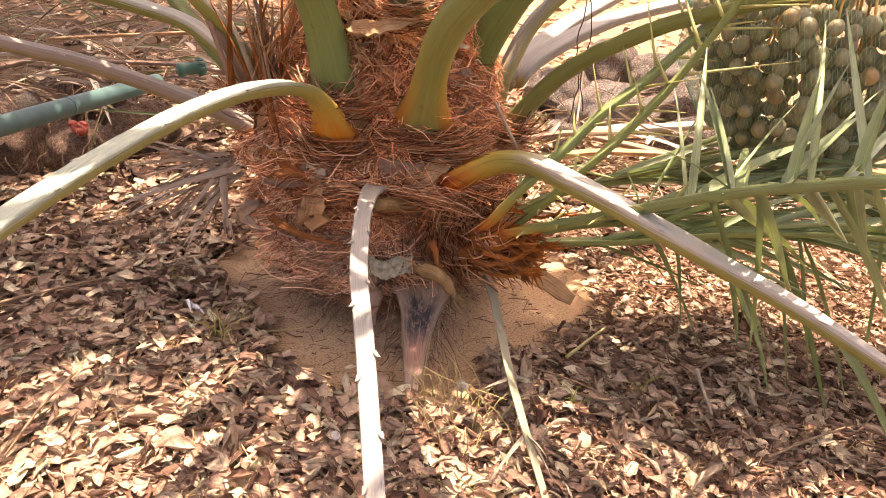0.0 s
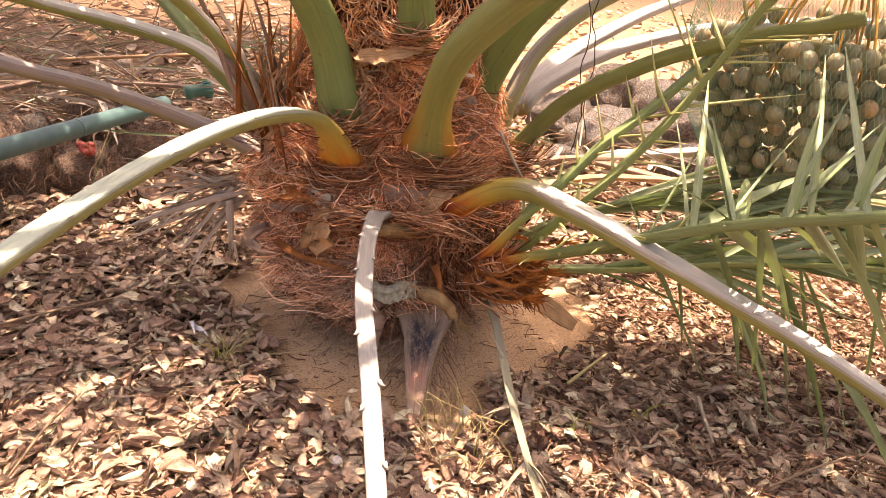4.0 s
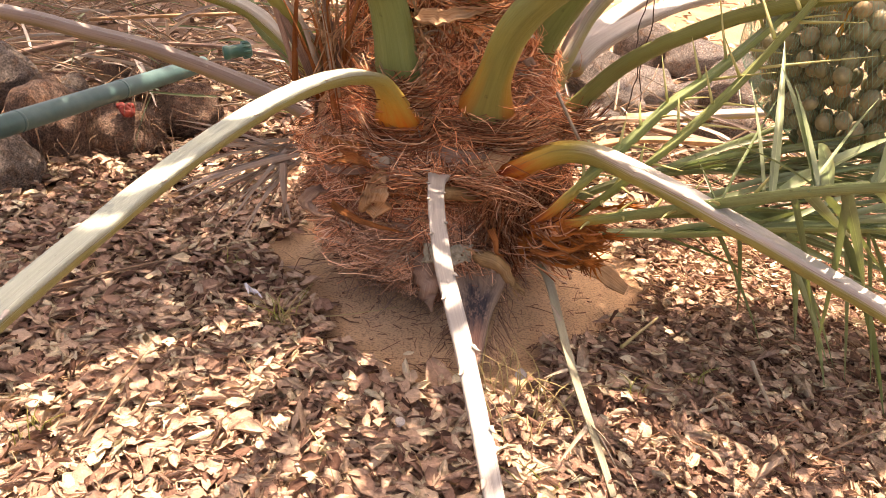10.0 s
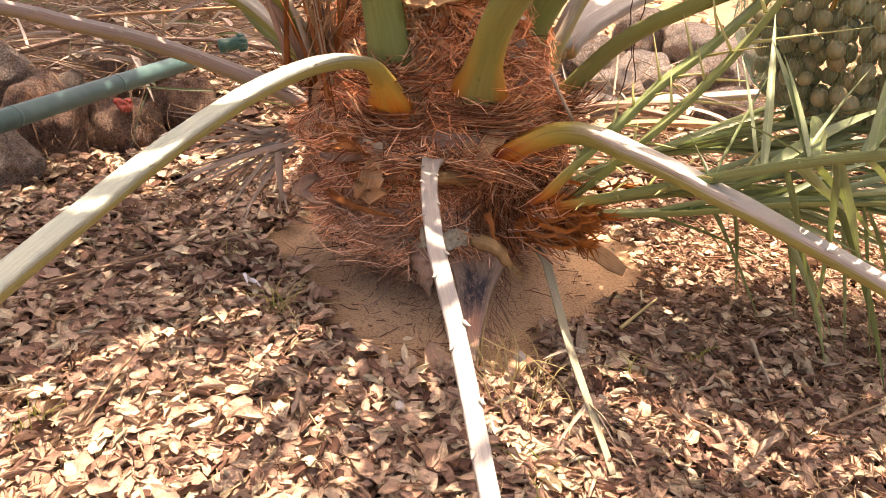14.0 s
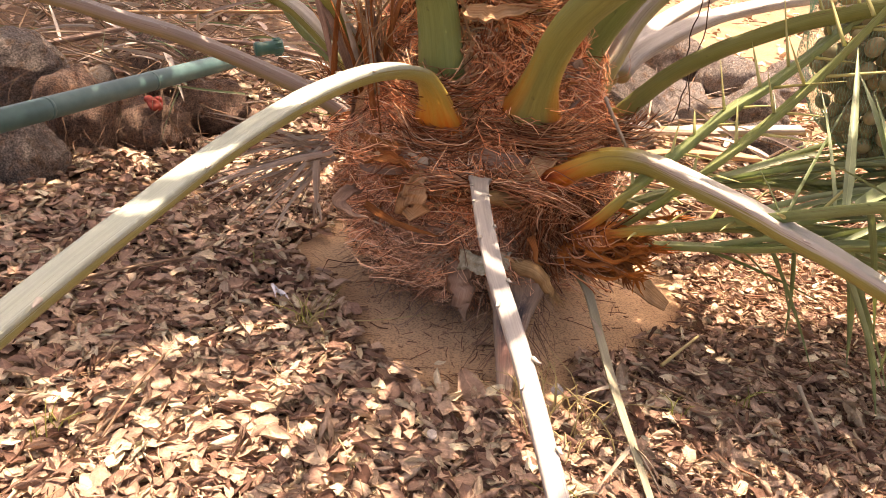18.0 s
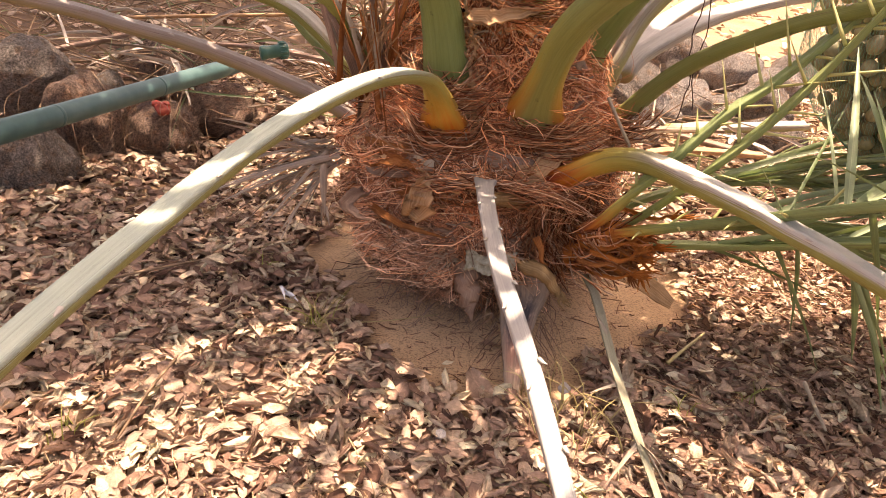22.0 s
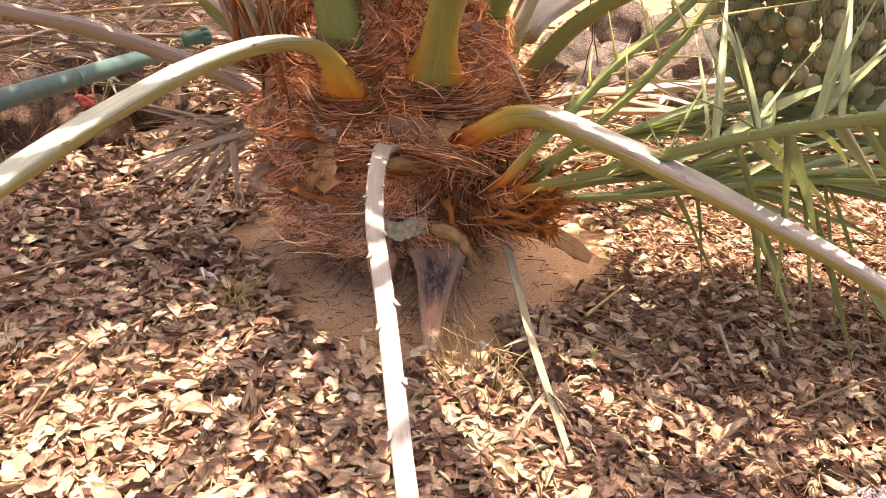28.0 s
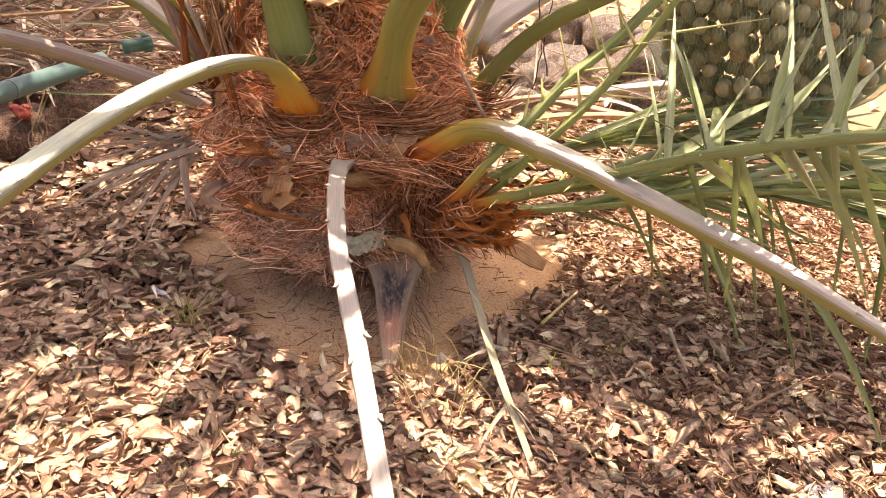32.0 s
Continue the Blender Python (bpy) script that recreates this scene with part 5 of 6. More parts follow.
        for u in (0, 0.3, 0.65, 1):
            aa, zz = a + sp * u, z + rs * u
            r = float(trunk_r(np.array(zz), np.array(aa))) + 0.018 + 0.010 * math.sin(3 * u)
            pts.append((TRUNK_X + r * math.cos(aa), TRUNK_Y + r * math.sin(aa), zz))
        p, u = curve(pts, 16), np.linspace(0, 1, 16)
        on_palm("flat_sheath", sweep(p, w * np.interp(u, [0, 0.25, 0.7, 1], [0.7, 1.0, 0.75, 0.15]), w * 0.16, STALK, (math.cos(a) * 0.8, math.sin(a) * 0.8, 0.6), 0.06, int(900 * z)), mat)
    # thin tendrils that curl out of the sheaths
    for i in range(22):
        a = np.array([rng.normal(-0.21, 0.04), rng.normal(-0.08, 0.02), rng.uniform(0.38, 0.5)])
        b = a + np.array([rng.normal(0, 0.06), -0.03, rng.uniform(-0.02, 0.09)])
        on_palm("tendril", tube(curve([a, (a + b) / 2 + [0.02, -0.02, 0.03], b, b + [rng.normal(0, 0.03), 0, -0.04]], 10), np.linspace(0.0016, 0.0005, 10), 4), HUSK)
    # dried flower strand
    p = curve([(-0.073, -0.12, 0.549), (-0.052, -0.135, 0.502), (-0.056, -0.145, 0.47), (-0.046, -0.15, 0.43)], 26)
    strand = on_palm("dried_flower_strand", tube(p, 0.0022, 5), HUSK, "withered beaded flower strand")
    for i in range(40):
        c = p[int(25 * i / 40)] + rng.normal(0, 0.006, 3)
        on_palm("withered_bud", tube([c, c + rng.normal(0, 0.004, 3) + [0, 0, 0.004]], [0.0028, 0.0014], 5), HUSK, "", strand)
    # white splinter and a bare twig lodged against the trunk
    dry_strip(palm, [(-0.055, -0.15, 0.385), (-0.052, -0.155, 0.37), (-0.046, -0.16, 0.352), (-0.043, -0.16, 0.345)], 0.012, STUMP, rng, "splinter", "white dry splinter")
    on_palm("bare_twig", tube(curve([(0.177, -0.075, 0.431), (0.20, -0.095, 0.395), (0.222, -0.11, 0.362)], 6), 0.003), STUMP, "thin bare twig")
    # pale spikes and a woven fibre patch behind the forward stalk
    for i in range(7):
        a = np.array([-0.035, -0.165, 0.150]) + rng.normal(0, 0.008, 3)
        dry_strip(palm, [a, a + [-0.015, -0.01, 0.004], a + [-0.03, -0.02, rng.normal(0, 0.012)], a + [-0.05, -0.028, rng.normal(0.0, 0.02)]], 0.006, STUMP, rng, "dry_spike", "pale dry spike")
    nu, nv = 22, 12
    cloth = []
    for i in range(nu):
        for j in range(nv):
            g, h = i / (nu - 1), j / (nv - 1)
            crumple = noise.noise(Vector((g * 5, h * 4, 1.3))) * 0.006 + 0.0022 * math.sin(i * 2.1) + 0.0015 * math.sin(j * 2.6)
            cloth.append((-0.026 + 0.083 * g + 0.006 * noise.noise(Vector((h * 6, g * 3, 7))), -0.196 - 0.012 * math.sin(3 * g) - 0.012 * (1 - h) + crumple, 0.146 + 0.014 * g + 0.034 * h * (0.85 + 0.15 * math.sin(11 * g + 1)) + 0.003 * math.sin(9 * g)))
    cells = [(i * nv + j, (i + 1) * nv + j, (i + 1) * nv + j + 1, i * nv + j + 1) for i in range(nu - 1) for j in range(nv - 1) if (i * 7 + j * 5) % 11 or i < 15]
    me = mesh_of("woven_patch", cloth, cells)
    me.transform(INTO_PALM)
    patch = part("woven_patch", me, CLOTH, palm, "grey-green woven fibre patch, crumpled and torn")
    thick = patch.modifiers.new("thickness", "SOLIDIFY")
    thick.thickness = 0.0016
    for i in range(6):  # pale torn flakes at its end
        a = np.array([0.05 + 0.006 * i, -0.205, 0.172 + rng.normal(0, 0.006)])
        dry_strip(palm, [a, a + [0.008, -0.004, 0.004], a + [0.016, -0.006, -0.004], a + [0.024, -0.004, rng.normal(-0.01, 0.008)]], rng.uniform(0.008, 0.016), (HUSK, STUMP, BOOT)[i % 3], rng, "dry_flake")
    dry_strip(palm, [(0.085, -0.19, 0.215), (0.095, -0.205, 0.20), (0.10, -0.21, 0.18), (0.112, -0.205, 0.175)], 0.014, RUSTY, rng, "dry_flap", "small brown dry flap")
    # fine rootlets under the trunk's lower edge
    heap = Heap()
    for i in range(260):
        a = rng.normal(-1.6, 0.75)
        r = rng.uniform(0.17, 0.235)
        z = rng.uniform(0.03, 0.12)
        p0 = np.array([TRUNK_X + r * math.cos(a), TRUNK_Y + r * math.sin(a), z])
        ln = rng.uniform(0.03, 0.10)
        d = np.array([math.cos(a) * 0.5 + rng.normal(0, 0.5), math.sin(a) * 0.6, -0.6 + rng.normal(0, 0.3)]) * ln
        e = p0 + d
        e[2] = max(e[2], 0.018)
        heap.add(*tube(curve([p0, p0 + d * 0.5 + rng.normal(0, 0.008, 3), e], 5), np.linspace(0.0011, 0.0004, 5), 3))
    me = heap.mesh("rootlet_mat")
    me.transform(INTO_PALM)
    part("rootlet_mat", me, BOOT, palm, "fine greyish rootlets")["kind"] = "stuff"


def build_curls():
    """Coarse curling fibres of the upper trunk, in loose loops."""
    rng = np.random.default_rng(66)
    heap = Heap()
    for _ in range(620):
        a, z = rng.normal(-1.57, 0.65), rng.uniform(0.44, 0.70)
        n, turns, size = 16, rng.uniform(0.4, 1.3), rng.uniform(0.008, 0.028)
        ph, dz, da = rng.uniform(0, 6.28), rng.normal(0, 0.03), rng.normal(0, 0.25)
        q = []
        for u in np.linspace(0, 1, n):
            aa, zz = a + da * u + size * 4 * math.cos(ph + 6.28 * turns * u), z + dz * u + size * math.sin(ph + 6.28 * turns * u)
            r = float(np.interp(zz, PROFILE_Z, PROFILE_R)) + 0.004 + 0.012 * math.sin(3.14 * u)
            q.append((r * math.cos(aa), r * math.sin(aa), zz))
        heap.add(*tube(np.array(q), rng.uniform(0.0007, 0.0014), 3))
    me = heap.mesh("curled_fibre")
    me.attributes.new("age", "FLOAT", "POINT")
    me.attributes.new("tone", "FLOAT", "POINT").data.foreach_set("value", np.repeat(rng.uniform(0.9, 1.7, 620), 48).astype(np.float32))
    part("curled_fibre", me, FIBRE, palm, "coarse curled orange-brown fibre")["kind"] = "stuff"


build_curls()
CLOTH = make_plain("woven_fibre", [(0.20, 0.19, 0.13), (0.38, 0.365, 0.27), (0.54, 0.52, 0.42)], 0.85, 0.15, 110.0, 0.9)
build_strips()


def build_base_fibres():
    """Threads that lie across the feet of the petioles, and the rusty web round the leafy fronds."""
    rng = np.random.default_rng(77)
    heap, tones = Heap(), []
    for (x, y, z), w, n in (((-0.088, -0.165, 0.352), 0.06, 110), ((0.055, -0.142, 0.372), 0.085, 170), ((0.115, -0.125, 0.272), 0.05, 70), ((-0.094, -0.165, 0.435), 0.06, 90), ((0.02, -0.14, 0.585), 0.06, 60), ((0.0, -0.185, 0.285), 0.055, 120), ((0.21, -0.03, 0.37), 0.05, 90), ((-0.22, -0.05, 0.39), 0.06, 80)):
        for _ in range(n):
            c = np.array([x + rng.normal(0, w * 0.35), y + rng.normal(0, 0.010), z + rng.normal(0, 0.012)])
            sp = rng.uniform(0.5, 1.3) * w
            dz, sag = rng.normal(0, 0.012), rng.uniform(-0.022, 0.004)
            q = curve([c + [-sp, 0.03 * sp / w * 0.8, 0.010 + dz], c + [-sp * 0.4, -0.004, sag * 0.6], c + [sp * 0.4, -0.004 + rng.normal(0, 0.003), sag * 0.6], c + [sp, 0.03 * sp / w * 0.8, 0.010 - dz]], 9)
            v, f, at = tube(q, rng.uniform(0.0005, 0.0011), 3)
            heap.add(v, f)
            tones.append(np.full(len(v), rng.uniform(0.35, 1.1)))
    for _ in range(150):
        a = np.array([0.165 + rng.normal(0, 0.012), -0.165 + rng.normal(0, 0.012), rng.uniform(0.155, 0.24)])
        b = a + np.array([rng.uniform(0.03, 0.10), rng.normal(-0.025, 0.014), rng.normal(0.01, 0.035)])
        q = curve([a, (a + b) / 2 + rng.normal(0, 0.008, 3) + [0, -0.02, 0.008], b], 7)
        v, f, at = tube(q, rng.uniform(0.0006, 0.0017), 3)
        heap.add(v, f)
        tones.append(np.full(len(v), rng.uniform(0.5, 1.25)))
    for _ in range(420):  # the combed swirl that hangs beside the leafy fronds
        x, z = rng.uniform(0.075, 0.20), rng.uniform(0.20, 0.275)
        y = TRUNK_Y - math.sqrt(max(0.01, 0.262**2 - (x - TRUNK_X) ** 2)) - rng.uniform(0.0, 0.02)
        a, ln = np.array([x, y, z]), rng.uniform(0.05, 0.11)
        b = a + np.array([rng.normal(0.012, 0.02), rng.normal(0.02, 0.008), -ln])
        q = curve([a, a * 0.65 + b * 0.35 + [rng.normal(-0.014, 0.006), -0.012, 0], a * 0.3 + b * 0.7 + [rng.normal(-0.006, 0.008), -0.006, 0], b], 9)
        v, f, at = tube(q + rng.normal(0, 0.0008, (9, 3)), rng.uniform(0.0005, 0.0012), 3)
        heap.add(v, f)
        tones.append(np.full(len(v), rng.uniform(0.3, 0.95)))
    for axis, r0 in (([(0.165, -0.138, 0.170), (0.19, -0.152, 0.181), (0.225, -0.172, 0.203), (0.272, -0.198, 0.231)], 0.0275), ([(0.18, -0.17, 0.222), (0.195, -0.19, 0.236), (0.214, -0.212, 0.252)], 0.024)):
        p = curve(axis, 24)
        t, side, up = frames(p, (0, 0, 1))
        for _ in range(75):  # netted threads round each foot
            k, ph, sp, tilt = int(rng.integers(2, 20)), rng.uniform(0, 6.28), rng.uniform(1.5, 4.0), rng.normal(0, 5)
            q = []
            for u in np.linspace(0, 1, 9):
                m = int(np.clip(k + tilt * u, 0, 23))
                w = ph + sp * u
                q.append(p[m] + (side[m] * math.cos(w) + up[m] * math.sin(w)) * (r0 + 0.002 * rng.uniform()))
            v, f, at = tube(np.array(q), rng.uniform(0.0006, 0.0014), 3)
            heap.add(v, f)
            tones.append(np.full(len(v), rng.uniform(0.6, 1.4)))
    me = heap.mesh("loose_fibre")
    me.transform(INTO_PALM)
    me.attributes.new("age", "FLOAT", "POINT")
    me.attributes.new("tone", "FLOAT", "POINT").data.foreach_set("value", np.concatenate(tones).astype(np.float32))
    part("loose_fibre", me, FIBRE, palm, "loose rusty threads across the petiole bases")["kind"] = "stuff"
    for axis, w, seed in (([(0.155, -0.132, 0.165), (0.19, -0.152, 0.181), (0.225, -0.172, 0.203), (0.268, -0.196, 0.229)], 0.052, 91), ([(0.17, -0.16, 0.215), (0.195, -0.19, 0.236), (0.214, -0.212, 0.252)], 0.046, 92)):
        p = curve(axis, 14)
        on_palm("orange_sheath", sweep(p, w * np.linspace(1.15, 0.82, 14), w * np.linspace(1.1, 0.8, 14), ROUND, (0, 0, 1), 0.07, seed), ORANGE, "rust-orange netted sheath round a petiole foot")
    for k in range(26):
        a = np.array([0.172 + rng.normal(0, 0.01), -0.155 + rng.normal(0, 0.012), rng.uniform(0.165, 0.24)])
        boot("rust_sheath", [a, a + [0.025, -0.022, 0.004], a + [0.05, -0.03, rng.normal(0.008, 0.01)], a + [0.075, -0.034, rng.normal(0.012, 0.015)]], rng.uniform(0.005, 0.011), 0.008, (ORANGE, RUSTY)[k % 2], "", ref=(0, -0.7, 0.7), seed=60 + k, fray=5)


build_base_fibres()


def build_front_foot():
    """The yellow-green belly of the forward stalk, the fan of threads that springs from its edge, and a scab on its neighbour."""
    rng = np.random.default_rng(79)
    p = curve([(0.055, -0.13, 0.252), (0.038, -0.175, 0.270), (0.018, -0.215, 0.286), (0.0, -0.26, 0.302)], 14)
    on_palm("stalk_belly", sweep(p, np.linspace(0.040, 0.022, 14), np.linspace(0.034, 0.018, 14), ROUND, (0, 0, 1), 0.02, 3), OCHRE, "yellow-brown underside of the forward petiole")
    heap, tones = Heap(), []
    for i in range(60):
        u = rng.uniform()
        a = np.array([0.012 + 0.008 * rng.normal(), -0.17 - 0.075 * u, 0.305 + 0.012 * u + 0.002 * rng.normal()])
        ln = rng.uniform(0.06, 0.16)
        b = a + np.array([ln, rng.uniform(-0.01, 0.05) * ln / 0.1, -rng.uniform(0.0, 0.55) * ln])
        m = (a + b) / 2 + [rng.normal(0, 0.012), -0.012, rng.normal(0.010, 0.014)]
        v, f, at = tube(curve([a, m, b, b + rng.normal(0, 0.014, 3)], 9) + rng.normal(0, 0.0012, (9, 3)), rng.uniform(0.0004, 0.0009), 3)
        heap.add(v, f)
        tones.append(np.full(len(v), rng.uniform(0.7, 1.5)))
    for i in range(70):
        a = np.array([-0.035 + 0.006 * rng.normal(), -0.17 - 0.06 * rng.uniform(), 0.303 + 0.004 * rng.normal()])
        ln = rng.uniform(0.04, 0.11)
        b = a + np.array([-ln, rng.uniform(0.0, 0.05) * ln / 0.1, rng.uniform(-0.4, 0.05) * ln])
        v, f, at = tube(curve([a, (a + b) / 2 + [0, -0.01, rng.uniform(0.0, 0.014)], b], 8) + rng.normal(0, 0.0006, (8, 3)), rng.uniform(0.0005, 0.0012), 3)
        heap.add(v, f)
        tones.append(np.full(len(v), rng.uniform(0.6, 1.3)))
    me = heap.mesh("fibre_fan")
    me.transform(INTO_PALM)
    me.attributes.new("age", "FLOAT", "POINT").data.foreach_set("value", np.full(len(me.vertices), 0.45, np.float32))
    me.attributes.new("tone", "FLOAT", "POINT").data.foreach_set("value", np.concatenate(tones).astype(np.float32))
    part("fibre_fan", me, FIBRE, palm, "fan of tan threads at the petiole's foot")["kind"] = "stuff"
    for dx, dz, r in ((0, 0, 0.007), (0.008, 0.006, 0.004), (-0.006, -0.004, 0.004)):
        c = np.array([-0.079 + dx, -0.172, 0.386 + dz])
        on_palm("scab", sweep(np.array([c + [0, 0.006, -r], c + [0, 0.0, -r * 0.4], c + [0.001, 0.0, r * 0.5], c + [0.003, 0.006, r * 1.4]]), [r * 0.4, r * 1.2, r, r * 0.3], 0.004, ROUND, (0, 1, 0.2), 0.25, 5), WIRE, "black scab on the orange petiole base")


build_front_foot()


def build_sheath_hair():
    rng = np.random.default_rng(78)
    heap, tones = Heap(), []
    for i in range(64):
        sg = -1 if i % 3 == 0 else 1
        u = rng.uniform(0, 1)
        a = np.array([0.076 + sg * (0.055 - 0.035 * u), -0.15 - 0.13 * u, 0.10 - 0.07 * u])
        b = a + np.array([sg * rng.uniform(0.005, 0.05), rng.uniform(-0.07, -0.01), rng.uniform(-0.07, -0.02)])
        b[2] = max(b[2], 0.015)
        v, f, at = tube(curve([a, (a + b) / 2 + rng.normal(0, 0.006, 3), b], 6), np.linspace(0.0009, 0.0003, 6), 3)
        heap.add(v, f)
        tones.append(np.full(len(v), rng.uniform(0.6, 1.2)))
    me = heap.mesh("sheath_hair")
    me.transform(INTO_PALM)
    me.attributes.new("age", "FLOAT", "POINT").data.foreach_set("value", np.ones(len(me.vertices), np.float32))
    me.attributes.new("tone", "FLOAT", "POINT").data.foreach_set("value", np.concatenate(tones).astype(np.float32))
    part("sheath_hair", me, FIBRE, palm, "fine greyish hairs along the dry sheath")["kind"] = "stuff"
    bits = Heap()
    for _ in range(430):
        x, y = rng.normal(0.05, 0.22), rng.uniform(-0.40, 0.1)
        z = float(ground_z(x, y)) + 0.002
        q, ln = rng.uniform(0, 6.28), rng.exponential(0.016) + 0.004
        c, d = np.array([x, y, z]), np.array([math.cos(q), math.sin(q), 0.08]) * ln
        bits.add(*tube(curve([c, c + d * 0.5 + rng.normal(0, 0.003, 3) * [1, 1, 0.2], c + d], 5), rng.uniform(0.0004, 0.0012), 3))
    ob = tagged(new("sand_debris", bits.mesh("sand_debris")), "tiny dark stems and crumbs lying on the sand", "plant debris", kind="stuff")
    ob.data.materials.append(CHIPS)


build_sheath_hair()

# hanging dry leaflets on the left flank of the trunk
dead_frond = stalk("dead_frond", [(-0.20, 0.03, 0.26), (-0.235, 0.0, 0.272), (-0.262, -0.03, 0.272), (-0.285, -0.055, 0.262)], 0.022, 0.010, 0.012, 0.006, P_GREY, "dead frond with drooping grey leaflets", seed=40, n=14)


def build_dead_frond():
    rng = np.random.default_rng(71)
    tips = [(-0.468, -0.10, 0.178), (-0.450, -0.11, 0.196), (-0.412, -0.10, 0.129), (-0.396, -0.10, 0.193), (-0.42, -0.07, 0.235), (-0.40, -0.08, 0.285), (-0.468, -0.05, 0.318), (-0.35, -0.10, 0.20), (-0.375, -0.12, 0.15), (-0.44, -0.08, 0.165), (-0.33, -0.12, 0.13), (-0.46, -0.03, 0.245)]
    for k, tip in enumerate(tips + [tuple(np.array(q) + rng.normal(0, 0.024, 3)) for q in tips * 2]):
        a = np.array([-0.275, -0.055, 0.272]) + rng.normal(0, 0.014, 3)
        v = blade_arrays(a, a + (np.array(tip) - a) * [1.22, 1, 1.05] + rng.normal(0, 0.005, 3), rng.uniform(0.006, 0.012), rng.uniform(0.0, 0.07), rng, n=10, roll=rng.normal(-0.6, 0.5), fold=0.35)
        on_palm("dry_leaflet", v, DRY_LEAFLET, "", dead_frond)
    # one broad leaflet hangs straight down, split at its tip
    leaflet(dead_frond, (-0.290, -0.095, 0.262), (-0.288, -0.10, 0.165), 0.016, 0.0, rng, DRY_LEAFLET, 1.4, "dry_leaflet", "pale bleached dry leaflet with split tip")
    for k in (-1, 1):
        leaflet(dead_frond, (-0.288 + 0.003 * k, -0.101, 0.185), (-0.285 + 0.007 * k, -0.10, 0.146), 0.006, 0.0, rng, DRY_LEAFLET, 1.3, "dry_leaflet")


build_dead_frond()

# thin green stalk that leans from the trunk down to the litter
thin = stalk("thin_stalk", [(0.185, -0.15, 0.135), (0.20, -0.19, 0.122), (0.213, -0.276, 0.098), (0.227, -0.375, 0.075), (0.246, -0.474, 0.050), (0.264, -0.545, 0.024), (0.272, -0.575, 0.010)], 0.017, 0.010, 0.010, 0.006, P_STICK, "thin grey-green stalk resting on the litter", seed=41, n=30)
for a, b in (((0.228, -0.378, 0.075), (0.185, -0.38, 0.055)), ((0.246, -0.474, 0.050), (0.195, -0.535, 0.016)), ((0.247, -0.478, 0.050), (0.285, -0.545, 0.02)), ((0.25, -0.485, 0.05), (0.272, -0.515, 0.045)), ((0.214, -0.28, 0.10), (0.196, -0.245, 0.115))):
    leaflet(thin, a, b, 0.007, 0.03, np.random.default_rng(1), STUMP, 0.4, "withered_leaflet")

# ---- rocks ----


def rock(c, r, mat, label, seed, name="rock", rz=0.0):
    rng = np.random.default_rng(seed)
    bm = bmesh.new()
    bmesh.ops.create_icosphere(bm, subdivisions=4, radius=1.0)
    cuts = [(Vector(rng.normal(0, 1, 3)).normalized(), rng.uniform(0.66, 0.9)) for _ in range(9)]
    o = Vector(rng.uniform(-9, 9, 3))
    for v in bm.verts:
        for n, d in cuts:
            k = v.co.dot(n) - d
            if k > 0:
                v.co -= n * k * 0.82
        v.co *= 1 + 0.16 * noise.noise(v.co * 1.7 + o) + 0.05 * noise.noise(v.co * 5 + o) + 0.022 * noise.noise(v.co * 15 + o)
    me = bpy.data.meshes.new(name)
    bm.to_mesh(me)
    bm.free()
    me.polygons.foreach_set("use_smooth", [True] * len(me.polygons))
    me.materials.append(mat)
    ob = new(name, me)
    ob.matrix_basis = Matrix.LocRotScale(c, Euler((0, 0, rz)), r)
    return tagged(ob, label, "rock", "rocks round the palm bed")


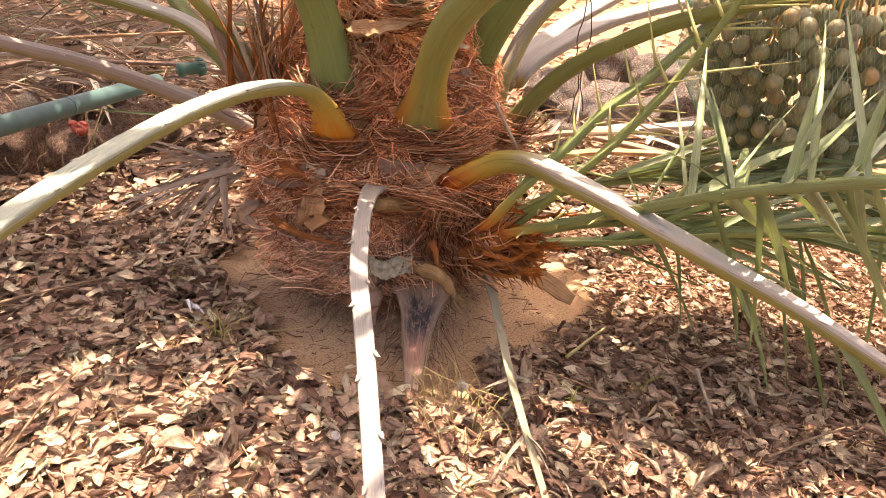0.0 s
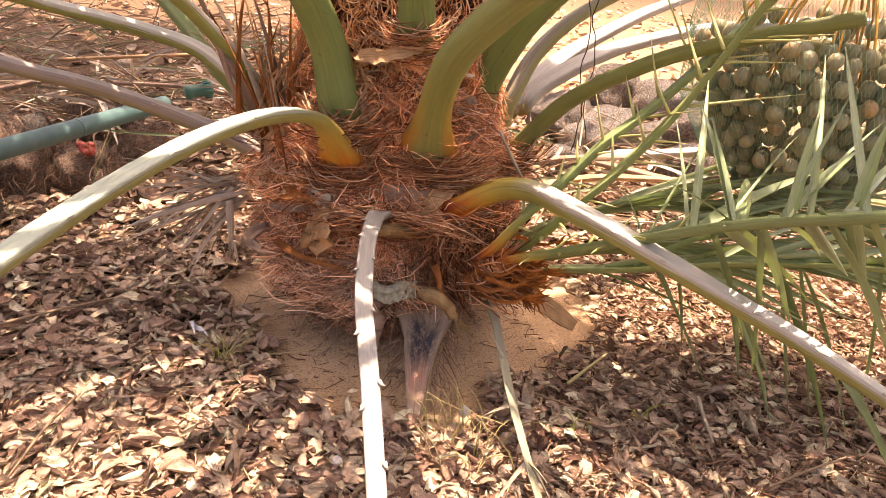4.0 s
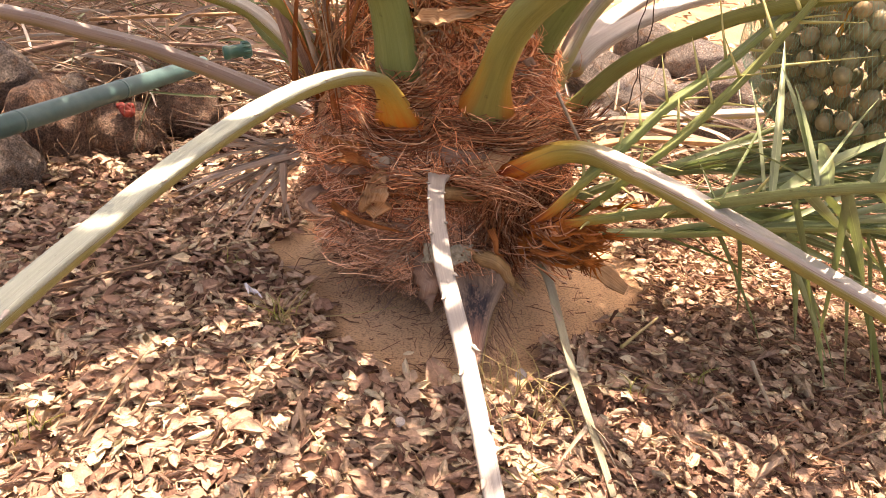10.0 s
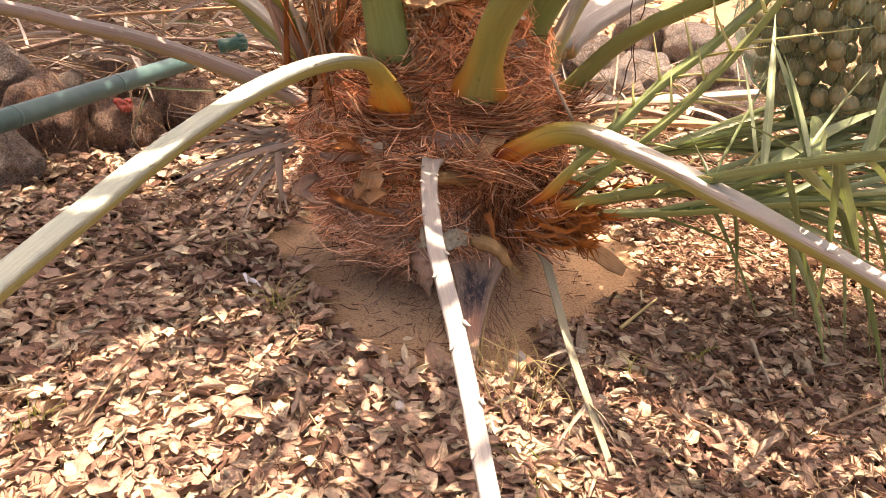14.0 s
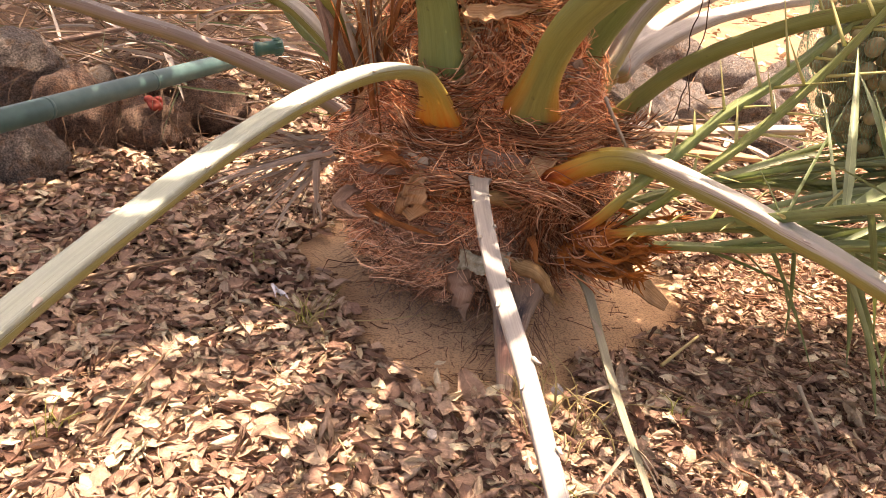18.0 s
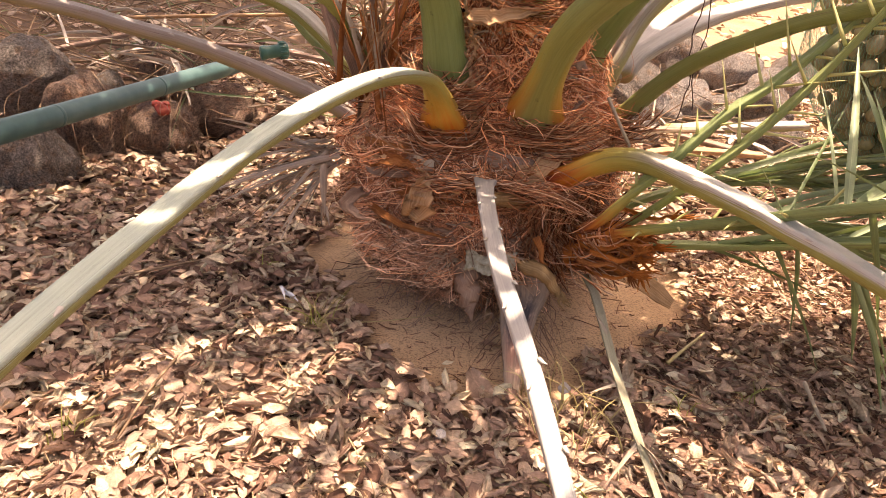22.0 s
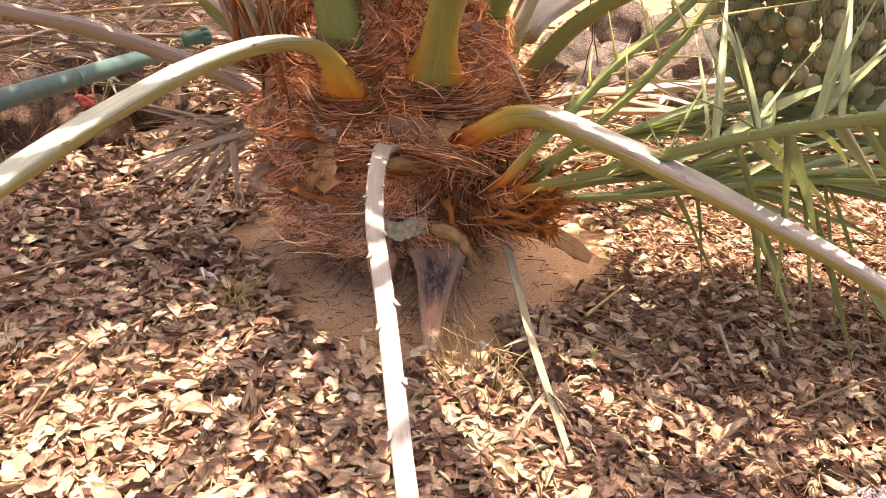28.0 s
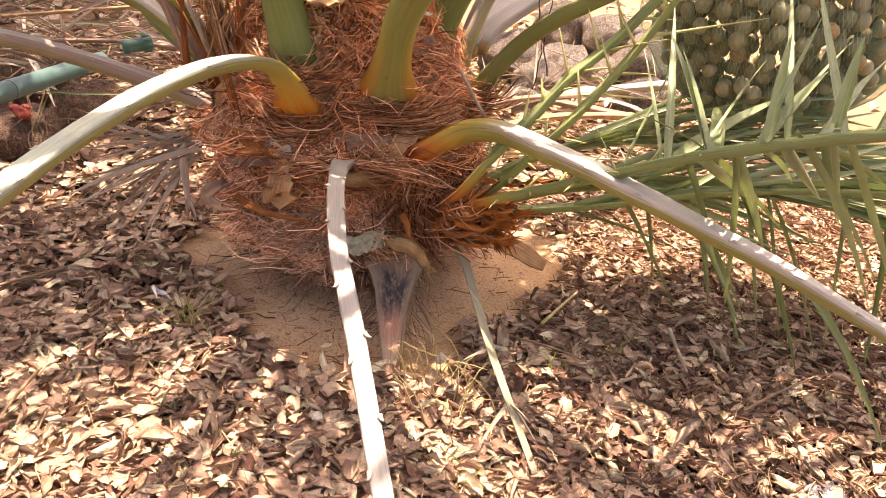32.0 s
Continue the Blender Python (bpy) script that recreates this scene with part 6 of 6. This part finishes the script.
for k, (c, r, mat, label) in enumerate([
    ((-1.045, 0.50, 0.075), (0.125, 0.12, 0.13), ROCK_BROWN, "rounded brown boulder with dappled light, half sunk in soil"),
    ((-0.90, 0.60, 0.030), (0.115, 0.10, 0.085), ROCK_BROWN, "low brown boulder under the pipe"),
    ((-1.075, 0.28, 0.03), (0.105, 0.11, 0.105), ROCK_GREY, "grey-brown boulder at the front of the row"),
    ((-0.80, 0.80, 0.035), (0.105, 0.10, 0.09), ROCK_BROWN, "dark brown boulder near the palm trunk"),
    ((-1.29, 0.66, 0.135), (0.125, 0.13, 0.115), ROCK_GREY, "large grey boulder with pale speckles"),
    ((-1.22, 0.78, 0.0), (0.16, 0.14, 0.12), ROCK_BROWN, "flat brown boulder under a larger one"),
    ((-1.10, 0.76, 0.09), (0.045, 0.045, 0.05), ROCK_GREY, "fist-sized grey stone between boulders"),
    ((-1.02, 1.02, 0.08), (0.14, 0.12, 0.12), ROCK_BROWN, "dark shaded boulder behind the pipe"),
    ((-1.12, 0.78, 0.0), (0.11, 0.10, 0.075), ROCK_BROWN, "brown boulder wedged behind others"),
    ((0.745, 1.55, 0.05), (0.14, 0.13, 0.10), ROCK_PALE, "pale boulder with sunlit top"),
    ((1.09, 2.16, 0.06), (0.15, 0.13, 0.11), ROCK_PALE, "pale boulder in the far row"),
    ((1.052, 1.60, 0.05), (0.13, 0.12, 0.10), ROCK_GREY, "grey boulder with sunlit top"),
    ((0.93, 1.13, 0.04), (0.13, 0.11, 0.095), ROCK_GREY, "grey banded boulder behind green fronds"),
    ((0.61, 1.40, 0.04), (0.10, 0.10, 0.08), ROCK_PALE, "small pale boulder among dry fibre"),
    ((0.53, 1.66, 0.05), (0.16, 0.14, 0.12), ROCK_GREY, "broad grey boulder behind the trunk"),
    ((0.88, 2.3, 0.06), (0.15, 0.14, 0.12), ROCK_GREY, "grey boulder in the far row"),
    ((0.90, 1.62, 0.0), (0.09, 0.08, 0.09), ROCK_PALE, "pale stone between boulders"),
    ((1.22, 1.95, 0.05), (0.12, 0.11, 0.09), ROCK_PALE, "rounded pale boulder in far row"),
    ((1.42, 2.3, 0.05), (0.13, 0.12, 0.09), ROCK_GREY, "rounded grey boulder in far row"),
    ((0.52, 1.18, 0.02), (0.08, 0.08, 0.06), ROCK_PALE, "small pale stone in dry fibre"),
]):
    rock(c, r, mat, label, 100 + k, rz=k * 1.3)

# ---- pipe, coupling and red scrap ----


def build_pipe():
    pipe = thing("irrigation_pipe", "green plastic pipe lying over brown boulders", "pipe")
    a, b = np.array([-0.700, 0.60, 0.229]), np.array([-0.84, -0.11, 0.266])
    d = (b - a) / np.linalg.norm(b - a)
    p = [a - d * 0.06 + (b + d * 0.75 - a + d * 0.06) * u for u in np.linspace(0, 1, 24)]
    v, f, at = sweep(np.array(p), 0.043, 0.043, [(0.5 * math.cos(q * math.pi / 12), 0.5 * math.sin(q * math.pi / 12)) for q in range(24)])
    part("tube", mesh_of("tube", v, f, at), PIPE, pipe)
    for s0, w in ((0.30, 0.0445), (0.62, 0.0443)):
        c = a + d * s0
        v, f, at = sweep(np.array([c - d * 0.004, c - d * 0.003, c + d * 0.003, c + d * 0.004]), [0.0428, w, w, 0.0428], [0.0428, w, w, 0.0428], [(0.5 * math.cos(q * math.pi / 12), 0.5 * math.sin(q * math.pi / 12)) for q in range(24)])
        part("scratch_ring", mesh_of("scratch_ring", v, f, at), PIPE, pipe)
    cp = thing("pipe_coupling", "dark green ribbed pipe coupling among dry leaves", "pipe fitting")
    c, d = np.array([-0.60, 0.68, 0.265]), np.array([0.8, 0.45, 0.12])
    d /= np.linalg.norm(d)
    ring = [(0.5 * math.cos(q * math.pi / 10), 0.5 * math.sin(q * math.pi / 10)) for q in range(20)]
    prof = [0.034, 0.038, 0.038, 0.034, 0.034, 0.042, 0.042, 0.036]
    pos = [-0.036, -0.032, -0.022, -0.02, 0.013, 0.015, 0.034, 0.038]
    v, f, at = sweep(np.array([c + d * x for x in pos]), prof, prof, ring)
    part("body", mesh_of("body", v, f, at), FITTING, cp)
    for q in range(10):
        o = np.array([math.cos(q * 0.628), math.sin(q * 0.628)])
        t, sd, up = frames(np.array([c, c + d]), (0, 0, 1))
        m = c + (sd[0] * o[0] + up[0] * o[1]) * 0.021
        v, f, at = sweep(np.array([m + d * 0.015, m + d * 0.033]), 0.007, 0.006, ROUND)
        part("grip_rib", mesh_of("grip_rib", v, f, at), FITTING, cp)


build_pipe()


def build_scrap():
    rng = np.random.default_rng(81)
    red = thing("red_scrap", "crumpled bright red plastic scrap between boulders", "plastic scrap", at=(-0.868, 0.556, 0.112))
    for k, (o, r) in enumerate((((0.005, -0.006, 0.0), 0.020), ((-0.013, 0.0, 0.010), 0.011), ((0.011, 0.003, 0.010), 0.010))):
        bm = bmesh.new()
        bmesh.ops.create_icosphere(bm, subdivisions=3, radius=r)
        for v in bm.verts:
            q = v.co * 48 + Vector((k * 3, 0, 0))
            v.co *= 0.95 + 0.6 * noise.noise(q) + 0.22 * abs(noise.noise(q * 2.6))
            v.co.z *= 0.8
            v.co += Vector(o)
        me = bpy.data.meshes.new("lobe")
        bm.to_mesh(me)
        bm.free()
        me.polygons.foreach_set("use_smooth", [True] * len(me.polygons))
        part("lobe", me, RED, red)
    # clear plastic bit
    bag = thing("plastic_bit", "small crumpled clear plastic bit on dead leaves", "plastic litter", at=(-0.344, -0.153, 0.012))
    for k in range(3):
        v, f, at = blade_arrays((0.008 * k - 0.018, 0.02 - 0.01 * k, 0.014), (0.012 * k + 0.004, -0.022, 0.013), 0.008, 0.12, rng, roll=0.9 * k)
        part("fold", mesh_of("fold", v, f, at), CLEAR, bag)


build_scrap()


def build_film():
    """A crumpled sheet of cloudy film, half buried in the leaves."""
    n = 16
    v = []
    for i in range(n):
        for j in range(n):
            g, h = i / (n - 1) - 0.5, j / (n - 1) - 0.5
            w = noise.noise(Vector((g * 6, h * 6, 3.1))) * 0.012 + noise.noise(Vector((g * 15, h * 13, 8.0))) * 0.006
            v.append((g * 0.075 + w * 0.5, h * 0.065 + w * 0.3, 0.012 + abs(w) * 1.4))
    f = [(i * n + j, (i + 1) * n + j, (i + 1) * n + j + 1, i * n + j + 1) for i in range(n - 1) for j in range(n - 1)]
    ob = part("plastic_film", mesh_of("plastic_film", v, f, smooth=False), FILM)
    ob.location = (0.675, -0.612, float(ground_z(0.675, -0.612)) + 0.012)
    ob.scale = (0.75, 0.75, 0.75)
    ob.modifiers.new("thickness", "SOLIDIFY").thickness = 0.0006
    tagged(ob, "crumpled grey plastic film half buried in dead leaves", "plastic litter")


build_film()

# ---- dry debris behind the pipe and by the far rocks ----


def build_debris():
    rng = np.random.default_rng(91)
    heap, sticks, greens = Heap(), Heap(), Heap()
    for i in range(950):
        left = i < 720
        if 400 <= i < 720:
            a = np.array([rng.uniform(-2.6, 0.2), rng.uniform(1.3, 3.6), 0])
        elif left:
            a = np.array([rng.uniform(-1.9, -0.35), rng.uniform(0.62, 2.1), 0])
        else:
            a = np.array([rng.uniform(0.25, 1.2), rng.uniform(0.35, 1.7), 0])
        a[2] = rng.uniform(0.0, 0.16 if left else 0.06) + (0.06 if left else 0.0)
        q, ln = rng.uniform(0, 6.28), rng.uniform(0.12, 0.40)
        b = a + np.array([math.cos(q), 0.6 * math.sin(q), rng.normal(0.0, 0.28)]) * ln
        b[2] = max(b[2], 0.01)
        if i % 3:
            (greens if i % 5 == 1 else heap).add(*blade_arrays(a, b, rng.uniform(0.004, 0.011), rng.uniform(-0.05, 0.1), rng, n=6, roll=rng.normal(0, 0.8)))
        else:
            sticks.add(*tube(curve([a, (a + b) / 2 + rng.normal(0, 0.015, 3), b], 5), np.linspace(0.003, 0.0012, 5), 4))
    for name, hp, mat, label in (("dry_leaflet_heap", heap, DRY_MASS, "heap of dry grey-brown palm leaflets behind the pipe"), ("green_leaflet_heap", greens, LEAF_MASS, "fading green palm leaflets among the debris"), ("twig_heap", sticks, TWIG, "thin brown twigs tangled in dry leaflets")):
        ob = tagged(new(name, hp.mesh(name)), label, "plant debris", kind="stuff")
        ob.data.materials.append(mat)
    for label, ctrl, w, mat in (
        ("dry brown palm stalk lying behind the boulders", [(-1.45, 0.88, 0.11), (-1.30, 0.95, 0.15), (-1.15, 1.02, 0.19)], 0.035, BOOT),
        ("long pale dry palm stalk lying across the debris", [(-1.25, 1.2, 0.20), (-1.0, 1.25, 0.225), (-0.70, 1.32, 0.25)], 0.022, HUSK),
        ("brown dry stalk behind the trunk", [(-0.95, 0.95, 0.20), (-0.7, 0.9, 0.22), (-0.42, 0.7, 0.25)], 0.024, BOOT),
        ("grey dry palm stalk lying on pale stones", [(0.56, 1.02, 0.085), (0.75, 1.0, 0.115), (0.98, 1.0, 0.15)], 0.05, P_GREY),
        ("brown dry palm stalk under green fronds", [(0.55, 0.84, 0.12), (0.72, 0.76, 0.115), (0.90, 0.68, 0.11)], 0.035, BOOT),
        ("tan dry palm stalk beside the trunk", [(0.30, 0.5, 0.13), (0.5, 0.62, 0.14), (0.76, 0.70, 0.13)], 0.03, HUSK),
        ("split dry stalk on the far litter", [(0.25, 0.75, 0.10), (0.45, 0.85, 0.12), (0.7, 0.9, 0.13)], 0.028, BOOT)):
        p = curve(ctrl, 14)
        v, f, at = sweep(p, w, w * 0.6, STALK, (0, 0, 1), 0.04, len(label))
        tagged(part("dry_stalk", mesh_of("dry_stalk", v, f, at), mat), label, "dry palm stalk", "fallen dry stalks")
    draped = Heap()
    for _ in range(60):  # thin dry stems draped over the boulders
        a = np.array([rng.uniform(-1.2, -0.66), rng.uniform(0.30, 0.75), rng.uniform(0.05, 0.2)])
        b = a + np.array([rng.normal(0.03, 0.06), rng.uniform(-0.16, -0.03), 0])
        b[2] = rng.uniform(0.01, 0.06)
        draped.add(*tube(curve([a, (a + b) / 2 + [rng.normal(0, 0.02), -0.03, 0.04], b], 8), np.linspace(0.0010, 0.0005, 8), 3))
    tagged(new("dry_stem_tangle", draped.mesh("dry_stem_tangle")), "thin dry stems draped over the brown boulders", "plant debris", kind="stuff").data.materials.append(TWIG)
    for k in range(60):  # loose dry leaflets that can be told apart
        left = k < 40
        a = np.array([rng.uniform(-1.3, -0.4), rng.uniform(0.78, 1.4), rng.uniform(0.12, 0.24)]) if left else np.array([rng.uniform(0.3, 1.0), rng.uniform(0.4, 1.2), rng.uniform(0.04, 0.12)])
        q, ln = rng.uniform(0, 6.28), rng.uniform(0.15, 0.4)
        b = a + np.array([math.cos(q), 0.4 * math.sin(q), rng.normal(0, 0.2)]) * ln
        b[2] = max(b[2], 0.01)
        v, f, at = blade_arrays(a, b, rng.uniform(0.010, 0.020), 0.05, rng, roll=rng.normal(0, 0.7))
        tagged(part("fallen_leaflet", mesh_of("fallen_leaflet", v, f, at), DRY_LEAFLET), "loose dry palm leaflet lying on debris", "palm leaflet", "fallen dry leaflets")


build_debris()

# ---- bunch of unripe dates in its net ----


def net_r(z):
    return np.interp(z, [0.335, 0.36, 0.42, 0.52, 0.62, 0.72, 0.85, 1.0], [0.05, 0.11, 0.185, 0.235, 0.24, 0.22, 0.13, 0.05])


def build_dates():
    rng = np.random.default_rng(101)
    cx, cy = 0.745, 0.0
    bunch = thing("date_bunch", "hanging bunch of round unripe green-brown dates on orange strands", "fruit bunch", at=(cx, cy, 0.95))
    bm = bmesh.new()
    bmesh.ops.create_icosphere(bm, subdivisions=2, radius=0.0138)
    for v in bm.verts:
        v.co.z *= 1.15
    me = bpy.data.meshes.new("date")
    bm.to_mesh(me)
    bm.free()
    me.polygons.foreach_set("use_smooth", [True] * len(me.polygons))
    spots = []
    tries = 0
    while len(spots) < 300 and tries < 26000:
        tries += 1
        z = rng.uniform(0.365, 0.63)
        r = float(net_r(z)) * math.sqrt(rng.uniform(0.5, 0.97)) - 0.008
        a = rng.uniform(-3.3, 0.3)
        c = np.array([r * math.cos(a), r * math.sin(a) * 0.85, z - 0.95])
        if all(np.linalg.norm(c - q) > 0.0242 for q in spots):
            spots.append(c)
    for c in spots:
        o = part("date", me, DATE, bunch)
        o.location = c
        o.rotation_euler = rng.uniform(-0.6, 0.6, 3)
        o.scale = (rng.uniform(0.88, 1.12),) * 3
    inner = Heap()
    ball = [tuple(v.co) for v in me.vertices]
    faces = [tuple(q.vertices) for q in me.polygons]
    for _ in range(260):  # fruit deeper in the bunch
        z = rng.uniform(0.38, 0.66)
        r, a = float(net_r(z)) * math.sqrt(rng.uniform(0.02, 0.5)), rng.uniform(0, 6.28)
        inner.add(np.array(ball) + [r * math.cos(a), r * math.sin(a) * 0.85, z - 0.95], faces)
    part("inner_fruit", inner.mesh("inner_fruit"), DATE, bunch, "green-brown dates deep in the bunch")["kind"] = "stuff"
    for k in range(40):
        e = spots[int(rng.integers(len(spots)))]
        mid = np.array([e[0] * 0.75, e[1] * 0.75, -0.28])
        v, f, at = tube(curve([(0, 0, 0.1), mid * [0.4, 0.4, 0.6], mid, e], 12), np.linspace(0.004, 0.002, 12), 5)
        part("strand", mesh_of("strand", v, f, at), STRAND, bunch, "orange fruit strand" if k == 0 else "")
    n_up, n_round = 60, 208
    zs = np.linspace(0.335, 1.0, n_up)

    def at_net(i, j):
        z, a = zs[i], 2 * math.pi * j / n_round
        r = net_r(z) * (1 + 0.05 * math.sin(5 * a + 9 * z) + 0.03 * math.sin(11 * a - 15 * z))
        return (cx + r * math.cos(a), cy + r * 0.85 * math.sin(a), z)

    net = thing("fruit_net", "fine green mesh net drawn over the date bunch", "net", at=(cx, cy, 0.335))
    for panel in range(4):
        heap = Heap()
        for sg in (-1, 1):
            for j in range(panel * n_round // 4, (panel + 1) * n_round // 4):
                heap.add(*tube(np.array([at_net(i, j + sg * i * 0.5) for i in range(n_up)]), 0.00028, 3))
        me = heap.mesh("net_panel")
        me.transform(Matrix.Translation((-cx, -cy, -0.335)))
        part("net_panel", me, NET, net)
    v, f, at = tube(curve([(0.04 * math.cos(q), 0.036 * math.sin(q), 0.655) for q in np.linspace(0, 6.0, 12)], 30), 0.003, 5)
    part("drawstring", mesh_of("drawstring", v, f, at), NET, net)
    # bunched net cloth above
    v, f, at = tube(curve([(cx, cy, 0.97), (cx - 0.01, cy, 1.05), (cx - 0.1, cy + 0.02, 1.18), (0.2, 0.08, 1.0)], 14), np.linspace(0.02, 0.03, 14), 8)
    part("fruit_stalk", mesh_of("fruit_stalk", v - np.array([cx, cy, 0.95]), f, at), P_OLIVE, bunch)


build_dates()

# ---- small things on the ground ----


def tuft(x, y, count, height, mat, label, seed, spread=0.02, name="grass_tuft", lean=0.5):
    rng = np.random.default_rng(seed)
    t = thing(name, label, "grass", "grass tufts", at=(x, y, float(ground_z(x, y))))
    for _ in range(count):
        a = rng.uniform(0, 6.28)
        h = height * rng.uniform(0.5, 1.1)
        d = np.array([math.cos(a), math.sin(a), 0]) * h * lean * rng.uniform(0.3, 1.2)
        p0 = np.array([rng.normal(0, spread / 2), rng.normal(0, spread / 2), 0])
        v, f, at = tube(curve([p0, p0 + d * 0.3 + [0, 0, h * 0.6], p0 + d + [0, 0, h * rng.uniform(0.6, 1.0)]], 6), np.linspace(0.0017, 0.0004, 6), 3)
        part("blade", mesh_of("blade", v, f, at), mat, t)


tuft(-0.271, -0.238, 16, 0.09, STRAW, "small yellow-green grass tuft in dead leaves", 1, lean=1.0)
tuft(-0.255, -0.232, 7, 0.08, GRASS, "few green grass blades beside the yellow tuft", 2, lean=1.0)
tuft(-0.411, -0.023, 9, 0.05, GRASS, "small green seedling tuft", 3, lean=0.8)
tuft(0.141, -0.372, 26, 0.11, STRAW, "straw-yellow dry grass tuft by the sheath", 4, 0.09, lean=0.8)
tuft(0.175, -0.43, 14, 0.10, STRAW, "straw-yellow dry grass tuft beside thin stalk", 5, 0.07, lean=0.9)
tuft(0.345, -0.348, 6, 0.07, GRASS, "thin green grass shoots in litter", 6, lean=0.7)
tuft(0.465, -0.288, 6, 0.07, GRASS, "thin green grass shoots under the fronds", 7, lean=0.8)
tuft(0.174, -0.590, 14, 0.06, GRASS, "low green grass tuft", 8, 0.04, lean=0.9)
tuft(-0.536, -0.552, 10, 0.08, GRASS, "faint green grass tuft in litter", 9, 0.03)


def ground_stick(a, b, r, label, mat=TWIG):
    a, b = np.array(a), np.array(b)
    rng = np.random.default_rng(int(abs(a[0]) * 1000))
    v, f, at = tube(curve([a, (a + b) / 2 + rng.normal(0, 0.004, 3), b], 8), np.linspace(r, r * 0.6, 8), 6)
    tagged(part("stick", mesh_of("stick", v, f, at), mat), label, "stick", "sticks on the litter")


ground_stick((-0.449, -0.398, 0.036), (-0.457, -0.575, 0.030), 0.0026, "short brown stick lying on pale leaves")
ground_stick((-0.70, -0.205, 0.022), (-0.53, -0.06, 0.022), 0.003, "long thin brown stick on litter")
ground_stick((0.343, -0.218, 0.020), (0.433, -0.104, 0.020), 0.0038, "straight tan stick on dark chips", STRAW)
ground_stick((0.574, -0.23, 0.022), (0.562, -0.356, 0.022), 0.0038, "pale split stick on litter", STUMP)
ground_stick((-0.257, -0.215, 0.012), (-0.063, -0.159, 0.024), 0.0011, "long dry grass stem on the sand", STRAW)
ground_stick((0.62, -0.45, 0.022), (0.78, -0.36, 0.02), 0.0028, "thin brown stick under green leaflets")
ground_stick((0.28, -0.26, 0.02), (0.40, -0.33, 0.02), 0.0022, "thin dark stem on chips")
ground_stick((-0.06, -0.335, 0.02), (-0.13, -0.305, 0.02), 0.002, "short dark stem at the sand's edge")
rock((-0.033, -0.466, 0.012), (0.008, 0.010, 0.007), PEBBLE, "pale grey pebble in leaves", 201, "pebble")
rock((0.157, -0.32, 0.014), (0.010, 0.010, 0.010), PEBBLE, "small seed-like pebble by the sheath", 202, "pebble")


def flat_leaf(x, y, size, yaw, label, seed, z=0.024):
    rng = np.random.default_rng(seed)
    ob = part("large_dead_leaf", mesh_of("large_dead_leaf", leaf_shapes(1, rng, size, 0.0)[0], LEAF_FACES, {"around": LEAF_ACROSS, "along": LEAF_ALONG}), LITTER_ONE)
    ob.matrix_basis = Matrix.LocRotScale((x, y, float(ground_z(x, y)) + z), Euler((0.1, -0.1, yaw)), None)
    tagged(ob, label, "dead leaf", "large dead leaves")


flat_leaf(-0.496, -0.362, 0.062, 2.6, "large tan dead leaf lying flat", 1)
flat_leaf(0.097, -0.483, 0.06, 1.0, "pale broad dead leaf", 2)
flat_leaf(-0.035, -0.276, 0.035, 0.4, "small brown leaf alone on the sand", 3, 0.012)
flat_leaf(0.02, -0.33, 0.06, 2.0, "tan leaf beside the dry sheath", 4, 0.014)
flat_leaf(-0.10, -0.33, 0.05, 0.2, "brown leaf at the edge of the sand", 5, 0.014)
flat_leaf(-0.05, -0.50, 0.055, 0.9, "pale cream dead leaf", 6)


def build_wire():
    rng = np.random.default_rng(111)
    wire = thing("dark_wire", "two twisted dark strings hanging behind the petioles", "string", at=(0.32, 0.05, 0.68))
    for k in (0, 1):
        q = []
        for u in np.linspace(0, 1, 26):
            w = 0.006 * math.sin(17 * u + 3.1 * k) + (0.012 * k - 0.006) * min(1, u * 3)
            q.append((0.02 * u + w + rng.normal(0, 0.0015), rng.normal(0, 0.0015), 0.12 - 0.43 * u * (1 - 0.06 * k)))
        v, f, at = tube(np.array(q), 0.0011, 5)
        part("string", mesh_of("string", v, f, at), WIRE, wire)


build_wire()

# ---- shade tree beyond the picture's edge, which drops the litter and dapples the light ----


def build_tree():
    rng = np.random.default_rng(121)
    tree = thing("shade_tree", "spreading tree with thin leafy crown over the palm", "tree", at=(-3.0, 2.4, 0))
    p = curve([(0, 0, -0.05), (0.05, 0, 0.9), (0.2, -0.1, 1.8), (0.5, -0.2, 2.6)], 16)
    v, f, at = tube(p, np.linspace(0.14, 0.07, 16), 12)
    part("trunk", mesh_of("trunk", v, f, at), BOOT, tree)
    ends = []
    for k in range(16):
        e = np.array([rng.uniform(0.4, 3.3), rng.uniform(-1.0, 2.4), rng.uniform(3.0, 3.9)])
        q = curve([p[-1 - k % 4], (p[-1] + e) / 2 + [0, 0, 0.2], e], 12)
        v, f, at = tube(q, np.linspace(0.05, 0.012, 12), 7)
        part("limb", mesh_of("limb", v, f, at), BOOT, tree)
        ends += [q[j] for j in (6, 8, 10, 11)]
    ends = np.array(ends)
    count = 4600
    c = ends[rng.integers(len(ends), size=count)] + rng.normal(0, 1, (count, 3)) * [0.33, 0.33, 0.2]
    sh = turned(leaf_shapes(count, rng, 0.10, 0.0), rng.uniform(0, 6.28, count), rng.normal(0, 0.5, count), rng.normal(0, 0.5, count)) + c[:, None]
    part("crown", join_leaves("crown", [sh], LEAF_MASS), LEAF_MASS, tree)["kind"] = "stuff"


build_tree()
